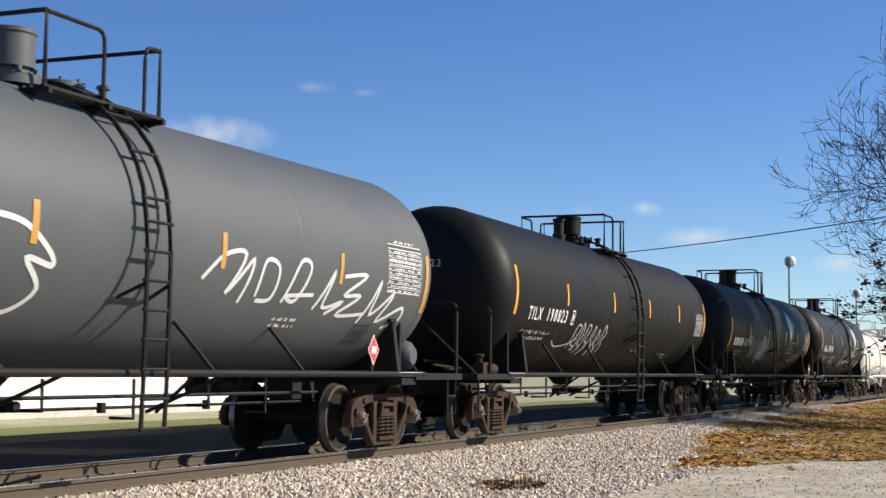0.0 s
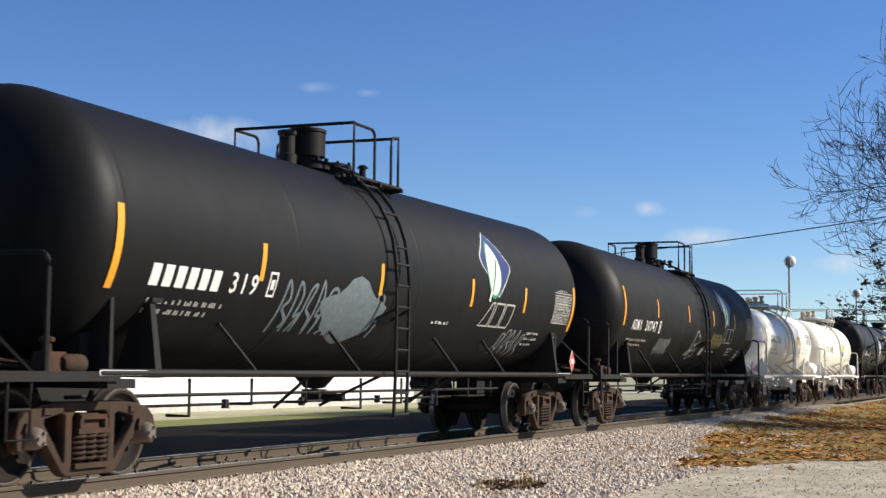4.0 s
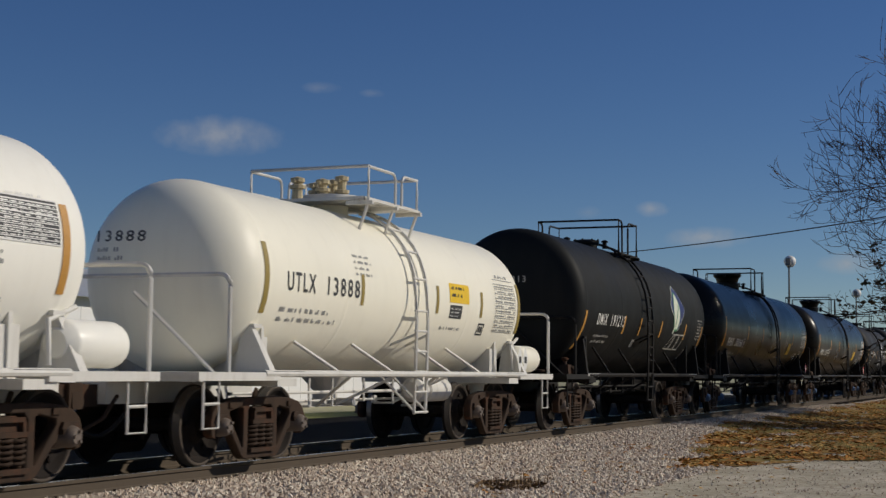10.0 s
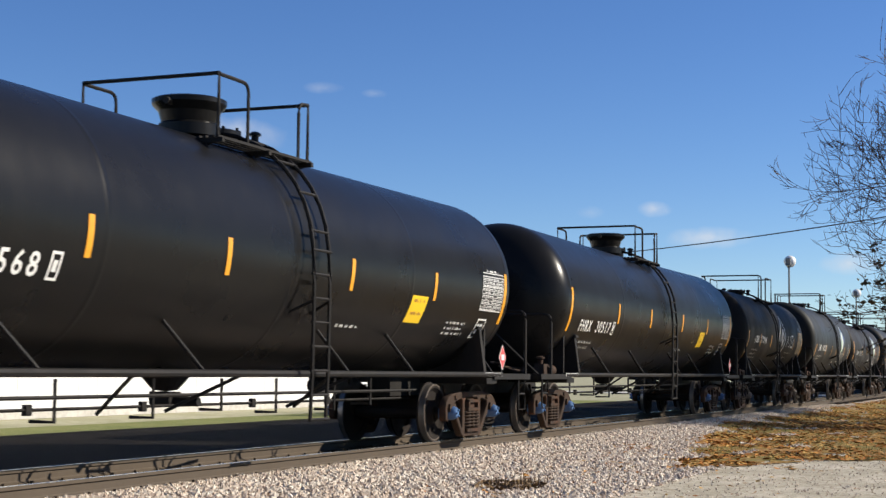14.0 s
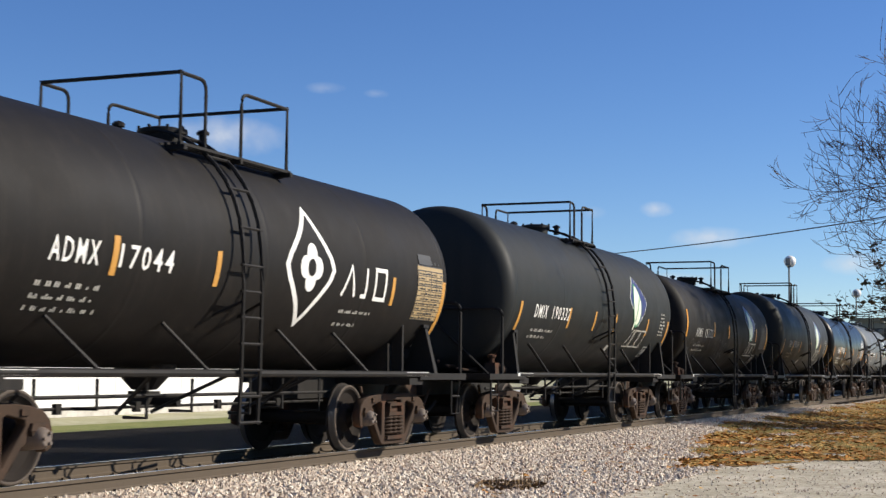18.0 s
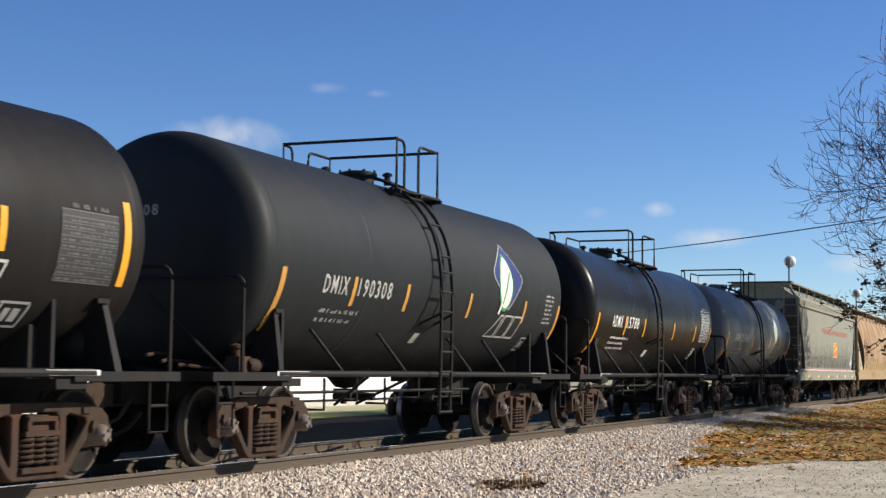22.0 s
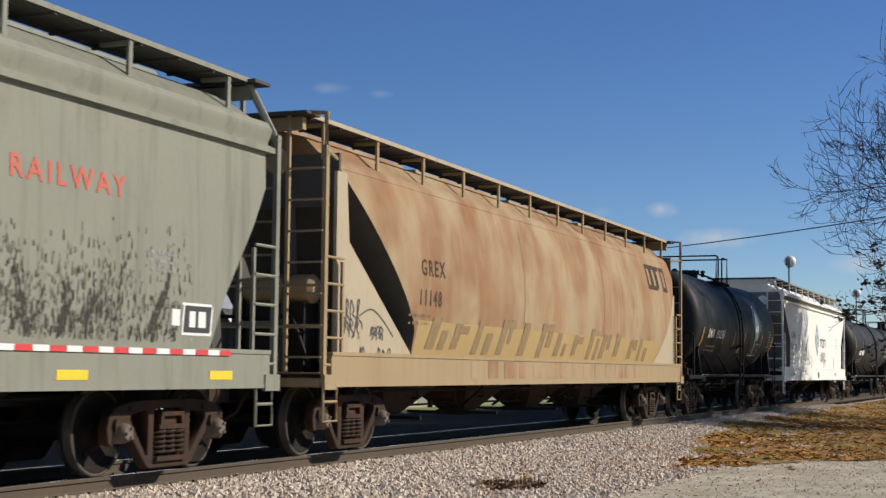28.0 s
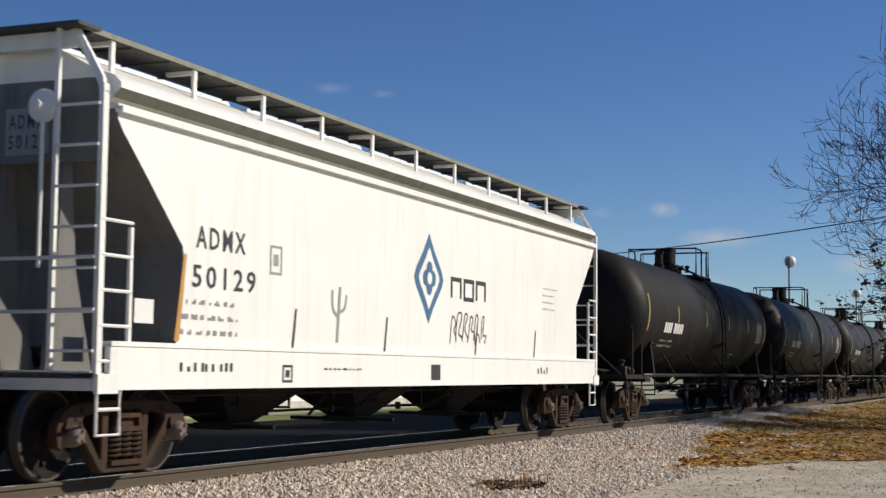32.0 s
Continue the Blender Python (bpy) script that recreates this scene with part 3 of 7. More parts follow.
def under_pipes(parent, L, frame_mat, rnd, low=0.72):
    """Brake rod and pipes, levers and hangers under the middle of a car."""
    bm = bmesh.new()
    pipe(bm, [(-L + 2.2, -0.55, 0.86), (L - 2.2, -0.55, 0.86)], 0.025, 6)
    part("train_line", bm, frame_mat, parent)
    bm = bmesh.new()
    pipe(bm, [(-L + 2.6, -0.2, low), (L - 2.6, -0.2, low)], 0.02, 5)
    for u in (-L * 0.35, -L * 0.12, L * 0.16, L * 0.4):
        box(bm, (u, -0.2, low), (0.1, 0.06, 0.12))
    part("brake_rod", bm, frame_mat, parent)
    for u in [-L * 0.5 + L * k / 6.0 + rnd.uniform(-0.2, 0.2) for k in range(7)]:
        bm = bmesh.new()
        z = rnd.choice((0.66, 0.6, 0.72))
        pipe(bm, [(u, -0.55, 1.06), (u, -0.55, z), (u + 0.04, -0.2, z)], 0.022, 5)
        part("pipe_hanger", bm, frame_mat, parent)
    for u, d in ((-L * 0.3, 0.5), (-L * 0.06, -0.4), (L * 0.2, 0.45), (L * 0.27, -0.45)):
        bm = bmesh.new()
        pipe(bm, [(u, -1.2, 1.1), (u + d, -0.4, low - 0.06)], 0.024, 5)
        part("hanger_brace", bm, frame_mat, parent)


# ---- tank cars ----
def barrel_mesh(L, r, seam, dish=0.46, sq=0.8, sag=0.0):
    """A barrel with dished ends and weld rings."""
    bm = bmesh.new()
    h = r * dish
    prof = [(-L - h, 0.0)]
    for k in range(1, 15):
        q = math.pi / 2 * k / 14
        prof.append((-L - h * math.cos(q), r * math.sin(q) ** sq))
    prof += [(-L + 0.04, r), (-L + 0.05, r + 0.002), (-L + 0.1, r + 0.002), (-L + 0.11, r), (-L + 0.16, r)]
    for u in seam:
        prof += [(u - 0.08, r), (u - 0.03, r), (u - 0.02, r + 0.002), (u + 0.02, r + 0.002), (u + 0.03, r), (u + 0.08, r)]
    prof += [(L - 0.16, r), (L - 0.11, r), (L - 0.1, r + 0.002), (L - 0.05, r + 0.002), (L - 0.04, r)]
    for k in range(14, 0, -1):
        q = math.pi / 2 * k / 14
        prof.append((L + h * math.cos(q), r * math.sin(q) ** sq))
    prof.append((L + h, 0.0))
    lathe(bm, prof, 72, "X")
    for v in bm.verts:      # both halves of some barrels slope to the middle
        v.co.z -= sag * max(0.0, 1 - abs(v.co.x) / L)
    return mesh_of("tank", bm, BLACK, True)


def ladder(parent, x, r, zc, mat, low=0.52):
    """The side ladder: bowed rails over the barrel, then straight down, with rungs."""
    rail_pts = []
    for i in range(9):
        q = radians(82 - 78 * i / 8)
        rail_pts.append((-(r + 0.1) * math.cos(q), zc + (r + 0.1) * math.sin(q)))
    rail_pts += [(-(r + 0.13), zc - 0.4), (-(r + 0.12), 1.1), (-(r + 0.1), low)]
    for s in (-1, 1):
        bm = bmesh.new()
        pipe(bm, [(x + s * 0.22, y, z) for y, z in rail_pts], 0.028, 6)
        part("ladder_rail", bm, mat, parent)
    zs = [low + 0.03 + 0.31 * k for k in range(int((zc - low) / 0.31) + 1)]
    spots = [(-(r + 0.12), z) for z in zs]
    for k in range(4):
        q = radians(10 + 19 * k)
        spots.append((-(r + 0.1) * math.cos(q), zc + (r + 0.1) * math.sin(q)))

    def rung():
        bm = bmesh.new()
        pipe(bm, [(-0.26, 0, 0), (0.26, 0, 0)], 0.02, 6)
        return mesh_of("rung", bm, UNDER)
    for y, z in spots:
        put("rung", shared("rung", rung), parent, (x, y, z), mat)
    for s in (-1, 1):   # stand-offs from the tank
        bm = bmesh.new()
        pipe(bm, [(x + s * 0.22, -(r + 0.12), zc - 0.62), (x + s * 0.3, -math.sqrt(r * r - 0.64) + 0.03, zc - 0.8)], 0.022, 5)
        part("ladder_bracket", bm, mat, parent)
        if mat is not WHITEFRAME:
            continue
        bm = bmesh.new()
        pipe(bm, [(x + s * 0.22, -(r + 0.1), low + 0.05), (x + s * 0.22 - 0.5, -1.0, 1.12)], 0.022, 5)
        part("ladder_brace", bm, mat, parent)


VALVEM = paint("stained_valve_paint", (0.5, 0.42, 0.26), 0.6, (0.12, 0.09, 0.06), 0.4, 0.4, wear=0.3)


def tank_car(F, R1, half, body, label, frame=None, r=1.52, zc=2.69, over=0.25, dish=0.46, sq=0.8, plat=(-0.45, 1.2), lad=0.3, top=4.8, dome="valve", cap=None, deck=False, leg=0.06, tank_end=False, lx=0.0, dx=0.0, loops=(0.45, -0.3), sag=0.0):
    """A tank car on two trucks. F, R1: first axle of each truck along the train; half: half its length over the end sills."""
    frame = frame or UNDER
    c = (F + R1 + WB) / 2
    a = R1 + WB / 2 - c
    car = new("tank_car")
    car.empty_display_size = 0.5
    tagged(car, label, "tank car", "cars of the train")
    rnd = random.Random(int(F * 10))
    L = a + over
    tank = put("tank", shared(("tank", round(L, 1), r, dish, sq, sag), lambda: barrel_mesh(round(L, 1), r, (-L * 0.5, 0.0 if sag else -L * 0.02, L * 0.48), dish, sq, sag)), car, (dx, 0, zc), body)
    L = round(L, 1)
    # underframe
    for s in (-1, 1):
        bm = bmesh.new()
        pipe(bm, [(-half + 1.5, s * 1.46, 1.13), (half - 1.5, s * 1.46, 1.13)], 0.045, 8)
        part("side_sill", bm, frame, car)
        bm = bmesh.new()   # end platform
        box(bm, (s * (half - 0.85), 0, 1.12), (1.75, 2.96, 0.05))
        for q in (-1, 1):
            box(bm, (s * (half - 0.9), q * 1.46, 1.095), (1.9, 0.06, 0.1))
        box(bm, (s * (half - 0.02), 0, 1.09), (0.05, 2.96, 0.11))
        part("end_platform", bm, frame, car)
        bm = bmesh.new()   # draft sill
        box(bm, (s * (half - 1.7), 0, 0.93), (3.4, 0.42, 0.34))
        part("draft_sill", bm, frame, car)
        bm = bmesh.new()   # saddle: web, flanges and side legs
        zt = zc - math.sqrt(r * r - 1.0)
        box(bm, (s * a, 0, (0.98 + zt) / 2), (0.36, 2.1, zt - 0.98))
        box(bm, (s * a, 0, 1.02), (0.5, 2.9, 0.1))
        part("bolster", bm, frame, car)
        bm = bmesh.new()   # full-width web plate that cradles the shell
        zw = zc - 0.5 * r
        box(bm, (s * a, 0, (1.06 + zw) / 2), (0.06, 2 * 0.86 * r, zw - 1.06))
        part("saddle_web", bm, frame, car)
        for q in (-1, 1):
            bm = bmesh.new()
            zt = zc - 0.52 * r
            y0 = r * 0.854
            sx = s * (L + lx) + dx
            vs = [(-leg, 1.46, 1.08), (leg, 1.46, 1.08), (leg * 0.8, y0 + 0.05, zt), (-leg * 0.8, y0 + 0.05, zt)]
            ins = [(-leg, 0.9, 1.08), (leg, 0.9, 1.08), (leg * 0.8, y0 - 0.1, zt), (-leg * 0.8, y0 - 0.1, zt)]
            A = [bm.verts.new((sx + x, q * y, z)) for x, y, z in vs]
            B = [bm.verts.new((sx + x, q * y, z)) for x, y, z in ins]
            for f in (A, B[::-1], [A[0], B[0], B[1], A[1]], [A[2], B[2], B[3], A[3]], [A[1], B[1], B[2], A[2]], [A[3], B[3], B[0], A[0]]):
                bm.faces.new(f)
            box(bm, (sx - s * 0.06, q * (y0 + 0.02), zt + 0.02), (0.2, 0.12, 0.05))
            part("saddle_leg", bm, frame, car)
        # end handrail, step, coupler
        bm = bmesh.new()
        e = s * (half - (0.68 if s < 0 else 0.1))
        pts = bend((e, -1.44, 1.1), (e, -1.44, 2.3), (e, 0, 2.3), 0.16) + bend((e, 0, 2.3), (e, 1.44, 2.3), (e, 1.44, 1.1), 0.16)[1:]
        pipe(bm, pts, 0.03, 6)
        part("end_handrail", bm, frame, car)
        bm = bmesh.new()
        pipe(bm, [(e, -0.1, 2.1), (s * (half - 0.9), -1.1, 1.14)], 0.025, 5)
        part("handrail_brace", bm, frame, car)
        bm = bmesh.new()
        pipe(bm, [(e, 0.5, 1.7), (s * (half - 0.9), 1.1, 1.14)], 0.025, 5)
        part("handrail_brace", bm, frame, car)
        for q in (-1, 1):
            bm = bmesh.new()
            e2 = s * (half - 0.3)
            pipe(bm, [(e2 - 0.17, q * 1.44, 1.05), (e2 - 0.17, q * 1.44, 0.5), (e2 + 0.17, q * 1.44, 0.5), (e2 + 0.17, q * 1.44, 1.05)], 0.02, 5)
            pipe(bm, [(e2 - 0.17, q * 1.44, 0.78), (e2 + 0.17, q * 1.44, 0.78)], 0.018, 5)
            part("sill_step", bm, frame, car)
        put("coupler", shared("coupler", coupler_mesh), car, (-s * -half + (0.0), 0, 0), rz=0 if s < 0 else 180)
        wrap("stencil_plate", [rect(s * a - 0.45, 1.105, 0.85, 0.055)], lambda u, z, o: (u, -1.495, z), LETTER if frame is UNDER else BLACKLETTER, car, "small white stencil on the sill")
    if not deck:      # brake valve, pipes and hoses on the leading platform
        for y, z, d in ((-0.35, 1.26, 1.5), (-0.6, 1.2, 1.2), (-0.15, 1.34, 1.7)):
            bm = bmesh.new()
            pipe(bm, [(-half + 0.15, y - 0.3, z), (-half + 0.15 + d * 0.4, y, z + 0.03), (-half + 0.15 + d, y - 0.25, z - 0.03)], 0.022, 6)
            part("brake_pipe", bm, TRUCK, car)
        bm = bmesh.new()
        box(bm, (-half + 1.25, -1.05, 1.24), (0.34, 0.24, 0.2), (0.8, 0.8))
        lathe(bm, [(-0.2, 0.0), (-0.2, 0.07), (-0.14, 0.1), (0.12, 0.1), (0.18, 0.06), (0.18, 0.0)], 12, "X", (-half + 1.5, -1.15, 1.22))
        lathe(bm, [(1.3, 0.05), (1.42, 0.05), (1.44, 0.08), (1.48, 0.08), (1.5, 0.0)], 10, "Z", (-half + 1.2, -1.05, 0))
        part("brake_valve", bm, TRUCK, car, "", True, 0.6)
    for s in (-1, 1):      # air hose that hangs beside the coupler
        bm = bmesh.new()
        pipe(bm, smooth_hose(s * half), 0.028, 6)
        part("air_hose", bm, UNDER, car, "black rubber air hose")
    # tank anchors: slanting struts from tank to sill
    for u in (-L * 0.62, -L * 0.25, L * 0.22, L * 0.5):
        bm = bmesh.new()
        z0 = zc - r * 0.64
        pipe(bm, [(u - 0.28, -math.sqrt(r * r - (r * 0.64) ** 2) - 0.02, z0), (u + 0.22, -1.44, 1.14)], 0.028, 5)
        part("strut", bm, frame, car)
    truck(car, -a, cap)
    truck(car, a, cap)
    # bottom outlet and under gear
    bm = bmesh.new()
    zb = zc - r
    lathe(bm, [(zb + 0.05, 0.4), (zb - 0.04, 0.36), (zb - 0.26, 0.16), (zb - 0.28, 0.0)], 16, "Z", (-0.35, 0, 0))
    box(bm, (-0.35, 0, zb - 0.36), (0.26, 0.3, 0.16))
    pipe(bm, [(-0.35, -0.5, zb - 0.4), (-0.35, 0.2, zb - 0.4)], 0.06, 8)
    part("bottom_outlet", bm, frame, car)
    under_pipes(car, half, frame, rnd)
    for u, w in (((L * 0.44, 0.95), (L * 0.30, 0.4)) if deck else ((L * 0.68, 0.95), (L * 0.57, 0.4))):
        bm = bmesh.new()
        rr = 0.2 if deck else 0.13
        yy = -0.75 if deck else 0.35
        lathe(bm, [(u - w / 2, 0.0), (u - w / 2, 0.7 * rr), (u - w / 2 + 0.06, rr), (u + w / 2 - 0.06, rr), (u + w / 2, 0.7 * rr), (u + w / 2, 0.0)], 14, "X", (0, yy, 1.07 - rr))
        box(bm, (u, yy, 1.05), (0.08, 0.3, 0.2))
        part("air_reservoir" if w > 0.5 else "brake_cylinder", bm, frame, car, smooth=True)
    # top platform with handrails
    x0, x1 = plat
    zt = zc + r + 0.1
    yp = 1.0
    zw = zt if deck else zc + math.sqrt(r * r - 0.72) + 0.06     # floor of the walkway
    for y in (-yp + 0.12, yp - 0.12):
        for k in range(4):
            bm = bmesh.new()
            box(bm, ((x0 + x1) / 2, y + (k - 1.5) * 0.09, zw), (x1 - x0 + 0.1, 0.05, 0.035))
            part("walkway_strip", bm, frame, car)
    for u in (x0, (x0 + x1) / 2, x1):
        for y in (-1, 1):
            bm = bmesh.new()
            box(bm, (u, y * (yp - 0.14), zw - 0.04), (0.06, 0.44, 0.06))
            pipe(bm, [(u, y * yp, zw - 0.04), (u, y * 0.85, zc + math.sqrt(r * r - 0.72) - 0.02)], 0.025, 5)
            part("walkway_bracket", bm, frame, car)
    for u, first in ((x0, True), (x1, False)):
        bm = bmesh.new()
        pipe(bm, [(u, yp, zw - 0.06), (u, yp, top), (u, -yp, top), (u, -yp, zw - 0.06)], 0.028, 6)
        part("handrail", bm, frame, car)
        d = loops[0] if first else loops[1]
        for y in (-yp, yp):
            bm = bmesh.new()
            pipe(bm, bend((u, y, top - 0.01), (u + d, y, top - 0.01), (u + d, y, zw), 0.14), 0.024, 6)
            part("rail_loop", bm, frame, car)
    bm = bmesh.new()
    pipe(bm, [(x0, yp, top - 0.35), (x1, yp, top - 0.35)], 0.022, 6)
    part("back_rail", bm, frame, car)
    xm = (x0 + x1) / 2 - 0.15
    if dome == "valve":     # tall round valve housing with its hinged cover
        bm = bmesh.new()
        lathe(bm, [(zt - 0.12, 0.36), (zt - 0.01, 0.36), (zt + 0.0, 0.24), (zt + 0.06, 0.24), (zt + 0.08, 0.285), (zt + 0.43, 0.285), (zt + 0.45, 0.3), (zt + 0.49, 0.3), (zt + 0.505, 0.26), (zt + 0.51, 0.0)], 20, "Z", (xm - 0.22, 0, 0))
        for k in range(6):
            q = k * math.pi / 3
            box(bm, (xm - 0.22 + 0.3 * math.cos(q), 0.3 * math.sin(q), zt + 0.02), (0.05, 0.05, 0.1))
        part("valve_housing", bm, body, car, smooth=True, angle=0.5)
        bm = bmesh.new()
        lathe(bm, [(zt - 0.12, 0.15), (zt + 0.06, 0.15), (zt + 0.08, 0.12), (zt + 0.34, 0.12), (zt + 0.36, 0.145), (zt + 0.42, 0.145), (zt + 0.44, 0.0)], 14, "Z", (xm - 0.66, 0.1, 0))
        pipe(bm, [(xm - 0.84, 0.1, zt + 0.3), (xm - 0.52, 0.1, zt + 0.34)], 0.04, 6)
        part("safety_valve", bm, frame, car, "", True, 0.5)
    elif dome == "bowl":    # wide flared housing
        bm = bmesh.new()
        lathe(bm, [(zt - 0.12, 0.4), (zt + 0.03, 0.4), (zt + 0.06, 0.36), (zt + 0.2, 0.4), (zt + 0.27, 0.47), (zt + 0.3, 0.49), (zt + 0.36, 0.49), (zt + 0.38, 0.44), (zt + 0.39, 0.0)], 24, "Z", (xm - 0.1, 0, 0))
        part("valve_housing", bm, body, car, smooth=True, angle=0.5)
        bm = bmesh.new()
        pipe(bm, [(xm - 0.66, 0, zt + 0.28), (xm + 0.46, 0, zt + 0.28)], 0.05, 6)
        part("hinge", bm, frame, car)
    # manway with bolts, small valves
    bm = bmesh.new()
    mx = xm + (0.62 if dome != "none" else 0.0)
    lathe(bm, [(zt - 0.15, 0.27), (zt + 0.0, 0.27), (zt + 0.01, 0.32), (zt + 0.06, 0.32), (zt + 0.09, 0.22), (zt + 0.1, 0.0)], 18, "Z", (mx, 0, 0))
    part("manway", bm, body, car, smooth=True, angle=0.4)
    for k in range(8):
        q = k * math.pi / 4
        bm = bmesh.new()
        pipe(bm, [(mx + 0.3 * math.cos(q), 0.3 * math.sin(q), zt + 0.0), (mx + 0.3 * math.cos(q), 0.3 * math.sin(q), zt + 0.1)], 0.022, 5)
        part("manway_bolt", bm, body, car)
    for vx, dy, hh in ((0.4, -0.35, 0.1), (0.55, 0.3, 0.14), (-0.45, 0.35, 0.12)):
        bm = bmesh.new()
        lathe(bm, [(zt - 0.1, 0.06), (zt + hh * 0.5, 0.05), (zt + hh * 0.5, 0.085), (zt + hh * 0.8, 0.085), (zt + hh, 0.06), (zt + hh + 0.02, 0.0)], 10, "Z", (mx + vx, dy, 0))
        part("valve", bm, body, car, smooth=True, angle=0.5)
    if deck:
        bm = bmesh.new()
        box(bm, ((x0 + x1) / 2, 0, zt + 0.03), (x1 - x0 + 0.1, 2 * yp - 0.1, 0.05))
        part("deck", bm, frame, car, "solid platform deck")
        bm = bmesh.new()
        lathe(bm, [(zt + 0.05, 0.42), (zt + 0.1, 0.46), (zt + 0.16, 0.46), (zt + 0.18, 0.3), (zt + 0.2, 0.0)], 20, "Z", (xm, 0, 0))
        part("fitting_flange", bm, frame, car, "", True, 0.5)
        for dx, dy, hh in ((-0.3, 0.0, 0.42), (0.0, -0.18, 0.5), (0.25, 0.1, 0.48), (-0.05, 0.25, 0.4), (-0.75, 0.2, 0.4)):
            bm = bmesh.new()
            lathe(bm, [(zt + 0.05, 0.09), (zt + 0.2, 0.08), (zt + 0.21, 0.12), (zt + 0.26, 0.12), (zt + 0.27, 0.07), (zt + hh - 0.1, 0.07), (zt + hh - 0.09, 0.11), (zt + hh - 0.03, 0.11), (zt + hh, 0.0)], 10, "Z", (xm + dx, dy, 0))
            pipe(bm, [(xm + dx - 0.14, dy, zt + hh * 0.8), (xm + dx + 0.14, dy, zt + hh * 0.8)], 0.03, 6)
            part("valve", bm, VALVEM, car, "stained beige valve", True, 0.5)
    if tank_end and deck:      # reservoir, small cylinder and pipes on the trailing platform
        bm = bmesh.new()
        e = half - 0.75
        lathe(bm, [(e - 0.55, 0.0), (e - 0.55, 0.14), (e - 0.47, 0.23), (e - 0.42, 0.25), (e + 0.36, 0.25), (e + 0.42, 0.23), (e + 0.5, 0.14), (e + 0.5, 0.0)], 20, "X", (0, -1.12, 1.42))
        part("air_reservoir", bm, body, car, "round white air reservoir on the end platform", True, 0.6)
        bm = bmesh.new()
        lathe(bm, [(1.15, 0.13), (1.75, 0.13), (1.8, 0.16), (1.86, 0.16), (1.9, 0.0)], 14, "Z", (e - 0.2, -0.55, 0))
        box(bm, (e - 0.45, -0.7, 1.85), (0.3, 0.3, 0.22))
        pipe(bm, [(e - 0.75, -1.2, 1.2), (e - 0.7, -1.15, 1.65), (e - 0.2, -1.1, 1.8)], 0.03, 6)
        part("brake_valve", bm, frame, car, "", True, 0.5)
    elif tank_end:
        bm = bmesh.new()
        lathe(bm, [(-1.05, 0.0), (-1.05, 0.14), (-0.98, 0.22), (-0.85, 0.26), (0.0, 0.26), (0.12, 0.22), (0.18, 0.12), (0.18, 0.0)], 18, "Y", (half - 0.95, 0, 1.42))
        part("air_reservoir", bm, body if body in (GREY, SLATE, WHITE, CREAM) else frame, car, "round air reservoir on the end platform", True, 0.6)
    ladder(car, lad, r, zc, frame)
    place = on_tank(r, zc, sag, L)
    return car, place, c, L + (0.75 if deck else 0.45), rnd


def on_head(L, r, zc, dish, sq):
    """Maps (across, height) to the leading end of a barrel."""
    def f(u, z, out=0.006):
        rho = min(0.99, math.hypot(u, z - zc) / r)
        q = math.asin(rho ** (1 / sq))
        return (-L - r * dish * math.cos(q) - out * 1.5, -u, z)
    return f


def head_mark(car, text, L, r, zc, dish, mat, rnd, sq=0.8):
    place = on_head(L, r, zc, dish, sq)
    letters(text, -0.02, zc + 0.3, 0.13, place, DULLLETTER if mat is LETTER else mat, car, 0.62, name="end_lettering")
    wrap("small_print", bars(0.0, zc + 0.18, 0.45, 2, 0.1, 0.05, rnd), place, DULLLETTER if mat is LETTER else GREYLETTER, car, "small unreadable stencil rows", 0.2, 0.01)


def data_panel(x, z, w, h, place, car, rnd, back=None, ink=None):
    """A stencilled table of small print."""
    if back:
        wrap("panel_ground", [rect(x, z, w, h)], place, back, car, "", 0.1, 0.004)
    out, n = [], 11
    t = 0.009
    for k in range(n + 1):      # ruled lines
        out.append(rect(x, z + h * (1 - k / n) - t / 2, w, t * (1.6 if k in (0, 1, 4, n) else 1)))
    for u in (x, x + w * 0.3, x + w * 0.52, x + w * 0.74, x + w - t):
        out.append(rect(u, z, t, h * (1 - 1 / n)))
    out += bars(x + w * 0.2, z + h * 1.04, w * 0.7, 1, 0.1, h / n * 0.7, rnd, (0.06, 0.16))
    for i in range(1, n):
        zz = z + h * (1 - (i + 0.74) / n)
        u = x + 0.03
        while u < x + w - 0.06:
            ww = min(rnd.uniform(0.03, 0.12), x + w - 0.04 - u)
            if rnd.random() < 0.85:
                out.append(rect(u, zz + rnd.uniform(-0.003, 0.003), ww, h / n * rnd.uniform(0.24, 0.38)))
            u += ww + rnd.uniform(0.015, 0.035)
    tagged(wrap("data_panel", out, place, ink or DULLLETTER, car, "", 0.2, 0.008), "stencilled table of small print", kind="stuff")


def placard(x, z, car, mat=RED, s=0.17):
    place = lambda u, zz, o: (u, -1.5 - o, zz)   # stands on a bracket above the sill
    bm = bmesh.new()
    box(bm, (x, -1.485, z - 0.12), (0.06, 0.02, 0.42))
    part("placard_bracket", bm, UNDER, car)
    wrap("placard_ground", [[(x, z - 1.3 * s), (x + s * 1.1, z), (x, z + 1.3 * s), (x - 1.1 * s, z)]], place, LETTER, car, "white edge of the diamond placard", 0.1, 0.012)
    wrap("placard", [[(x, z - 1.15 * s), (x + s * 0.97, z), (x, z + 1.15 * s), (x - 0.97 * s, z)]], place, mat, car, "diamond placard", 0.1, 0.016)
    wrap("placard_mark", [rect(x - 0.45 * s, z - 0.3 * s, 0.9 * s, 0.6 * s)], place, LETTER, car, "", 0.1, 0.02)


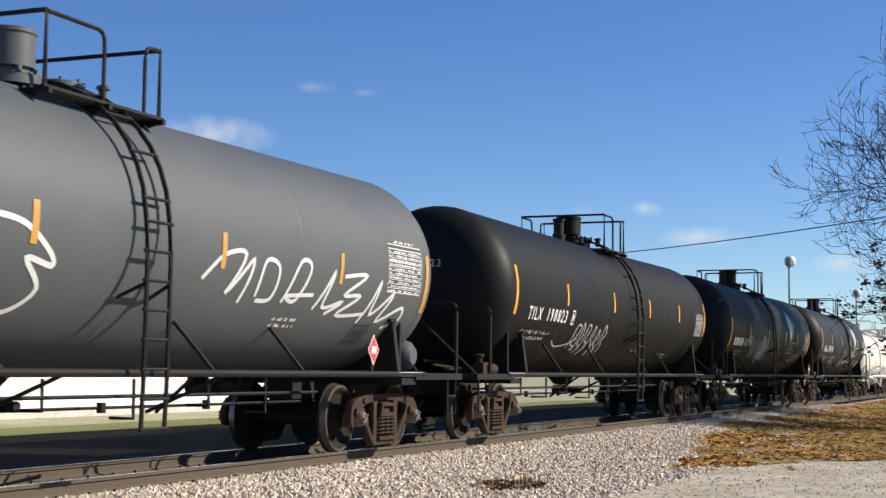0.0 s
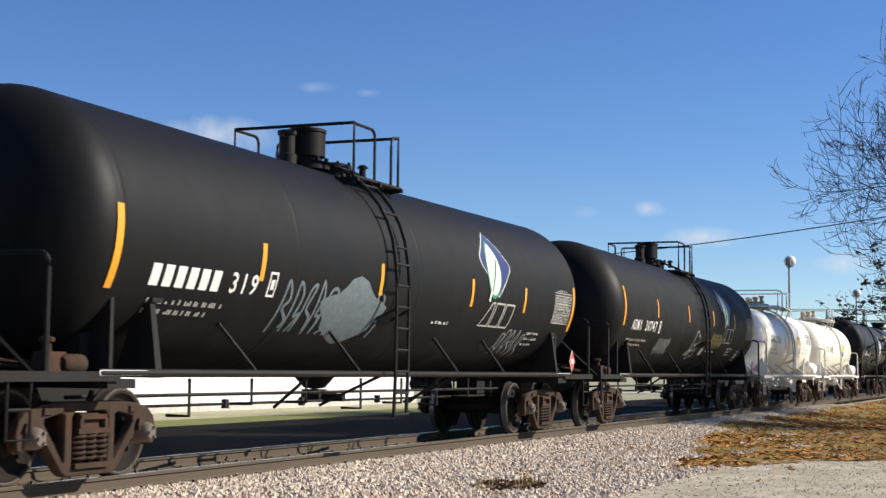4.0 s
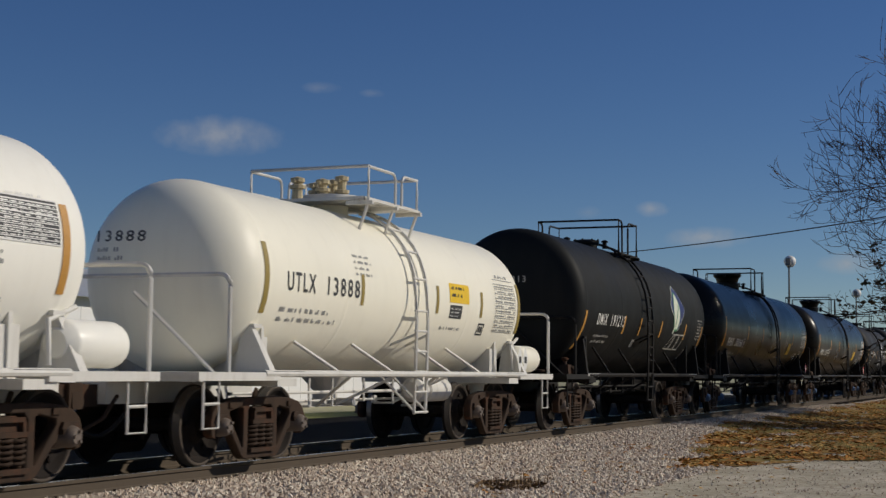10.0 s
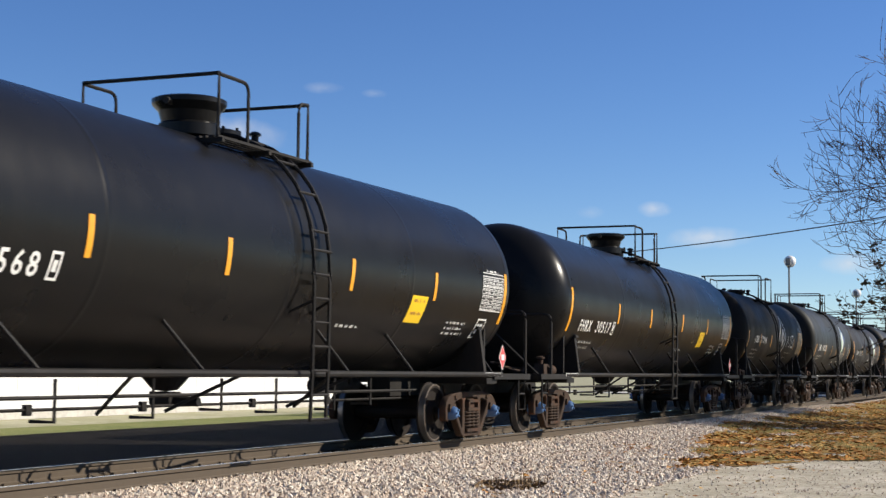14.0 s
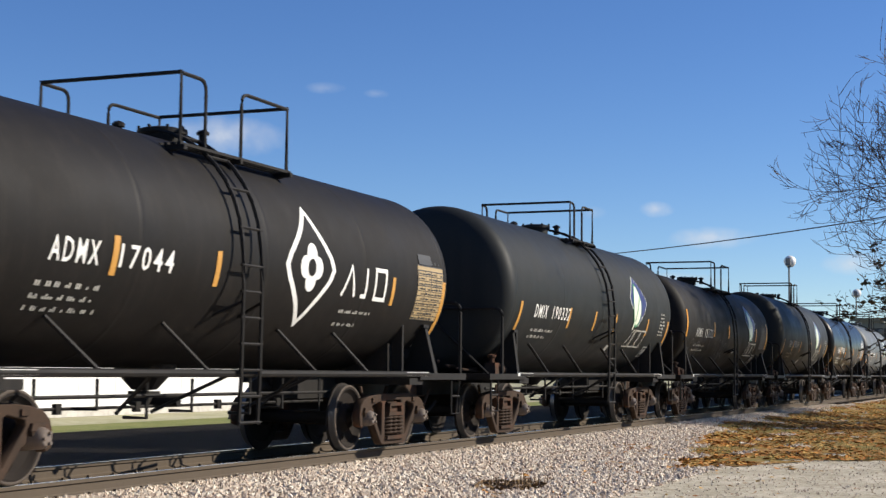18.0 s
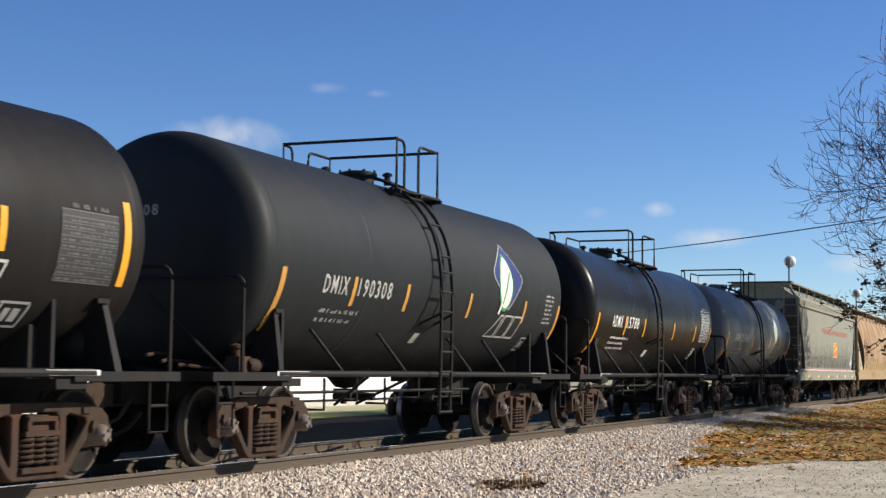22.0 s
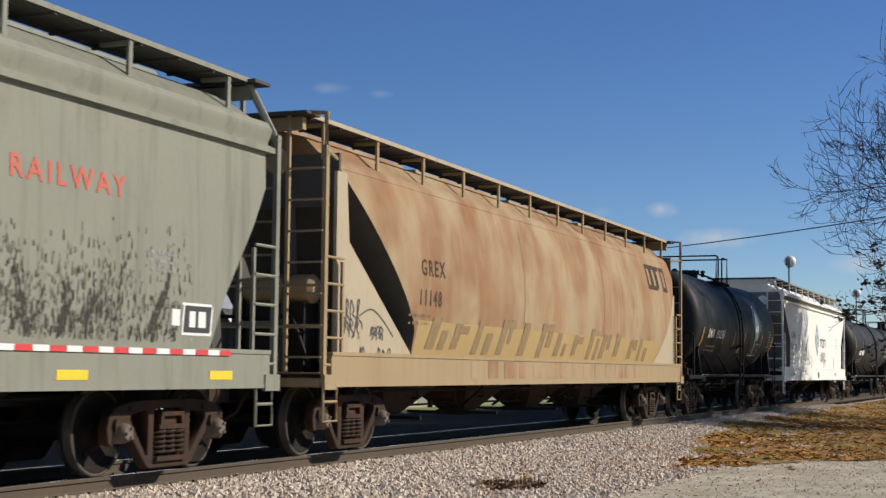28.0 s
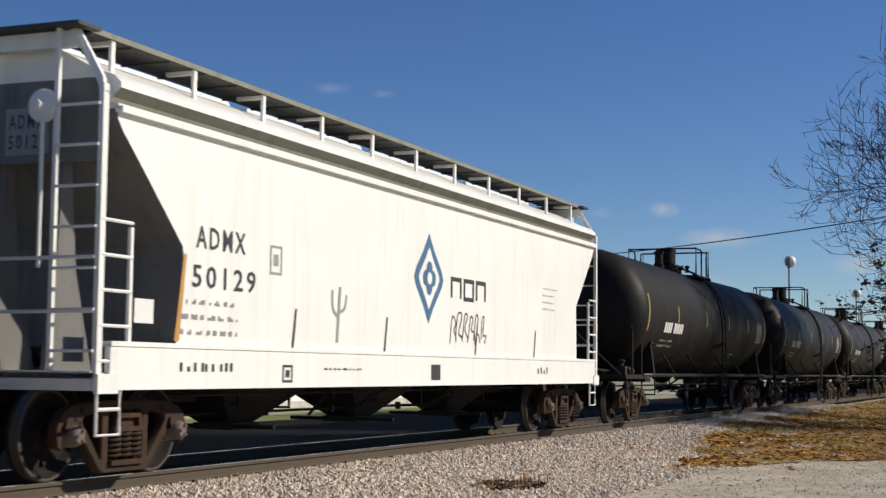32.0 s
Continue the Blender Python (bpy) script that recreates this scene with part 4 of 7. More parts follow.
def frame_box(x, z, w, h, place, car, mat, t=0.03):
    wrap("stencil_box", [rect(x, z, w, t), rect(x, z + h - t, w, t), rect(x, z + t, t, h - 2 * t), rect(x + w - t, z + t, t, h - 2 * t), rect(x + w * 0.3, z + h * 0.3, w * 0.4, h * 0.4)], place, mat, car, "small stencilled box", 0.1)


def mark(car, place, text, x, z, w, h, mat=LETTER, rnd=None, small=None, box_at=None):
    letters(text, x, z, h, place, mat, car, w)
    if small:
        wrap("small_print", bars(x - 0.1, z - 0.28, w * 0.8, 2, 0.13, 0.065, rnd), place, small, car, "small unreadable stencil rows")
    if box_at:
        frame_box(box_at, z - 0.02, 0.17, 0.3, place, car, mat)


# ---- covered hopper cars ----
def hopper_car(F, R1, half, body, sill_mat, label, prof, zb=1.3, ze=3.72, zr=4.08, ends=((1.3, 2.0), (3.5, 0.3)), chutes=3, walk_z=4.42, posts=9, end_mat=None, roof_in=0.28, eave=True, straight=False, lip=1.0, tail=None):
    """A covered hopper: bowed or flat sides, sloping end sheets, chutes below, roof walkway."""
    c = (F + R1 + WB) / 2
    a = R1 + WB / 2 - c
    car = new("hopper_car")
    tagged(car, label, "hopper car", "cars of the train")
    rnd = random.Random(int(F * 10))

    def xe(z, s=-1):
        """Half length of the body at height z, at the leading (-1) or the trailing end."""
        rows = tail if tail and s > 0 else ends
        for (z0, a0), (z1, a1) in zip(rows, rows[1:]):
            if z <= z1:
                t = max(0.0, (z - z0) / (z1 - z0))
                return half - a0 - (a1 - a0) * t
        return half - rows[-1][1]
    bm = bmesh.new()
    rings = []
    zs = [zb + (ze - zb) * k / 20 for k in range(21)]
    nx = 24
    for z in zs:
        ring = []
        for k in range(nx + 1):
            ring.append(bm.verts.new((-xe(z) + (xe(z) + xe(z, 1)) * k / nx, -prof(z), z)))
        for k in range(nx + 1):
            ring.append(bm.verts.new((xe(z, 1) - (xe(z) + xe(z, 1)) * k / nx, prof(z), z)))
        rings.append(ring)
    n = len(rings[0])
    slopes = {True: [], False: []}
    for u, v in zip(rings, rings[1:]):
        for k in range(n):
            if k in (nx, n - 1):
                slopes[k == nx].append([w.co.copy() for w in (u[k], u[(k + 1) % n], v[(k + 1) % n], v[k])])
            else:
                bm.faces.new((u[k], u[(k + 1) % n], v[(k + 1) % n], v[k]))
    bm.faces.new(rings[0][::-1])
    bm.faces.new(rings[-1])
    part("body", bm, body, car, smooth=True, angle=0.5)
    for side in (True, False):   # sloping end sheets
        bm = bmesh.new()
        for quad in slopes[side]:
            bm.faces.new([bm.verts.new(p) for p in quad])
        bmesh.ops.remove_doubles(bm, verts=bm.verts[:], dist=0.001)
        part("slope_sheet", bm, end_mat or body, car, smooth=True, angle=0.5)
    # eave beam, rounded roof
    bm = bmesh.new()
    w = prof(ze)
    if eave:    # a ledge, a recessed channel, then the rounded roof edge
        pts = [(w + 0.02, ze - 0.02), (w + 0.02, ze + 0.03), (w - 0.08 * lip, ze + 0.045), (w - 0.06 * lip, ze + 0.1), (w + 0.045 * lip, ze + 0.19), (w + 0.04 * lip, ze + 0.25), (w - 0.04, ze + 0.33), (w - 0.3, ze + 0.42)]
    else:
        pts = [(w + 0.001, ze + 0.004), (w - 0.03, ze + 0.07), (w - 0.12, ze + 0.16), (w - 0.25, ze + 0.22)]
    pts += [(0.8, walk_z - 0.2), (0.4, walk_z - 0.09), (0, walk_z - 0.08)]
    pts = pts + [(-y, z) for y, z in pts[-2::-1]]
    e = half - roof_in
    A = [bm.verts.new((-e, y, z)) for y, z in pts]
    B = [bm.verts.new((e, y, z)) for y, z in pts]
    for k in range(len(pts) - 1):
        bm.faces.new((A[k], A[k + 1], B[k + 1], B[k]))
    bm.faces.new(A)
    bm.faces.new(B[::-1])
    bm.faces.new((A[0], B[0], B[-1], A[-1]))
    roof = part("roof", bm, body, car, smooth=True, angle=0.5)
    # channel faces in grey: stain, plus shade under the lip put into colour
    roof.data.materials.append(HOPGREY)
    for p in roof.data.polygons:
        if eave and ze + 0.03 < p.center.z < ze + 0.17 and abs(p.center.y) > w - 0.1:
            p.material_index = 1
    for s in (-1, 1):
        if eave:
            bm = bmesh.new()
            box(bm, (0, s * (prof(ze) + 0.03), ze - 0.03), (2 * e, 0.09, 0.07))
            part("eave_rail", bm, body, car)
        bm = bmesh.new()
        box(bm, (0, s * 1.47, (zb + 0.98) / 2), (2 * half - 0.5, 0.07, zb - 0.98))
        part("side_sill", bm, sill_mat, car)
        for z, w in ((zb + 0.01, 0.2), (0.98, 0.18)):
            bm = bmesh.new()
            box(bm, (0, s * 1.42, z), (2 * half - 0.5, w, 0.05))
            part("sill_flange", bm, sill_mat, car)
        # ends
        bm = bmesh.new()
        box(bm, (s * (half - 0.9), 0, 1.1), (1.8, 2.9, 0.06))
        box(bm, (s * (half - 0.05), 0, 1.05), (0.1, 2.9, 0.2))
        part("end_platform", bm, sill_mat, car)
        bm = bmesh.new()
        box(bm, (s * (half - 2.0), 0, 0.93), (4.0, 0.45, 0.34))
        part("draft_sill", bm, UNDER, car)
        bm = bmesh.new()   # end bulkhead above the slope sheet, braces below
        box(bm, (s * (half - roof_in - 0.02), 0, (ze + zr) / 2 - 0.3), (0.05, 2.7, zr - ze + 0.5))
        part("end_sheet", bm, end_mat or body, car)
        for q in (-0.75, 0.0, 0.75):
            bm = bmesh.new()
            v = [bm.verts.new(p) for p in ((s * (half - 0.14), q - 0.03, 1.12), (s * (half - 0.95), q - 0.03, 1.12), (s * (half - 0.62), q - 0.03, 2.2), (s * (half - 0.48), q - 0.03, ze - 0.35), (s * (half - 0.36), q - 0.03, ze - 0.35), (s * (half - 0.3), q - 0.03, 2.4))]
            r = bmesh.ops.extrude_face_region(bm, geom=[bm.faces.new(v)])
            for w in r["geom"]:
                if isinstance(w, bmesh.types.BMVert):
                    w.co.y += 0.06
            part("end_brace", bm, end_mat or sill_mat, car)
        for q in (-1, 1):
            bm = bmesh.new()
            box(bm, (s * (half - 0.08), q * 1.46, (1.0 + ze + 0.2) / 2), (0.09, 0.06, ze - 0.8))
            part("corner_post", bm, sill_mat, car)
            bm = bmesh.new()
            box(bm, (s * (half - 0.62), q * 1.46, 1.9), (0.05, 0.04, 1.5))
            part("ladder_post", bm, sill_mat, car)
            for k in range(5):
                bm = bmesh.new()
                pipe(bm, [(s * (half - 0.08), q * 1.48, 1.25 + 0.36 * k), (s * (half - 0.62), q * 1.48, 1.25 + 0.36 * k)], 0.02, 6)
                part("rung", bm, sill_mat, car)
            bm = bmesh.new()
            e2 = s * (half - 0.3)
            pipe(bm, [(e2 - 0.2, q * 1.46, 1.0), (e2 - 0.2, q * 1.46, 0.5), (e2 + 0.2, q * 1.46, 0.5), (e2 + 0.2, q * 1.46, 1.0)], 0.022, 5)
            pipe(bm, [(e2 - 0.2, q * 1.46, 0.76), (e2 + 0.2, q * 1.46, 0.76)], 0.02, 5)
            part("sill_step", bm, sill_mat, car)
        bm = bmesh.new()   # ladder on the end
        box(bm, (s * (half - 0.03), -0.92, (1.0 + walk_z) / 2), (0.05, 0.05, walk_z - 1.0))
        part("end_ladder_post", bm, sill_mat, car)
        for k in range(7):
            bm = bmesh.new()
            pipe(bm, [(s * (half - 0.01), -1.46, 1.35 + 0.42 * k), (s * (half - 0.01), -0.92, 1.35 + 0.42 * k)], 0.018, 6)
            part("end_rung", bm, sill_mat, car)
        bm = bmesh.new()   # beam under the end walkway
        box(bm, (s * (half - 0.12), 0, walk_z - 0.12), (0.1, 2.2, 0.17))
        part("end_header", bm, sill_mat, car)
        bm = bmesh.new()   # small lever bracket at the sill corner
        box(bm, (s * (half - 0.2), -1.5, 1.02), (0.36, 0.05, 0.2))
        part("corner_plate", bm, sill_mat, car)
        for z, y in ((1.75, 1.44), (2.3, 1.44)):
            bm = bmesh.new()
            pipe(bm, [(s * (half - 0.02), -y, z), (s * (half - 0.02), y, z)], 0.022, 6)
            part("grab_iron", bm, sill_mat, car)
        for q in (-1, 1):   # rail from corner to walkway
            bm = bmesh.new()
            if straight:
                pipe(bm, [(s * (half - 0.08), q * 1.46, ze + 0.05), (s * (half - 0.08), q * 1.46, walk_z), (s * (half - 0.1), q * 1.1, walk_z + 0.02)], 0.04, 6)
                pipe(bm, [(s * (half - 0.08), q * 1.46, ze + 0.15), (s * (half - 0.75), q * 1.3, ze + 0.1)], 0.03, 6)
            else:
                pipe(bm, [(s * (half - 0.08), q * 1.46, ze + 0.1), (s * (half - 0.12), q * 1.4, ze + 0.25), (s * (half - 0.12), q * 1.05, walk_z)], 0.05, 6)
            part("roof_grab", bm, sill_mat, car)
        put("coupler", shared("coupler", coupler_mesh), car, (s * half, 0, 0), rz=0 if s < 0 else 180)
    # brake wheel and reservoir on the leading end
    bm = bmesh.new()
    lathe(bm, [(-half - 0.1, 0.0), (-half - 0.1, 0.05), (-half - 0.03, 0.06), (-half - 0.02, 0.15), (-half + 0.01, 0.18), (-half + 0.04, 0.18), (-half + 0.06, 0.14), (-half + 0.08, 0.0)], 16, "X", (0, -0.75, ze))
    pipe(bm, [(-half + 0.02, -0.75, ze), (-half + 0.02, -0.75, 2.2)], 0.024, 6)
    part("brake_wheel", bm, sill_mat, car)
    bm = bmesh.new()
    lathe(bm, [(-0.6, 0.0), (-0.6, 0.14), (-0.52, 0.2), (0.52, 0.2), (0.6, 0.14), (0.6, 0.0)], 16, "Y", (half - 0.75, 0, 1.95))
    box(bm, (half - 0.75, 0, 1.45), (0.1, 0.6, 0.7))
    part("air_reservoir", bm, sill_mat, car, smooth=True)
    if straight:
        bm = bmesh.new()
        lathe(bm, [(-1.15, 0.0), (-1.15, 0.14), (-1.08, 0.2), (-0.1, 0.2), (-0.03, 0.14), (-0.03, 0.0)], 18, "Y", (-half + 0.5, 0, 2.28))
        part("end_reservoir", bm, sill_mat, car, "pale air reservoir on the end platform", True)
        bm = bmesh.new()
        box(bm, (-half + 0.5, -0.6, 1.6), (0.4, 0.9, 0.96))
        pipe(bm, [(-half + 0.2, -1.2, 1.2), (-half + 0.25, -0.9, 1.9), (-half + 0.25, 0.6, 1.9)], 0.03, 6)
        part("brake_valve", bm, UNDER, car)
    # chutes
    for k in range(chutes):
        u = (k - (chutes - 1) / 2) * (2 * (half - 3.2) / chutes)
        w = 2 * (half - 3.2) / chutes / 2
        bm = bmesh.new()
        top, bot = [], []
        for x, y in ((-1, -1), (1, -1), (1, 1), (-1, 1)):
            top.append(bm.verts.new((u + x * w * 0.98, y * 0.9, 1.3)))
            bot.append(bm.verts.new((u + x * 0.3, y * 0.24, 0.46)))
        for i in range(4):
            j = (i + 1) % 4
            bm.faces.new((top[i], top[j], bot[j], bot[i]))
        bm.faces.new(bot)
        bm.faces.new(top[::-1])
        part("chute", bm, TRUCK if straight else UNDER, car)
        bm = bmesh.new()
        box(bm, (u, 0, 0.42), (0.7, 0.6, 0.09))
        pipe(bm, [(u - 0.3, -0.9, 0.42), (u - 0.3, 0.9, 0.42)], 0.03, 6)
        part("outlet_gate", bm, UNDER, car)
    for s in (-1, 1):   # slope under-side between truck and first chute
        bm = bmesh.new()
        x0 = s * (half - 3.2)
        vs = [(x0, 1.36, 1.3), (x0 - s * 0.6, 1.3, 0.9), (s * (half - 2.4), 1.36, 1.3)]
        A = [bm.verts.new((x, -y, z)) for x, y, z in vs]
        B = [bm.verts.new((x, y, z)) for x, y, z in vs]
        for f in (A, B[::-1], [A[0], A[1], B[1], B[0]], [A[1], A[2], B[2], B[1]], [A[2], A[0], B[0], B[2]]):
            bm.faces.new(f)
        part("hopper_corner", bm, UNDER, car)
    under_pipes(car, half, UNDER, rnd, 0.6)
    # roof walkway: two boards, posts, cross ends and hatches
    for s in (-1, 1):
        for k in range(9):
            bm = bmesh.new()
            box(bm, (0, s * (0.495 + 0.075 * k), walk_z), (2 * half - 0.3, 0.06, 0.04))
            part("walkway_strip", bm, GALV, car)
        for k in range(24):
            bm = bmesh.new()
            box(bm, (-half + 0.3 + (2 * half - 0.6) * k / 23, s * 0.79, walk_z - 0.03), (0.04, 0.66, 0.03))
            part("walkway_bar", bm, GALV, car)
        bm = bmesh.new()
        box(bm, (0, s * 1.125, walk_z + 0.01), (2 * half - 0.3, 0.03, 0.06))
        part("walkway_edge", bm, HOPTANPALE if sill_mat is HOPTANSILL else HOPGREY, car)
        for k in range(posts):
            u = -half + 0.7 + (2 * half - 1.4) * k / (posts - 1)
            bm = bmesh.new()
            box(bm, (u, s * 1.1, (walk_z + zr - 0.12) / 2), (0.07, 0.035, walk_z - zr + 0.14))
            box(bm, (u, s * 0.92, walk_z - 0.05), (0.05, 0.4, 0.05))
            part("walkway_post", bm, sill_mat, car)
        bm = bmesh.new()
        box(bm, (s * (half - 0.1), 0, walk_z), (0.4, 2.5, 0.04))
        part("end_walkway", bm, GALV, car)
    for k in range(4):
        bm = bmesh.new()
        box(bm, ((k - 1.5) * half * 0.46, 0, walk_z - 0.02), (half * 0.42, 0.56, 0.14), (0.96, 0.85))
        part("hatch", bm, body, car)
    truck(car, -a)
    truck(car, a)
    return car, on_side(prof), c, rnd


def bowed(z0, z1, w0, w1, bow):
    """Half width by height: from w0 below to w1 above, bowed out between."""
    def f(z):
        t = (z - z0) / (z1 - z0)
        return w0 + (w1 - w0) * t + bow * 4 * t * (1 - t)
    return f


# ---- the ground ----
def sheet(name, x0, x1, y0, y1, nx, ny, zf, mat, kind="structure", label="", category="ground"):
    bm = bmesh.new()
    g = [[bm.verts.new((x0 + (x1 - x0) * i / nx, y0 + (y1 - y0) * j / ny, zf(x0 + (x1 - x0) * i / nx, y0 + (y1 - y0) * j / ny))) for i in range(nx + 1)] for j in range(ny + 1)]
    for j in range(ny):
        for i in range(nx):
            bm.faces.new((g[j][i], g[j][i + 1], g[j + 1][i + 1], g[j + 1][i]))
    me = mesh_of(name, bm, mat, True)
    return tagged(new(name, me), label, category, "", kind)


def fall(y):
    """Height of the near ground across the track."""
    t = max(0.0, min(1.0, (9.3 - y) / 2.6))
    return -0.2 - 0.2 * t * t * (3 - 2 * t)


sheet("ground", -2500, 3500, -2500, 3500, 60, 60, lambda x, y: -0.62, FARGROUND, label="dry level ground reaching to the horizon")
sheet("gravel_lot", -60, 200, -45, 7.4, 130, 40, lambda x, y: -0.4 + 0.012 * noise.noise(Vector((x * 0.6, y * 0.6, 0))), LOT, label="pale packed gravel lot beside the track")
sheet("ballast_shoulder", -300, 420, 6.9, 9.62, 720, 12, lambda x, y: fall(y) + 0.02 * noise.noise(Vector((x * 1.3, y * 1.3, 4))), BALLAST, label="sloping shoulder of crushed stone ballast")
# dark out to the grass, where the train's shadow would end
sheet("track_bed", -300, 420, 9.6, 19.25, 360, 14, lambda x, y: -0.2 + 0.012 * noise.noise(Vector((x * 2, y * 2, 9))), SHADEBED, label="ballast under the track, colour darkened for the train's shadow")
sheet("verge", -300, 420, 19.22, 70, 200, 30, lambda x, y: -0.225 + 0.01 * noise.noise(Vector((x * 0.4, y * 0.4, 2))), FARGROUND, label="pale dry verge beyond the track")
sheet("grass_strip", -300, 70, 19.3, 21.6, 120, 4, lambda x, y: -0.2 + 0.012 * noise.noise(Vector((x, y, 2))), GRASSM, label="mown green grass strip behind the track", category="grass")
sheet("crossing_road", 96, 104, -45, 9.3, 10, 40, lambda x, y: -0.385 + max(0.0, y - 6.6) * 0.07, CONCRETE, label="pale concrete road that crosses the track", category="road")
sheet("crossing_road", 96, 104, 11.2, 60, 10, 40, lambda x, y: -0.19, CONCRETE, label="pale concrete road beyond the track", category="road")

# ---- the track ----
RAILPROF = [(-0.07, -0.178), (0.07, -0.178), (0.07, -0.165), (0.02, -0.145), (0.009, -0.13), (0.009, -0.05), (0.036, -0.038), (0.036, -0.004), (-0.036, -0.004), (-0.036, -0.038), (-0.009, -0.05), (-0.009, -0.13), (-0.02, -0.145), (-0.07, -0.165)]
for s in (-1, 1):
    rail = new("rail")
    rail.location = (0, CY + s * 0.7525, 0)
    tagged(rail, "rusty steel running rail with a polished head", "rail", "rails of the track", "structure")
    bm = bmesh.new()
    A = [bm.verts.new((-300, y, z)) for y, z in RAILPROF]
    B = [bm.verts.new((420, y, z)) for y, z in RAILPROF]
    for k in range(len(RAILPROF)):
        j = (k + 1) % len(RAILPROF)
        bm.faces.new((A[k], A[j], B[j], B[k]))
    bm.faces.new(A[::-1])
    bm.faces.new(B)
    part("rail_web", bm, RAILSIDE, rail)
    bm = bmesh.new()
    box(bm, (60, 0, -0.002), (720, 0.05, 0.006))
    part("rail_head", bm, RAILTOP, rail, "polished running surface")


# ---- white building behind ----
def building():
    b = new("building")
    b.location = (0, 25.5, -0.22)
    tagged(b, "long low white metal building in full sun", "building")
    x0, x1, h, d = -60.0, 59.0, 3.4, 14.0
    bm = bmesh.new()
    box(bm, ((x0 + x1) / 2, d / 2, h / 2), (x1 - x0, d, h))
    part("wall", bm, WALLW, b)
    bm = bmesh.new()
    for k in range(int((x1 - x0) / 0.9)):
        box(bm, (x0 + 0.45 + 0.9 * k, -0.002, h / 2 + 0.1), (0.05, 0.014, h - 0.3))
    part("siding_rib", bm, WALLW, b)
    bm = bmesh.new()
    vs = [(-0.4, h), (d / 2, h + 1.6), (d + 0.4, h)]
    A = [bm.verts.new((x0 - 0.3, y, z)) for y, z in vs]
    B = [bm.verts.new((x1 + 0.3, y, z)) for y, z in vs]
    bm.faces.new(A)
    bm.faces.new(B[::-1])
    for k in range(3):
        bm.faces.new((A[k], A[(k + 1) % 3], B[(k + 1) % 3], B[k]))
    part("roof", bm, ROOFM, b)
    bm = bmesh.new()
    box(bm, ((x0 + x1) / 2, -0.06, 0.12), (x1 - x0 + 0.1, 0.12, 0.24))
    part("plinth", bm, CONCRETE, b)


building()


# ---- street lamp and cable behind the track ----
def street_lamp(x, y, z):
    b = new("street_lamp")
    b.location = (x, y, -0.22)
    tagged(b, "white globe lamp on a slim grey pole", "street lamp")
    bm = bmesh.new()
    lathe(bm, [(0, 0.16), (0.3, 0.14), (0.5, 0.085), (z - 0.4, 0.06), (z - 0.38, 0.0)], 10, "Z")
    part("pole", bm, POLEM, b, smooth=True)
    bm = bmesh.new()
    prof = [(z + 0.42 * math.sin(q), 0.42 * math.cos(q)) for q in (-math.pi / 2 + math.pi * k / 12 for k in range(13))]
    lathe(bm, prof, 18, "Z", (0.12, -0.05, 0))
    part("globe", bm, LETTER, b, "white glass globe", True, None)
    bm = bmesh.new()
    box(bm, (-0.3, 0, z - 0.05), (0.3, 0.35, 0.5), (0.8, 0.8))
    box(bm, (-0.1, 0, z - 0.42), (0.2, 0.14, 0.12))
    part("bracket", bm, POLEM, b)


street_lamp(104.07, 16.45, 9.29)
street_lamp(145.0, 16.6, 9.2)


# ---- sleepers, stones, leaves ----
track = tagged(new("track"), "row of weathered wooden ties in shade-darkened ballast", "railway track", "", "structure")


def tie_mesh():
    bm = bmesh.new()
    box(bm, (0, 0, -0.27), (0.23, 2.6, 0.17), (0.97, 0.995))
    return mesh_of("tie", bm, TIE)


rnd = random.Random(5)
bm_plates = bmesh.new()
for k in range(196):
    x = 8 + 0.52 * k + rnd.uniform(-0.04, 0.04)
    put("tie", shared("tie", tie_mesh), track, (x, CY + rnd.uniform(-0.05, 0.05), rnd.uniform(-0.004, 0.006)), rz=rnd.uniform(-1.2, 1.2))
    for s in (-1, 1):
        box(bm_plates, (x, CY + s * 0.7525, -0.18), (0.2, 0.34, 0.016))
        for q in (-1, 1):
            box(bm_plates, (x + q * 0.05, CY + s * 0.7525 + q * 0.1, -0.155), (0.03, 0.035, 0.03))
tagged(part("tie_plates", bm_plates, RAILSIDE, track), kind="stuff")


def pieces(name, n, shape, where, size, mat, label, seed, flat=1.0, category="stones", tilt=math.pi):
    """Very many small loose pieces in one mesh. where(rng, n): their places; shape: corners and faces of one piece."""
    rng = np.random.default_rng(seed)
    pts = where(rng, n)
    n = len(pts)
    vs, fs = np.array(shape[0], float), np.array(shape[1], int)
    sc = rng.uniform(size[0], size[1], (n, 1, 1)) * (1 + rng.uniform(-0.35, 0.35, (n, len(vs), 3)))
    v = vs[None] * sc
    v[:, :, 2] *= flat
    a, b = rng.uniform(0, 2 * math.pi, n), rng.uniform(-tilt, tilt, n)
    ca, sa, cb, sb = np.cos(a), np.sin(a), np.cos(b), np.sin(b)
    y, z = v[:, :, 1] * cb[:, None] - v[:, :, 2] * sb[:, None], v[:, :, 1] * sb[:, None] + v[:, :, 2] * cb[:, None]
    x = v[:, :, 0] * ca[:, None] - y * sa[:, None]
    y = v[:, :, 0] * sa[:, None] + y * ca[:, None]
    v = np.stack([x, y, z], -1) + pts[:, None, :]
    f = (fs[None] + (np.arange(n) * len(vs))[:, None, None]).reshape(-1, fs.shape[1])
    me = bpy.data.meshes.new(name)
    me.from_pydata(v.reshape(-1, 3).tolist(), [], f.tolist())
    me.materials.append(mat)
    return tagged(new(name, me), label, category, "", "stuff")


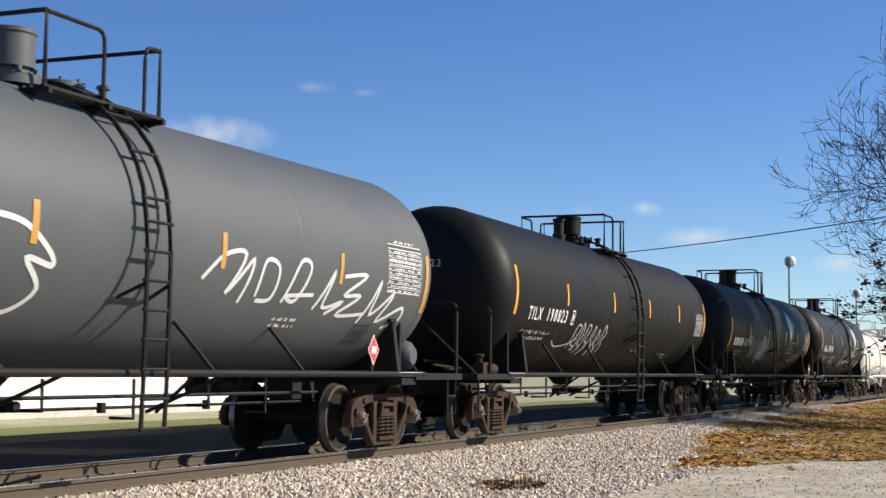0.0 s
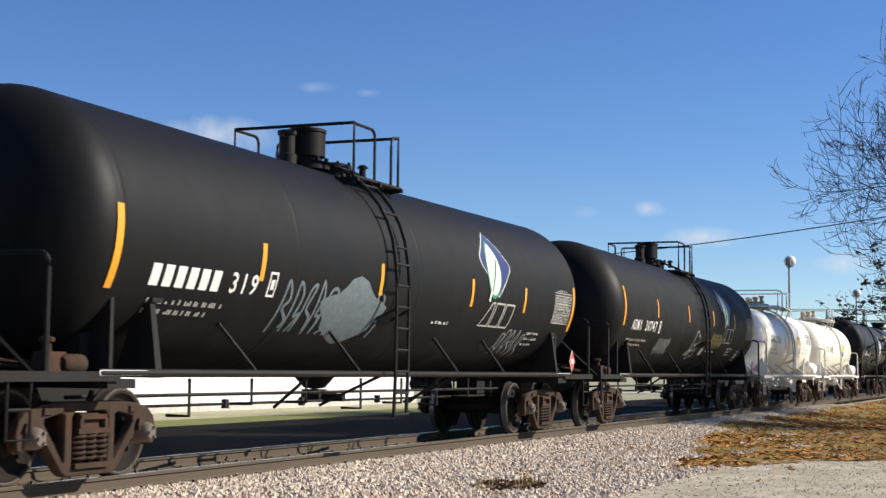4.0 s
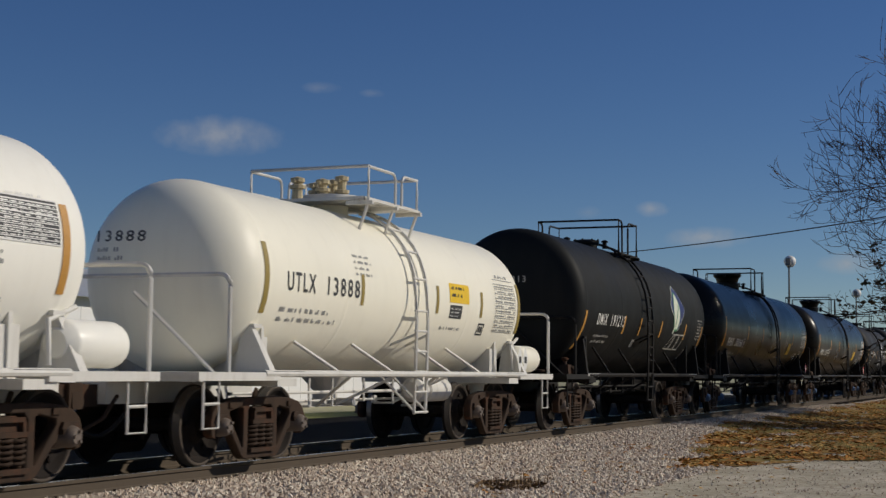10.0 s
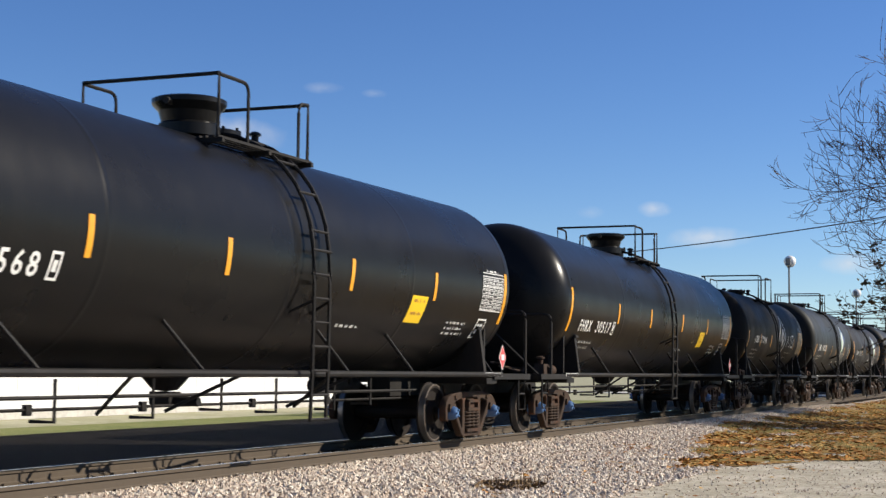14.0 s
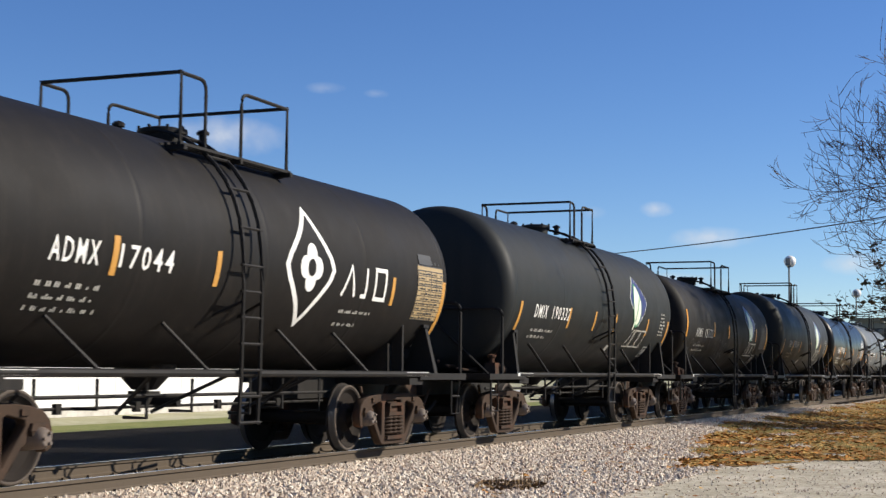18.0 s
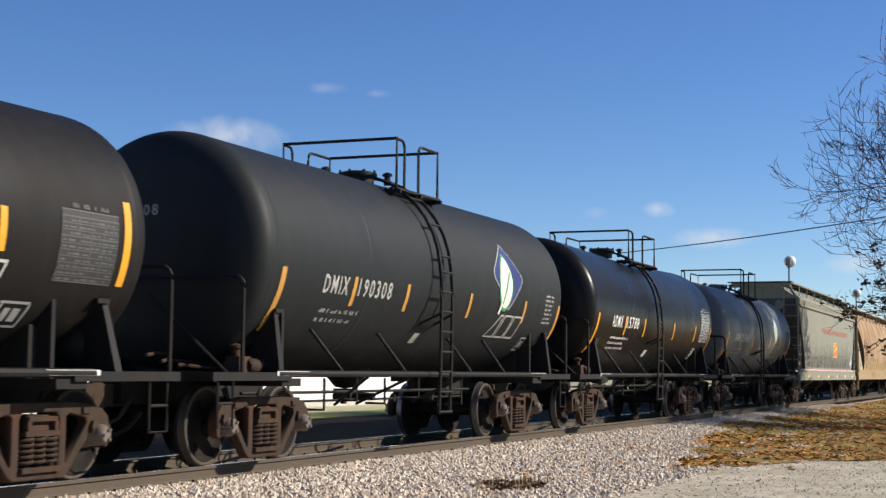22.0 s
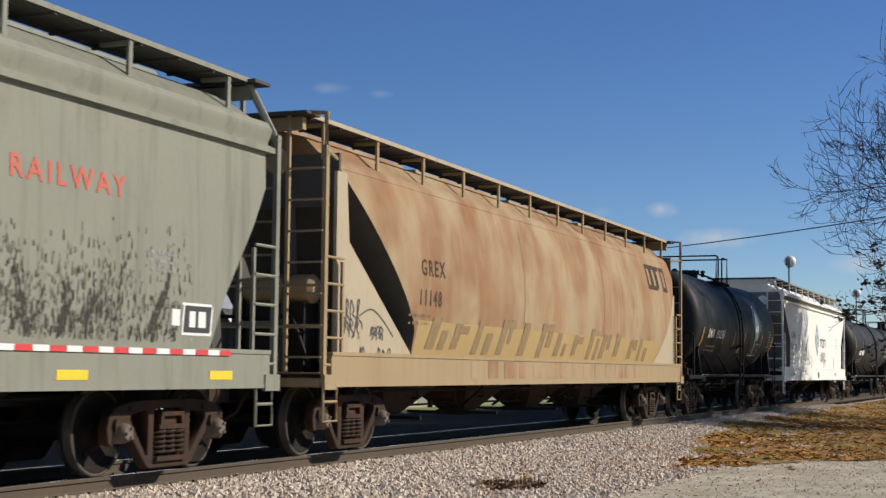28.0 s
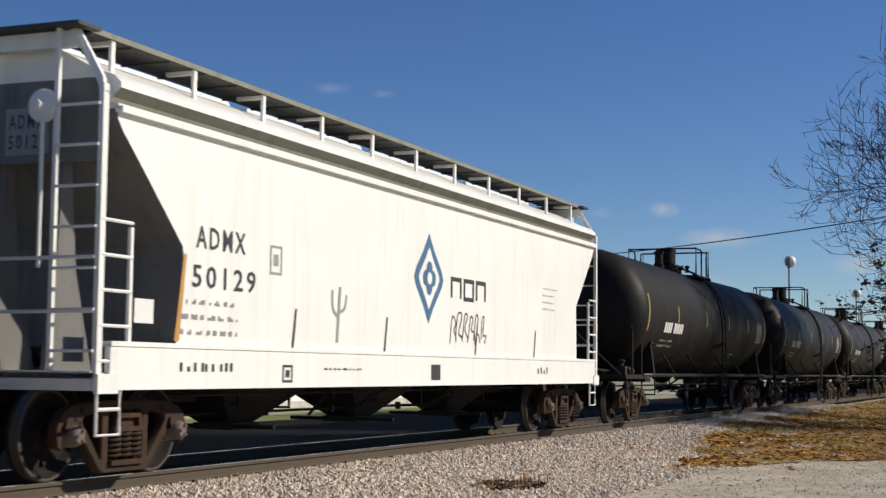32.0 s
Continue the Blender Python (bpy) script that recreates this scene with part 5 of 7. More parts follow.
OCTA = ([(1, 0, 0), (0, 1, 0), (-1, 0, 0), (0, -1, 0), (0, 0, 0.8), (0, 0, -0.8)],
        [(0, 1, 4), (1, 2, 4), (2, 3, 4), (3, 0, 4), (1, 0, 5), (2, 1, 5), (3, 2, 5), (0, 3, 5)])
LEAF = ([(-1, 0, 0), (0, -0.6, 0.12), (1, 0, 0), (0, 0.6, 0.12)], [(0, 1, 2), (0, 2, 3)])
BLADE = ([(-0.08, 0, 0), (0.08, 0, 0), (0.03, 0.25, 1)], [(0, 1, 2)])


def shoulder_z(y):
    t = np.clip((9.3 - y) / 2.6, 0, 1)
    return -0.2 - 0.2 * t * t * (3 - 2 * t)


def in_patch(x, y):
    """Leaf-strewn verge with ragged edges."""
    x = x / 1.03
    e = 0.9 * noise.noise(Vector((x * 0.35, y * 0.8, 3))) + 0.35 * noise.noise(Vector((x * 1.6, y * 2.2, 5)))
    lo = 5.6 - (x - 22.7) * 0.36 if x < 27 else 4.0 - (x - 27) * 2.5
    hi = 5.6 + (x - 22.7) * 0.17 if x < 40 else 8.5
    e += 0.5 * noise.noise(Vector((x * 3.1, y * 4.3, 8))) + 0.9 * noise.noise(Vector((x * 0.8, y * 1.3, 2)))
    if noise.noise(Vector((x * 0.7, y * 1.5, 12))) > 0.42:
        return False
    return x > 22.6 + e and y > max(-3.0, lo) + e and y < min(hi, 8.6) + 0.5 * e


def on_shoulder(rng, n):
    x = 9 * (70 / 9) ** rng.random(n)
    y = 9.46 - 4.4 * rng.random(n) ** 1.55
    keep = np.array([b > 8.8 or a < 21 or not in_patch(a, b) for a, b in zip(x.tolist(), y.tolist())])
    x, y = x[keep], y[keep]
    return np.stack([x, y, np.where(y > 6.9, shoulder_z(y) + 0.012, -0.39)], -1)


def near_lot(rng, n):
    x = 11 * (60 / 11) ** rng.random(n)
    y = rng.uniform(0.5, 7.2, n)
    return np.stack([x, y, np.full(n, -0.393)], -1)


def bed(rng, n):
    x = 9 * (60 / 9) ** rng.random(n)
    y = rng.uniform(9.6, 12.6, n)
    return np.stack([x, y, np.full(n, -0.195)], -1)


pieces("ballast_stones", 50000, OCTA, on_shoulder, (0.02, 0.052), STONES, "loose pinkish crushed stone beside the rail", 11)
pieces("gravel", 9000, OCTA, near_lot, (0.008, 0.022), STONES, "fine pale gravel on the lot", 12, 0.7)
# bed stones darkened in colour too, for the shade beneath the cars
SHADESTONES = island_mat("shaded_stone", [(0.012, 0.01, 0.009), (0.02, 0.017, 0.014), (0.009, 0.008, 0.007), (0.05, 0.04, 0.032)])
pieces("bed_stones", 14000, OCTA, bed, (0.02, 0.04), SHADESTONES, "ballast stones between the ties, colour darkened for the train's shade", 13)


def patch_pts(rng, n, test=None):
    out = []
    while len(out) < n:
        x = 22 * (95 / 22) ** rng.random()
        y = rng.uniform(-3, 9.2)
        if in_patch(x, y) and (test is None or test(x, y)):
            x, y = x + rng.normal(0, 0.22), y + rng.normal(0, 0.14)
            out.append((x, y, float(shoulder_z(np.array(y))) + 0.02 if y > 6.9 else -0.38))
    return np.array(out)


def greenish(x, y):
    return noise.noise(Vector((x * 0.14, y * 0.35, 7))) > 0.0


def leafy(x, y):
    return noise.noise(Vector((x * 0.5, y * 1.1, 15))) > -0.22 and not (greenish(x, y) and noise.noise(Vector((x * 4, y * 4, 1))) > 0)


bm = bmesh.new()
cells = {}
for i in range(300):
    for j in range(96):
        x, y = 22 + i * 0.25, -3 + j * 0.125
        if in_patch(x + 0.12, y + 0.06):
            q = []
            for a, b in ((0, 0), (1, 0), (1, 1), (0, 1)):
                key = (i + a, j + b)
                if key not in cells:
                    yy = y + b * 0.125
                    cells[key] = bm.verts.new((x + a * 0.25, yy, (float(shoulder_z(np.array(yy))) if yy > 6.9 else -0.4) + 0.014))
                q.append(cells[key])
            bm.faces.new(q)
SOD = ground_mat("leafy_sod", (0.3, 0.16, 0.055), (0.17, 0.16, 0.05), (0.36, 0.22, 0.085), 0.5, 6)
tagged(new("leafy_verge", mesh_of("leafy_verge", bm, SOD, True)), "grass verge strewn with brown leaves", "ground", "", "structure")
pieces("fallen_leaves", 30000, LEAF, lambda r, n: patch_pts(r, n, leafy), (0.04, 0.085), LEAVES, "brown and orange fallen leaves on the verge", 21, 1.0, "leaves", 0.5)
pieces("grass", 14000, BLADE, lambda r, n: patch_pts(r, n, greenish), (0.03, 0.07), BLADES, "short green grass among the leaves", 22, 1.0, "grass", 0.5)


def clump(cx, cy, rx, ry):
    def f(rng, n):
        q, d = rng.uniform(0, 2 * math.pi, n), np.sqrt(rng.random(n))
        y = cy + ry * d * np.sin(q)
        return np.stack([cx + rx * d * np.cos(q), y, np.where(y > 6.9, shoulder_z(y), -0.4)], -1)
    return f


pieces("dry_weeds", 220, BLADE, clump(19.25, 6.76, 0.7, 0.4), (0.07, 0.17), DRYBLADES, "low clump of dry brown weeds", 31, 1.0, "weeds", 0.9)


def stray(rng, n):
    x = 17 * (60 / 17) ** rng.random(n)
    y = 7.6 - np.abs(rng.normal(0, 2.2, n))
    return np.stack([x, y, np.where(y > 6.9, shoulder_z(y) + 0.03, -0.375)], -1)


pieces("stray_leaves", 500, LEAF, stray, (0.03, 0.06), LEAVES, "single brown leaves blown over the gravel", 34, 1.0, "leaves", 0.6)
pieces("dry_weeds", 500, LEAF, clump(29.3, 7.76, 1.1, 0.35), (0.03, 0.08), LEAVES, "brown leaves caught in the gravel", 32, 1.0, "leaves", 0.7)
pieces("dry_weeds", 1100, LEAF, clump(19.15, 6.8, 0.75, 0.45), (0.06, 0.13), DRYBLADES, "dead leaves round a weed clump", 33, 1.0, "leaves", 0.9)


# ---- trees at the right ----
def twig_mesh(twigs, t):
    """All fine twigs of a tree as three-sided tapering rods, in one mesh."""
    vs, fs = [], []
    for pts, r, r2 in twigs:
        n = len(pts)
        d = (pts[-1] - pts[0]).normalized()
        a = d.cross(Vector((0.3, 0.2, 0.93))).normalized()
        b = d.cross(a)
        o = len(vs)
        for k, p in enumerate(pts):
            rr = r + (r2 - r) * k / (n - 1)
            vs += [p + a * rr, p - a * (rr * 0.5) + b * (rr * 0.87), p - a * (rr * 0.5) - b * (rr * 0.87)]
        for k in range(n - 1):
            q = o + 3 * k
            fs += [(q, q + 1, q + 4, q + 3), (q + 1, q + 2, q + 5, q + 4), (q + 2, q, q + 3, q + 5)]
    me = bpy.data.meshes.new("fine_twig_mass")
    me.from_pydata(vs, [], fs)
    me.materials.append(BARK)
    ob = new("fine_twig_mass", me)
    ob.parent = t
    tagged(ob, kind="stuff")


def bare_tree(name, base, height, spread, seed, label, leaves=0, lowest=0.22, depth=5):
    rnd = random.Random(seed)
    t = new(name)
    t.location = base
    tagged(t, label, "tree")
    wood, twigs, tips = bmesh.new(), [], []

    def grow(p, d, length, r, level):
        pts, q = [p.copy()], p.copy()
        n = 5 if level < 2 else (4 if level < 4 else 3)
        for k in range(n):
            d = (d + Vector((rnd.uniform(-1, 1), rnd.uniform(-1, 1), rnd.uniform(-0.6, 0.9))) * (0.16 if level else 0.05) + Vector((0, 0, (0.0, 0.0, 0.03, 0.06, 0.08, 0.08)[level]))).normalized()
            q = q + d * (length / n)
            pts.append(q.copy())
        r2 = r * (0.55 if level else 0.6)
        if level < 3:
            pipe(wood, pts, r, 7 if level < 2 else 5, False, r2)
        else:
            twigs.append((pts, r, r2))
        if level >= depth:
            tips.append((pts[-1], d))
            return
        m = (26, 10, 7, 3, 2)[level]
        for k in range(m):
            f = lowest + (1 - lowest) * (k + rnd.random()) / m if level == 0 else 0.25 + 0.75 * (k + rnd.random()) / m
            i = min(n - 1, int(f * n))
            at = pts[i].lerp(pts[i + 1], f * n - i)
            ax = (pts[i + 1] - pts[i]).normalized()
            side = ax.cross(Vector((rnd.uniform(-1, 1), rnd.uniform(-1, 1), rnd.uniform(-1, 1)))).normalized()
            if level == 0:
                side = Vector((math.cos(k * 2.4 + seed), math.sin(k * 2.4 + seed), 0))
            ang = (1.74 - 0.85 * f + rnd.uniform(-0.12, 0.12)) if level == 0 else rnd.uniform(0.5, 0.95)
            nd = (ax * math.cos(ang) + side * math.sin(ang)).normalized()
            if level == 0:
                ln = spread * (1.26 - 1.1 * f) * rnd.uniform(0.85, 1.1)
            else:
                ln = length * (rnd.uniform(0.36, 0.58) if level < 3 else rnd.uniform(0.5, 0.8))
            grow(at, nd, ln, max(0.0125, r2 * (0.62 if level == 0 else 0.6) * (1.1 - 0.4 * f)), level + 1)
        tips.append((pts[-1], d))

    grow(Vector((0, 0, 0)), Vector((0, 0, 1)), height, height * 0.022, 0)
    part("trunk", wood, BARK, t, "dark bare trunk and limbs", True)
    spray = random.Random(seed + 50)
    for p, d in tips:      # last fine shoots
        b = p - d * spray.uniform(0.05, 0.4)
        v = (d + Vector((spray.uniform(-1, 1), spray.uniform(-1, 1), spray.uniform(-0.7, 1)))).normalized() * spray.uniform(0.2, 0.5)
        twigs.append(([b, b + v * 0.5, b + v + Vector((0, 0, 0.08))], 0.0115, 0.006))
    twig_mesh(twigs, t)
    if leaves:
        rng = np.random.default_rng(seed)
        pts = []
        for k in range(leaves):
            p, d = tips[int(rng.integers(len(tips)))]
            if p.z > height * 0.2:
                pts.append(p - d * rng.uniform(0, 0.5) + Vector(rng.normal(0, 0.1, 3)))
        ob = pieces("leaf_tufts", len(pts), LEAF, lambda r, n: np.array([tuple(q) for q in pts]), (0.07, 0.15), LASTLEAF, "", seed, 1.0, "leaves")
        for k in ("label", "category"):
            if k in ob:
                del ob[k]
        ob.name = "crown"
        ob.parent = t
    return t


bare_tree("tree", (54.0, -1.6, -0.42), 13.2, 8.3, 3, "leafless broad tree with fine dark twigs", 0, 0.37)
bare_tree("tree", (60.0, 2.5, -0.42), 9.0, 4.3, 8, "smaller tree holding its last dark leaves", 9000, 0.36, 3)

# ---- overhead cable ----
cable = tagged(new("overhead_cable"), "thin black overhead cable behind the train", "cable")
bm = bmesh.new()
P0, P1 = Vector((57.13, 7.87, 6.81)), Vector((67.65, 18.54, 6.81))
pipe(bm, [P0 + (P1 - P0) * u - Vector((0, 0, 0.25 * max(0.0, 1 - (u - 0.35) ** 2 / 1.2) - 0.22)) for u in (-0.8, -0.5, -0.2, 0.0, 0.25, 0.5, 0.75, 1.0, 1.3, 1.6)], 0.024, 5)
part("wire", bm, CABLE, cable)


# ---- the train ----
ROWS = [  # first axle of the front and of the rear truck, along the train
    (4.3, 19.34), (24.15, 39.3), (43.95, 58.95), (63.53, 78.75), (83.35, 93.15), (98.08, 106.62), (111.6, 121.01), (125.5, 140.7), (145.25, 160.75),
    (165.32, 174.85), (179.85, 189.7), (194.1, 204.65), (209.2, 218.93), (223.52, 233.28), (237.8, 247.64), (252.3, 266.92), (271.65, 288.95), (293.52, 303.35),
    (307.95, 323.5), (329.1, 344.3), (349.2, 364.4), (369.3, 384.5), (389.4, 404.6)]
CARS = []


def half_of(i):
    f, r1 = ROWS[i]
    mid = (f + r1 + WB) / 2
    ends = []
    if i:
        ends.append(mid - (ROWS[i - 1][1] + WB + f) / 2)
    if i < len(ROWS) - 1:
        ends.append((r1 + WB + ROWS[i + 1][0]) / 2 - mid)
    return min(ends) - 0.36


LONG = dict(sag=0.045, over=0.4, dx=0.18, dish=0.5, plat=(-0.24, 1.42), lad=0.57, lx=-0.9, loops=(0.72, -0.27))
SHORT = dict(over=0.95, dx=0.27, lx=-0.4, dish=0.26, sq=0.42, plat=(-0.75, 0.8), lad=-0.2, dome="none", tank_end=True, loops=(0.3, -0.8))
ACID = dict(r=1.26, zc=2.36, over=0.5, dish=0.6, plat=(-1.08, 1.53), lad=0.25, top=4.35, dome="none", frame=WHITEFRAME, deck=True, leg=0.07, dx=0.22, tank_end=True, loops=(0.98, -0.6))


def tank(i, body, label, opts, **kw):
    car, place, c, L, rnd = tank_car(*ROWS[i], half_of(i), body, label, **{**opts, **kw})
    CARS.append((car, c))
    return car, place, L, rnd


LT = (-7.68, -4.62, -1.2, 1.94, 5.0, 8.03)      # places of the strips on long and on short cars
ST = (-5.2, -2.2, -0.4, 1.22, 4.03, 6.0)


def strips(car, place, at, z, h, mat=ORANGE, tall=0.9, tz=None):
    ticks(at[1:-1], z, h, place, mat, car)
    ticks((at[0], at[-1]), (tz if tz is not None else z - 0.05), tall, place, mat, car, 0.12)


def box_panel(car, place, x, z, w, h, mat, rows=True):
    """A slanting framed stencil near the end."""
    t = 0.03
    wrap("stencil_box", [rect(x, z, w, t, 0.1), rect(x, z + h - t, w, t, 0.1), rect(x, z + t, t, h - 2 * t, 0.1), rect(x + w - t, z + t, t, h - 2 * t, 0.1), rect(x + w * 0.25, z + h * 0.25, w * 0.2, h * 0.5), rect(x + w * 0.55, z + h * 0.25, w * 0.25, h * 0.5)], place, mat, car, "small framed stencil", 0.1)


# grey car with a long white scrawl
car, place, L, rnd = tank(0, GREY, "grey tank car with a long white sprayed scrawl", LONG, plat=(-0.73, 1.34), lad=0.44, tank_end=True, loops=(1.0, -0.3))
strips(car, place, (-7.7, -4.65, -1.46, 1.99, 5.08, 8.03), 2.55, 0.42, DULLORANGE)
scrawl = []
for pts in ([(1.6, 2.2), (2.0, 2.5), (2.5, 2.55), (2.2, 2.05), (2.7, 2.5), (2.55, 1.95)], [(2.9, 2.05), (3.0, 2.5), (3.35, 2.45), (3.3, 2.05), (2.95, 2.0)],
            [(3.6, 2.0), (3.9, 2.55), (4.2, 2.5), (3.95, 2.05), (3.7, 2.1), (4.4, 2.15)], [(4.5, 1.95), (4.9, 2.5), (4.75, 2.0), (5.3, 2.1), (4.9, 1.9)],
            [(5.2, 2.45), (5.9, 2.5), (5.3, 2.2), (5.8, 2.2), (5.25, 1.9), (6.1, 1.95)], [(6.0, 1.8), (6.4, 2.45), (6.3, 1.95), (6.9, 2.3), (6.6, 1.85), (7.3, 2.1), (7.35, 1.9), (6.9, 1.75)]):
    wrap("sprayed_stroke", stroke(smooth_line(pts), 0.055), place, SPRAY, car, "white sprayed stroke", 0.1)
wrap("sprayed_loop", stroke(smooth_line([(-2.6, 1.9), (-2.4, 2.5), (-1.7, 2.55), (-1.2, 2.3), (-1.1, 2.15), (-1.5, 2.2), (-1.2, 1.9), (-1.5, 1.62), (-1.9, 1.7)]), 0.06), place, SPRAY, car, "white sprayed loop", 0.1)
data_panel(6.6, 2.32, 1.2, 0.7, place, car, rnd, BLACKLETTER, LETTER)
box_panel(car, place, 6.0, 1.46, 0.5, 0.32, BLACKLETTER)
wrap("small_print", bars(3.6, 1.75, 0.7, 2, 0.1, 0.05, rnd), place, LETTER, car, "small stencil rows")
placard(6.13, 1.47, car)

# black car with a white scrawl
car, place, L, rnd = tank(1, BLACK, "black tank car with orange strips and a small white scrawl", LONG)
strips(car, place, LT, 2.72, 0.44)
mark(car, place, "TILX  198823", -6.9, 2.15, 2.36, 0.25, LETTER, rnd, DULLLETTER, -4.22)
head_mark(car, "198823", L, 1.52, 2.69, 0.46, LETTER, rnd)
wrap("sprayed_scrawl", stroke(smooth_line([(-4.9, 1.75), (-4.5, 1.62), (-3.8, 1.7), (-3.4, 1.85)]), 0.035) + scribble(-3.7, 1.45, 2.3, 0.75, 6, rnd, 0.04), place, DULLLETTER, car, "white sprayed scrawl", 0.1)
data_panel(6.95, 2.2, 0.9, 0.55, place, car, rnd, DARKLABEL, DULLLETTER)
wrap("small_print", bars(1.3, 1.62, 0.7, 1, 0.1, 0.05, rnd) + bars(4.3, 1.55, 0.8, 2, 0.1, 0.05, rnd), place, DULLLETTER, car, "small stencil rows")

# black cars with a leaf emblem
car, place, L, rnd = tank(2, BLACK, "black tank car with a leaf emblem and pale bluish sprayed patch", LONG, plat=(-1.16, 0.43), lad=-0.78)
strips(car, place, (-7.7, -4.67, -1.22, 2.4, 5.08, 8.02), 2.48, 0.46)
letters("319", -5.33, 2.06, 0.25, place, LETTER, car, 0.62)
wrap("mark_bars", [rect(-7.0 + 0.25 * k, 2.06, 0.17, 0.25) for k in range(6)], place, LETTER, car, "worn white lettering")
frame_box(-4.45, 2.06, 0.2, 0.32, place, car, LETTER)
wrap("small_print", bars(-6.9, 1.85, 1.6, 2, 0.13, 0.065, rnd), place, DULLLETTER, car, "small stencil rows")
PALESPRAY = flat_paint("pale_blue_spray", (0.12, 0.15, 0.165), 0.7, 0.5)
wrap("sprayed_patch", scribble(-4.0, 1.55, 3.0, 0.8, 10, rnd, 0.05), place, PALESPRAY, car, "pale bluish sprayed strokes", 0.1)
wrap("sprayed_haze", [[(-1.9 + 0.95 * math.cos(q) * (1 + 0.15 * math.sin(5 * q)), 1.95 + 0.45 * math.sin(q) * (1 + 0.2 * math.cos(4 * q))) for q in (2 * math.pi * k / 24 for k in range(24))]], place, PALESPRAY, car, "sprayed patch", 0.1, 0.004)
leaf_emblem(3.57, 3.06, 1.0, place, car, rnd)
data_panel(6.82, 2.12, 1.05, 0.6, place, car, rnd, DARKLABEL, DULLLETTER)
wrap("sprayed_scrawl", scribble(4.36, 1.3, 1.4, 0.6, 5, rnd, 0.03), place, GREYLETTER, car, "thin grey scrawl", 0.1)
box_panel(car, place, 7.15, 1.48, 0.4, 0.36, DULLLETTER)
wrap("small_print", bars(5.75, 1.84, 0.8, 3, 0.12, 0.05, rnd) + bars(1.0, 1.9, 0.8, 1, 0.12, 0.05, rnd), place, LETTER, car, "small stencil rows")
placard(7.95, 1.4, car)
car, place, L, rnd = tank(3, BLACK, "clean black tank car with a blue and white leaf emblem", LONG)
strips(car, place, LT, 2.76, 0.44)
mark(car, place, "ADMX  30747", -6.91, 2.18, 2.29, 0.25, LETTER, rnd, DULLLETTER, -4.4)
head_mark(car, "30747", L, 1.52, 2.69, 0.46, LETTER, rnd)
leaf_emblem(3.88, 3.21, 1.0, place, car, rnd)
wrap("sprayed_scrawl", scribble(-4.1, 1.55, 1.3, 0.5, 6, rnd, 0.03), place, GREYLETTER, car, "grey scrawl", 0.1)
petals = [(0.16 + (0.3 + 0.11 * abs(math.sin(2.5 * q))) * math.cos(q), 1.9 + (0.3 + 0.16 * abs(math.sin(2.5 * q))) * math.sin(q)) for q in (2 * math.pi * k / 60 for k in range(61))]
wrap("sprayed_flower", stroke(petals, 0.035), place, DULLLETTER, car, "white sprayed flower outline", 0.1)
wrap("sprayed_stem", stroke(smooth_line([(-0.12, 1.78), (-0.45, 1.7), (-0.55, 1.62), (-0.35, 1.62), (-0.1, 1.72)]), 0.03), place, DULLLETTER, car, "white sprayed stem", 0.1)
for u, z in ((0.05, 1.85), (0.28, 1.88)):
    wrap("sprayed_mark", stroke(smooth_line([(u - 0.06, z - 0.12), (u - 0.04, z + 0.12), (u + 0.07, z + 0.05), (u + 0.06, z - 0.1), (u - 0.05, z - 0.12)]), 0.03), place, DULLLETTER, car, "white sprayed mark", 0.1)
wrap("gold_scrawl", scribble(1.95, 1.88, 1.5, 0.45, 6, rnd, 0.05) + stroke(smooth_line([(3.1, 1.95), (3.4, 2.05), (3.6, 2.2), (3.9, 2.15)]), 0.04), place, GOLDSPRAY, car, "gold sprayed scrawl", 0.1)
data_panel(6.9, 2.28, 1.05, 0.62, place, car, rnd, DARKLABEL, DULLLETTER)
box_panel(car, place, 6.28, 1.49, 0.4, 0.36, LETTER)
wrap("small_print", bars(4.67, 1.88, 0.8, 3, 0.1, 0.05, rnd) + bars(1.8, 1.75, 1.2, 1, 0.1, 0.05, rnd), place, LETTER, car, "small stencil rows")
wrap("notice", [rect(1.1, 1.62, 0.3, 0.24)], place, DULLLETTER, car, "faded pink notice")
placard(7.91, 1.43, car)

# white acid cars
car, place, L, rnd = tank(4, WHITE, "white acid tank car with orange strips and yellow notice", ACID)
strips(car, place, (-5.05, -3.08, -0.97, 1.54, 3.5, 5.5), 2.34, 0.46, DULLORANGE, 0.92, 2.36)
letters("GAMX", -4.12, 2.32, 0.25, place, BLACKLETTER, car, 0.95)
letters("12024", -2.95, 2.32, 0.25, place, BLACKLETTER, car, 0.88)
wrap("small_print", bars(-4.0, 2.04, 1.7, 2, 0.13, 0.065, rnd), place, GREYLETTER, car, "small unreadable stencil rows")
head_mark(car, "12024", L, 1.26, 2.36, 0.6, BLACKLETTER, rnd)
wrap("yellow_notice", [rect(1.86, 2.35, 0.84, 0.32)], place, YELLOW, car, "yellow notice", 0.1)
wrap("notice_print", bars(1.95, 2.57, 0.65, 2, 0.12, 0.05, rnd), place, BLACKLETTER, car, "", 0.1, 0.012)
data_panel(4.2, 2.38, 1.2, 0.45, place, car, rnd, BLACKLETTER, LETTER)
box_panel(car, place, 4.3, 1.58, 0.35, 0.24, BLACKLETTER)
wrap("small_print", bars(3.3, 2.0, 1.0, 1, 0.1, 0.08, rnd) + bars(0.4, 1.95, 1.1, 4, 0.1, 0.04, rnd) + bars(3.9, 2.25, 0.8, 2, 0.1, 0.05, rnd), place, GREYLETTER, car, "small grey stencil rows")
STAIN = paint("acid_stain", (0.78, 0.69, 0.48), 0.5, (0.74, 0.67, 0.5), 0.6, 0.7)
bm = bmesh.new()
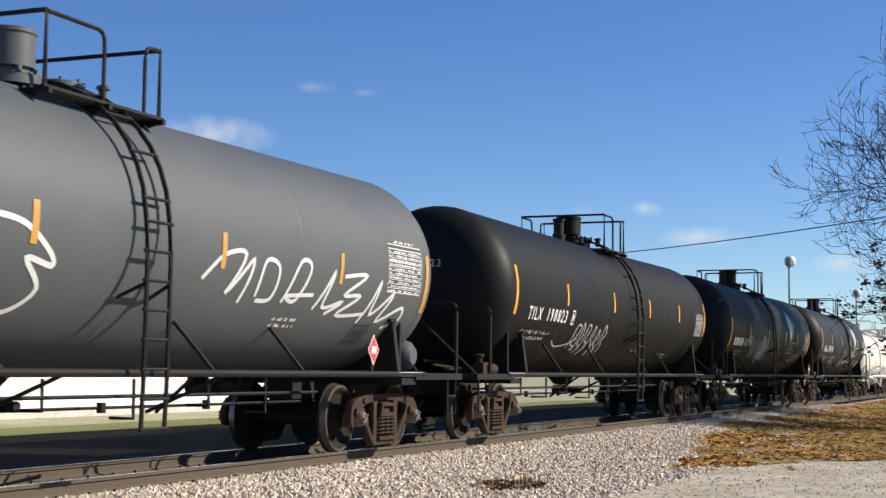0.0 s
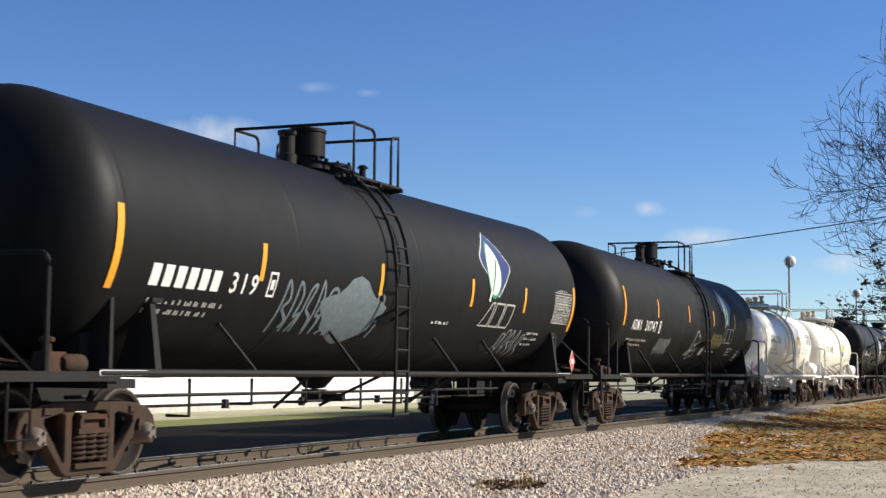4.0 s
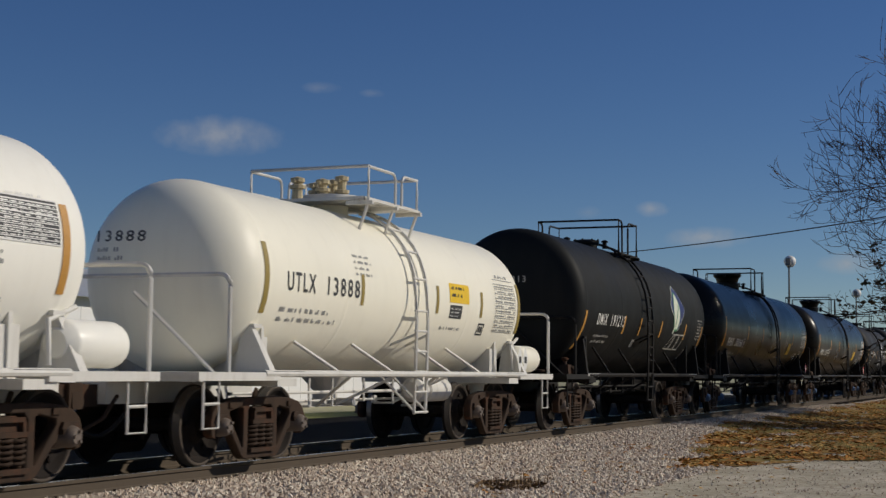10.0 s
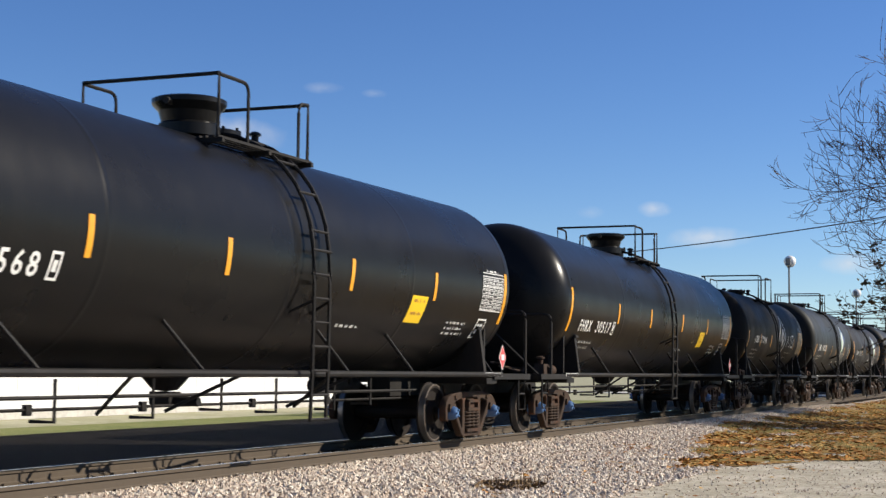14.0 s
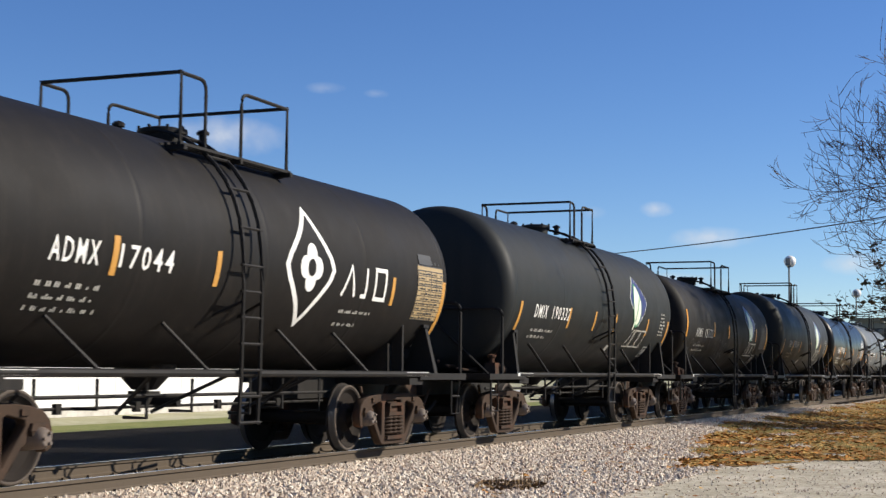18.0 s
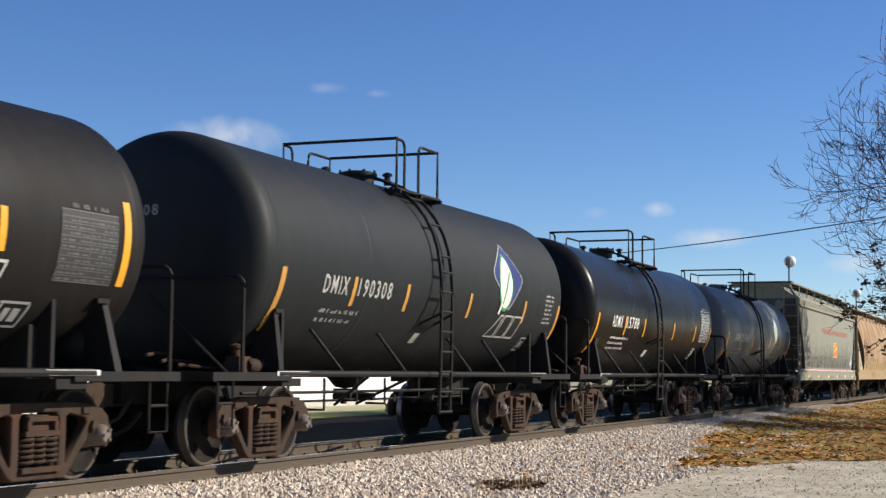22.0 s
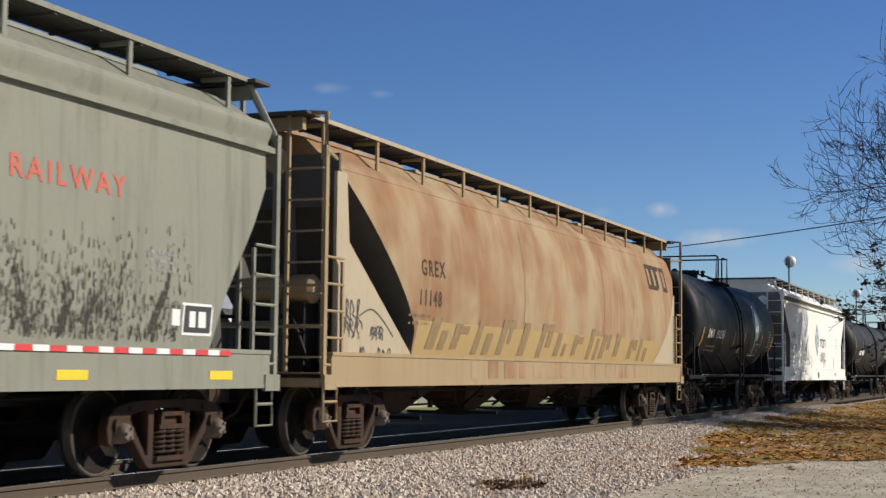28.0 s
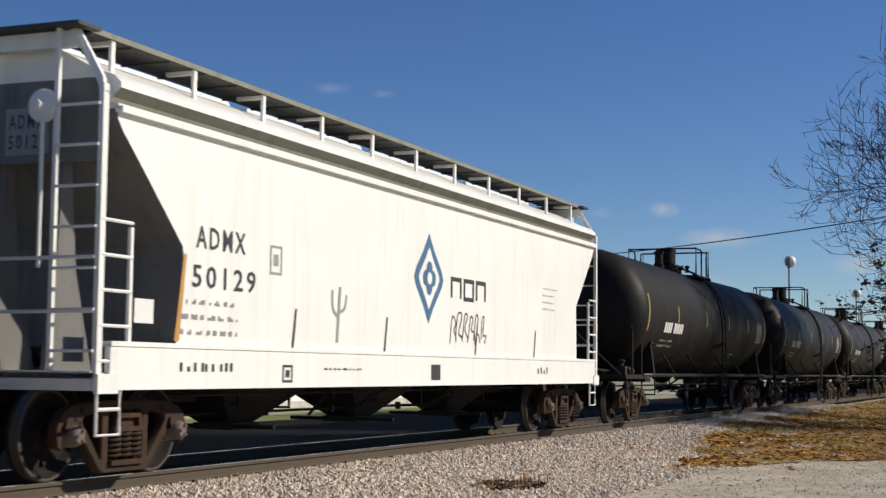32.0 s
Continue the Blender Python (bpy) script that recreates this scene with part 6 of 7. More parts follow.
lathe(bm, [(-0.45, 1.263), (0.02, 1.263)], 48, "X", (0, 0, 2.36))
part("stain_band", bm, STAIN, car, "yellowish stained band under the fittings", True)
car, place, L, rnd = tank(5, CREAM, "cream acid tank car with black lettering", ACID, plat=(-1.0, 0.82), lad=0.19, top=4.23)
strips(car, place, (-4.5, -1.68, 1.13, 3.12, 5.06), 2.33, 0.44, OLIVE, 0.92, 2.34)
mark(car, place, "UTLX 13888", -3.95, 2.2, 2.17, 0.25, BLACKLETTER, rnd, GREYLETTER)
head_mark(car, "13888", L, 1.26, 2.36, 0.6, BLACKLETTER, rnd)
wrap("yellow_notice", [rect(1.64, 2.31, 0.88, 0.32)], place, YELLOW, car, "yellow notice", 0.1)
wrap("notice_print", bars(1.72, 2.53, 0.7, 2, 0.12, 0.05, rnd), place, BLACKLETTER, car, "", 0.1, 0.012)
wrap("black_notice", [rect(1.68, 2.05, 0.53, 0.22)], place, BLACKLETTER, car, "black and white notice", 0.1)
wrap("notice_print", bars(1.71, 2.2, 0.45, 3, 0.06, 0.025, rnd), place, LETTER, car, "", 0.1, 0.012)
data_panel(3.82, 1.88, 1.05, 0.95, place, car, rnd, None, GREYLETTER)
box_panel(car, place, 3.08, 1.79, 0.3, 0.22, BLACKLETTER)
wrap("small_print", bars(-1.9, 2.8, 0.6, 4, 0.09, 0.04, rnd) + bars(1.4, 1.85, 0.9, 1, 0.1, 0.05, rnd), place, GREYLETTER, car, "small grey stencil rows")
for u in (4.55, 4.85):
    wrap("placard_ground", [[(u, 1.14), (u + 0.15, 1.4), (u, 1.66), (u - 0.15, 1.4)]], lambda x, z, o: (x, -1.47 - o, z), LETTER, car, "white diamond placard", 0.3, 0.0)
    wrap("placard_mark", [rect(u - 0.06, 1.34, 0.12, 0.12)], lambda x, z, o: (x, -1.47 - o, z), BLACKLETTER, car, "", 0.3, 0.006)


def leaf_car(i, body, label, text, faded=False, plat=(-0.7, 0.96), lad=0.3, emblem=(3.06, 2.86), at=ST, tx=-4.15, note=(0.42, 1.8), strip=DULLORANGE, r=1.52, zc=2.69, panel=None, **kw):
    """The shorter tank cars with a leaf emblem."""
    car, place, L, rnd = tank(i, body, label, SHORT, r=r, zc=zc, plat=plat, lad=lad, **kw)
    strips(car, place, at, 2.26 if i != 11 else 2.46, 0.42, strip, 0.9, 2.02 if i != 11 else 2.47)
    ink = DULLLETTER if faded or i == 11 else LETTER
    letters(text, tx, 2.2, 0.25, place, ink, car, 2.18)
    head_mark(car, text.split()[-1], L, r, zc, 0.3, ink, rnd, 0.55)
    wrap("small_print", bars(tx + 0.1, 1.92, 1.4, 2, 0.14, 0.06, rnd), place, GREYLETTER if faded else DULLLETTER, car, "small stencil rows")
    if emblem:
        leaf_emblem(*emblem, 1.0, place, car, rnd, DULLLETTER if faded else PALELEAF)
    if panel:
        data_panel(5.1, 2.02, 0.95, 0.72, place, car, rnd, panel, FADEDINK)
    else:
        wrap("small_print", bars(5.2, 2.6, 0.5, 7, 0.085, 0.04, rnd, (0.1, 0.4)), place, DULLLETTER, car, "narrow stencil column")
    box_panel(car, place, 4.5, 1.45, 0.44, 0.32, GREYLETTER)
    wrap("notice", [rect(note[0], note[1], 0.2, 0.2)], place, DULLLETTER, car, "small faded notice beside the ladder")
    return car, place, L, rnd


leaf_car(6, DARKSLATE, "dark slate tank car with a leaf emblem and gold strips", "DMIX  191213", plat=(-1.03, 0.6), lad=-0.55, emblem=(2.84, 2.87), tx=-4.4, at=(-5.3, -2.22, -0.8, 1.22, 3.84, 5.78), note=(-1.07, 1.73))

# glossy black cars
for i, text in ((7, "FHRX  30568"), (8, "FHRX  30517")):
    car, place, L, rnd = tank(i, GLOSS, "glossy black tank car with a yellow notice and orange strips", LONG, dome="bowl", cap=BLUECAP, plat=(-0.87, 1.48) if i == 7 else (-1.0, 1.2), lad=0.72 if i == 7 else 0.45, over=0.4)
    strips(car, place, (-7.71, -4.1, -1.4, 1.92, 4.9, 8.06) if i == 7 else (-7.85, -4.3, -1.4, 1.95, 5.0, 8.2), 2.49, 0.44)
    mark(car, place, text, -7.05, 2.02, 2.26, 0.25, LETTER, rnd, DULLLETTER, -4.64)
    head_mark(car, text.split()[1], L, 1.52, 2.69, 0.46, LETTER, rnd)
    k = 0.0 if i == 7 else 0.14
    wrap("yellow_notice", [rect(4.03 + k, 1.88, 0.6, 0.44, 0.1)], place, YELLOW, car, "yellow notice", 0.1)
    wrap("notice_print", bars(4.16 + k, 2.22, 0.45, 2, 0.2, 0.05, rnd), place, DULLORANGE, car, "", 0.1, 0.012)
    data_panel(6.95 + k, 2.21, 1.02, 0.64, place, car, rnd, None, LETTER)
    box_panel(car, place, 7.05 + k, 1.68, 0.4, 0.38, LETTER)
    wrap("small_print", bars(5.75 + k, 1.92, 0.95, 3, 0.1, 0.045, rnd) + bars(1.9 + k, 1.72, 0.8, 1, 0.1, 0.05, rnd), place, LETTER, car, "small stencil rows")
    placard(7.96 + k, 1.43, car)

# brown-black car with a lozenge
car, place, L, rnd = tank(9, BROWN, "brown-black tank car with a white lozenge emblem", SHORT, r=1.42, zc=2.6, plat=(-1.25, 1.35), lad=-0.43, top=4.65, loops=(0.55, -1.2))
strips(car, place, (-5.25, -3.04, -0.99, 3.98, 5.9), 2.34, 0.42, DULLORANGE, 0.92, 2.13)
letters("ADMX  17044", -4.12, 2.22, 0.25, place, LETTER, car, 2.2)
head_mark(car, "17044", L, 1.42, 2.6, 0.3, LETTER, rnd, 0.55)
wrap("small_print", bars(-4.2, 1.95, 1.3, 3, 0.14, 0.06, rnd), place, DULLLETTER, car, "small stencil rows")
lozenge_emblem(1.33, 2.52, 0.85, place, car, LETTER, BROWN)
wrap("emblem_block", stroke([(2.3, 2.2), (2.55, 2.62), (2.7, 2.2)], 0.06) + stroke([(3.05, 2.62), (3.05, 2.22), (2.9, 2.22)], 0.06) + stroke([(3.35, 2.2), (3.35, 2.62), (3.7, 2.62), (3.7, 2.2), (3.35, 2.2)], 0.06), place, LETTER, car, "worn outlined blocks", 0.1)
data_panel(4.86, 1.95, 1.0, 0.85, place, car, rnd, TANPANEL, BLACKLETTER)
wrap("panel_head", [rect(4.92, 2.82, 0.5, 0.16)], place, BLACKLETTER, car, "", 0.1, 0.01)
wrap("small_print", bars(2.4, 1.95, 1.3, 1, 0.1, 0.05, rnd) + bars(2.4, 1.75, 0.9, 1, 0.1, 0.05, rnd), place, DULLLETTER, car, "small stencil rows")

leaf_car(10, SLATE, "slate grey tank car with a leaf emblem near its end", "DMIX  190332", tx=-4.38, note=(1.3, 1.54))
car, place, L, rnd = leaf_car(11, BROWN, "dull brown tank car with a leaf emblem and thin scrawls", "ADMX  15132", sag=0.06, r=1.4, zc=2.58, strip=ORANGE, panel=DARKLABEL, plat=(-1.03, 1.65), lad=0.1, top=4.56, loops=(0.55, -1.2), emblem=(3.38, 2.86), at=(-5.93, -2.4, -0.3, 4.23, 6.22), tx=-4.78, note=(0.87, 1.81))
wrap("sprayed_scrawl", scribble(-5.1, 1.45, 1.2, 0.7, 3, rnd, 0.022) + scribble(-2.1, 1.45, 1.7, 0.75, 4, rnd, 0.025), place, FADEDINK, car, "thin grey scrawls", 0.1)
leaf_car(12, SLATE, "slate grey tank car with faded lettering and leaf emblem", "DMIX  190308", True, lad=-0.15, tx=-4.05, emblem=(3.08, 2.86), at=(-5.2, -3.12, -1.3, 1.3, 4.06, 6.02), note=(-0.4, 1.5))

# glossy black car with ribs
car, place, L, rnd = tank(13, GLOSS, "glossy black tank car with dents and white data table", SHORT, r=1.47, zc=2.64, plat=(-1.23, 1.3), lad=-0.47, top=4.63, sag=0.1, loops=(0.4, -1.2))
strips(car, place, (-5.31, -3.1, -1.4, 1.6, 4.1, 6.05), 2.25, 0.44, ORANGE, 0.98, 1.98)
letters("ADMX  15788", -4.2, 2.2, 0.26, place, LETTER, car, 2.25)
head_mark(car, "15788", L, 1.47, 2.64, 0.3, LETTER, rnd, 0.55)
wrap("small_print", bars(-4.0, 1.92, 1.4, 3, 0.13, 0.06, rnd), place, LETTER, car, "small stencil rows")
data_panel(4.75, 2.05, 1.07, 0.85, place, car, rnd, None, LETTER)
box_panel(car, place, 4.48, 1.49, 0.4, 0.34, LETTER)
wrap("notice", [rect(-0.62, 1.5, 0.24, 0.2)], place, LETTER, car, "small white notice")

car, place, L, rnd = leaf_car(14, MIDGREY, "mid grey tank car with a leaf emblem and rusty lower shell", "ADMX  15843", r=1.42, zc=2.6, emblem=(3.09, 2.86), strip=ORANGE, panel=DARKLABEL, plat=(-1.32, 1.27), lad=-0.45, top=4.64, loops=(0.5, -1.2), at=(-5.38, -3.3, -1.25, 1.98, 4.07, 6.05), tx=-4.25)


# weathered grey hopper
prof = bowed(1.38, 3.82, 1.49, 1.47, 0.02)
car, place, c, rnd = hopper_car(*ROWS[15], 9.1, HOPGREY, HOPGREY, "weathered grey covered hopper with red lettering and grime", prof, zb=1.38, ze=3.9, zr=4.2, ends=((1.38, 1.65), (2.0, 1.35), (2.9, 0.7), (3.4, 0.4)), walk_z=4.78, end_mat=SHADEENDGREY, lip=0.4)
CARS.append((car, c))
u = -2.5
for word in (5, 6):
    for k in range(word):
        w = 0.17
        sh = stroke([(u + 0.04, 2.95), (u + 0.04, 3.18)], 0.05) + (stroke([(u + 0.04, 3.16), (u + w - 0.03, 3.16)], 0.045) if k % 2 else stroke([(u + w - 0.03, 2.95), (u + w - 0.03, 3.18)], 0.045)) + (stroke([(u + 0.04, 3.06), (u + w - 0.03, 3.07)], 0.04) if k % 3 else [])
        wrap("red_stroke", sh, place, REDLETTER, car, "faded red lettering stroke")
        u += 0.23
    u += 0.22
for word, u, w in (("AND", 0.44, 0.64), ("IOWA", 1.44, 0.95), ("CITY", 2.65, 0.88), ("RAILWAY", 3.88, 1.85)):
    letters(word, u, 2.94, 0.22, place, REDLETTER, car, w, label="faded red lettering")
wrap("emblem_ground", [[(0.9, 2.58), (2.04, 2.6), (2.19, 2.32), (2.02, 2.0), (0.92, 1.95), (0.86, 2.3)]], place, ORANGESIGN, car, "faded orange emblem", 0.5, 0.004)
edge = [(0.9, 2.58), (2.04, 2.6), (2.19, 2.32), (2.02, 2.0), (0.92, 1.95), (0.86, 2.3), (0.9, 2.58)]
wrap("emblem_edge", stroke(edge, 0.03), place, YELLOW, car, "yellow edge of the emblem", 0.5, 0.006)
wrap("emblem_bars", stroke([(1.19, 2.45), (1.49, 2.5)], 0.08) + stroke([(1.19, 2.2), (1.54, 2.3), (2.04, 2.42)], 0.1), place, YELLOW, car, "yellow bars on the emblem", 0.5, 0.008)
for k in range(60):
    wrap("reflector", [rect(-7.7 + 0.26 * k, 1.335, 0.25, 0.06)], lambda x, z, o: (x, -1.52 - o, z), RED if k % 2 else LETTER, car, "red and white reflective tape", 0.5, 0.006)
for u in (-6.6, -3.8, -0.85, 2.03, 4.9, 7.7):
    wrap("yellow_mark", [rect(u - 0.25, 1.06, 0.5, 0.1)], lambda x, z, o: (x, -1.505 - o, z), YELLOW, car, "yellow reflective mark", 0.5, 0.006)
wrap("panel_ground", [rect(6.87, 1.57, 0.58, 0.32, 0.1)], place, BLACKLETTER, car, "black ground of a framed stencil", 0.2, 0.003)
box_panel(car, place, 6.85, 1.55, 0.62, 0.36, LETTER)
wrap("notice", [rect(6.65, 1.65, 0.16, 0.18), rect(7.05, 0.0 + 1.5, 0.01, 0.01)], place, LETTER, car, "white notice")
letters("CIC", -6.9, 2.5, 0.22, place, BLACKLETTER, car, 0.6)
wrap("mark_bars", [rect(-6.9 + 0.2 * k, 2.08, 0.14, 0.2) for k in range(4)], place, BLACKLETTER, car, "worn black numerals")
wrap("small_print", bars(-6.9, 3.3, 1.1, 3, 0.1, 0.05, rnd) + bars(-6.9, 1.8, 0.8, 3, 0.1, 0.05, rnd) + bars(6.2, 2.4, 0.6, 3, 0.09, 0.05, rnd), place, GREYLETTER, car, "small stencil rows")
wrap("sill_print", bars(-0.3, 1.1, 1.6, 2, 0.06, 0.03, rnd) + bars(2.4, 1.14, 0.7, 3, 0.05, 0.03, rnd) + bars(-4.0, 1.1, 1.2, 2, 0.06, 0.03, rnd), lambda x, z, o: (x, -1.505 - o, z), BLACKLETTER, car, "small print on the sill", 0.5, 0.006)
GRIME = flat_paint("black_grime", (0.045, 0.04, 0.03), 0.9, 0.4)
specks = []
for k in range(6800):
    u, z = rnd.uniform(-7.0, 7.0), 1.45 + abs(rnd.gauss(0, 0.5)) * (0.8 + 0.5 * noise.noise(Vector((k * 0.001, 3, 0)))) 
    u += 0.5 * noise.noise(Vector((u * 2, z, 0)))
    if z < 2.75:
        w, h = rnd.uniform(0.006, 0.028), rnd.uniform(0.015, 0.12)
        specks.append([(u, z), (u + w, z + 0.01), (u + w * 0.8, z + h), (u + w * 0.3, z + h * 0.9)])
tagged(wrap("grime_specks", specks, place, GRIME, car, "", 2.0, 0.003), "black grime flung up the side", kind="stuff")

# faded tan hopper
prof = lambda z: 1.52 * math.sqrt(1 - ((z - 2.45) / 2.75) ** 2)
car, place, c, rnd = hopper_car(*ROWS[16], 10.4, HOPTAN, HOPTANSILL, "faded tan covered hopper with rust stains and ghost lettering", prof, zb=1.39, ze=3.98, zr=4.22, ends=((1.39, 3.1), (1.85, 3.08), (2.25, 2.7), (2.6, 2.32), (2.95, 1.93), (3.4, 1.45), (3.75, 1.08), (3.98, 0.9)), walk_z=4.62, chutes=4, posts=12, roof_in=0.7, eave=False, straight=True, end_mat=SHADEENDGREY, tail=((1.39, 2.9), (1.75, 2.35), (2.16, 1.85), (2.7, 1.35), (3.2, 0.97), (3.6, 0.7), (3.98, 0.7)))
CARS.append((car, c))
for s in (-1, 1):
    for q in (-1, 1):
        bm = bmesh.new()
        vs = [(s * 9.85, 1.1), (s * 7.3, 1.1), (s * 7.3, 1.45), (s * 9.45, 2.95), (s * 9.55, 3.9), (s * 9.85, 3.9)]
        if s > 0:
            vs = [(9.85, 1.1), (7.3, 1.1), (7.45, 1.45), (8.5, 2.2), (9.2, 2.9), (9.85, 3.2)]
        A = [bm.verts.new((x, q * 1.4, z)) for x, z in vs]
        B = [bm.verts.new((x, q * 1.35, z)) for x, z in vs]
        bm.faces.new(A)
        bm.faces.new(B[::-1])
        for k in range(6):
            bm.faces.new((A[k], A[(k + 1) % 6], B[(k + 1) % 6], B[k]))
        part("end_panel", bm, HOPTANPALE, car, "cream triangular end panel")
letters("GREX", -7.15, 2.64, 0.25, place, OLDINK, car, 0.95)
letters("11148", -7.2, 2.18, 0.24, place, OLDINK, car, 0.85)
for k in range(4):
    b = rect(7.05 + 0.48 * k, 3.27, 0.34, 0.5, -0.08)
    wrap("ghost_block", stroke(b + [b[0]] if k != 2 else [b[0], b[3], b[2]], 0.11), place, OLDINK, car, "dark worn block of old lettering", 0.12)
wrap("lower_panel", [[(-7.28, 1.42), (7.5, 1.42), (8.05, 1.95), (-7.25, 1.95)]], place, HOPTANLOW, car, "yellowed lower side sheet", 0.065, 0.005)
for k in range(13):      # ghosts of large slanting letters: leg, bar and half leg
    u = -6.9 + 1.07 * k + rnd.uniform(-0.15, 0.15)
    lo, hi = 1.44 + rnd.uniform(0, 0.1), 2.12 - rnd.uniform(0, 0.2)
    wrap("ghost_block", [rect(u, lo, rnd.uniform(0.22, 0.36), hi - lo, 0.5)], place, GHOST, car, "ghost of a painted-out stroke", 0.065, 0.011)
    if k % 3 != 1:
        wrap("ghost_block", [rect(u + 0.5, lo + 0.2 * (k % 2), rnd.uniform(0.16, 0.3), hi - lo - 0.2, 0.5)], place, GHOST, car, "ghost of a painted-out stroke", 0.065, 0.011)
    if k % 2:
        wrap("ghost_block", [rect(u + 0.5 * (hi - lo) + 0.12, hi - 0.16, 0.42, 0.13, 0.5)], place, GHOST, car, "ghost of a painted-out stroke", 0.065, 0.014)
for u in (-2.3, 2.95):
    wrap("seam_shadow", [rect(u - 0.07, 2.04, 0.035, 1.7, 0.04)], place, GHOST, car, "rusty welded seam", 0.2, 0.004)
for k in range(14):
    wrap("pale_block", [rect(-5.0 + 0.8 * k, 1.06, 0.34 + 0.16 * (k % 3), 0.3)], lambda x, z, o: (x, -1.505 - o, z), HOPTAN, car, "rusty block on the sill", 0.5, 0.004)
wrap("small_print", bars(-7.6, 2.0, 1.0, 2, 0.12, 0.05, rnd), place, TANBLOCK, car, "small stencil rows")
endside = lambda x, z, o: (x, -1.4 - o, z)
for u, z, w, h, n in ((-9.75, 1.75, 0.7, 0.42, 4), (-9.6, 1.62, 0.5, 0.3, 3), (-8.75, 1.62, 0.45, 0.2, 4), (-8.5, 1.25, 0.5, 0.25, 3), (-9.1, 1.3, 0.2, 0.2, 2)):
    wrap("black_scrawl", scribble(u, z, w, h, n, rnd, 0.026), endside, DARKSPRAY, car, "black sprayed scrawl", 0.3)
wrap("black_scrawl", stroke(smooth_line([(-9.1, 1.95), (-8.7, 2.05), (-8.3, 1.9), (-7.95, 1.68)]), 0.022), endside, DARKSPRAY, car, "black sprayed line", 0.3)

leaf_car(17, SLATE, "slate grey tank car with a leaf emblem and worn mark", "DMIX  191286", sag=0.05, plat=(-1.03, 0.6), lad=-0.4, tx=-4.36, at=(-5.1, -2.25, -0.65, 1.0, 4.0, 6.0))

# white hopper
prof = bowed(1.4, 3.85, 1.48, 1.48, 0.015)
car, place, c, rnd = hopper_car(*ROWS[18], 8.95, HOPWHITE, HOPWHITE, "white covered hopper with a blue lozenge emblem", prof, zb=1.42, ze=3.88, zr=4.25, ends=((1.42, 1.5), (2.5, 1.6), (3.3, 0.75), (3.72, 0.3)), walk_z=4.7, posts=11, end_mat=SHADEEND)
CARS.append((car, c))
letters("ADMX", -7.11, 2.54, 0.25, place, BLACKLETTER, car, 1.1)
letters("50129", -7.17, 2.09, 0.25, place, BLACKLETTER, car, 1.42)
endwall = lambda u, z, o: (-(8.95 - 0.28 + 0.006) - o, -u, z)
wrap("end_plate", [rect(0.08, 3.42, 0.56, 0.5)], endwall, GREYLETTER, car, "grey number plate on the end", 0.5, 0.004)
letters("ADMX", 0.12, 3.7, 0.15, endwall, BLACKLETTER, car, 0.46, name="end_lettering")
letters("50129", 0.12, 3.48, 0.15, endwall, BLACKLETTER, car, 0.48, name="end_lettering")
EMBLUE = flat_paint("faded_blue_emblem", (0.05, 0.14, 0.26), 0.5, 0.2)
lozenge_emblem(-0.36, 2.61, 0.7, place, car, EMBLUE, HOPWHITE, 0.7)
for k in range(3):
    wrap("emblem_block", stroke([(0.58 + 0.56 * k, 2.36), (0.58 + 0.56 * k, 2.66), (0.98 + 0.56 * k, 2.66), (0.98 + 0.56 * k, 2.36)] + ([(0.58 + 0.56 * k, 2.36)] if k == 1 else []), 0.07), place, BLACKLETTER, car, "black block beside the emblem")
wrap("sprayed_plant", stroke(smooth_line([(-3.5, 1.55), (-3.48, 1.9), (-3.45, 2.3)]), 0.07) + stroke(smooth_line([(-3.5, 1.9), (-3.65, 2.0), (-3.68, 2.25)]), 0.05) + stroke(smooth_line([(-3.48, 1.95), (-3.3, 2.02), (-3.25, 2.2)]), 0.05), place, GREYLETTER, car, "small stencilled plant")
wrap("black_scrawl", scribble(0.55, 1.62, 1.6, 0.5, 6, rnd, 0.03), place, DARKSPRAY, car, "thin black scrawl")
for u in (-4.75, -1.95, 1.7, 4.75):
    wrap("rust_run", [[(u - 0.04, 1.45), (u + 0.02, 1.45), (u + 0.08, 1.95), (u + 0.03, 1.95)]], place, DARKSPRAY, car, "dark run down a weld")
wrap("rust_edge", [[(-7.5, 1.48), (-7.4, 1.48), (-7.3, 2.45), (-7.36, 2.45)]], place, DULLORANGE, car, "rusty orange edge")
wrap("small_print", bars(-7.4, 1.9, 1.3, 3, 0.17, 0.06, rnd) + bars(5.2, 2.75, 0.9, 4, 0.13, 0.03, rnd, (0.3, 0.6)), place, GREYLETTER, car, "small grey stencil rows")
frame_box(-5.4, 2.35, 0.3, 0.36, place, car, GREYLETTER)
sillside = lambda x, z, o: (x, -1.505 - o, z)
wrap("sill_mark", [rect(-0.25, 1.04, 0.36, 0.24)], sillside, BLACKLETTER, car, "black square on the sill", 0.5, 0.006)
wrap("sill_print", bars(-7.4, 1.15, 1.2, 1, 0.1, 0.1, rnd) + bars(-3.9, 1.18, 1.2, 1, 0.1, 0.03, rnd) + bars(4.9, 1.15, 0.6, 1, 0.1, 0.12, rnd), sillside, BLACKLETTER, car, "small print on the sill", 0.5, 0.006)
frame_box(-5.05, 1.02, 0.26, 0.22, sillside, car, BLACKLETTER)
wrap("route_plate", [rect(-8.15, 1.66, 0.36, 0.26)], lambda x, z, o: (x, -1.4 - o, z), LETTER, car, "white plate", 0.5)

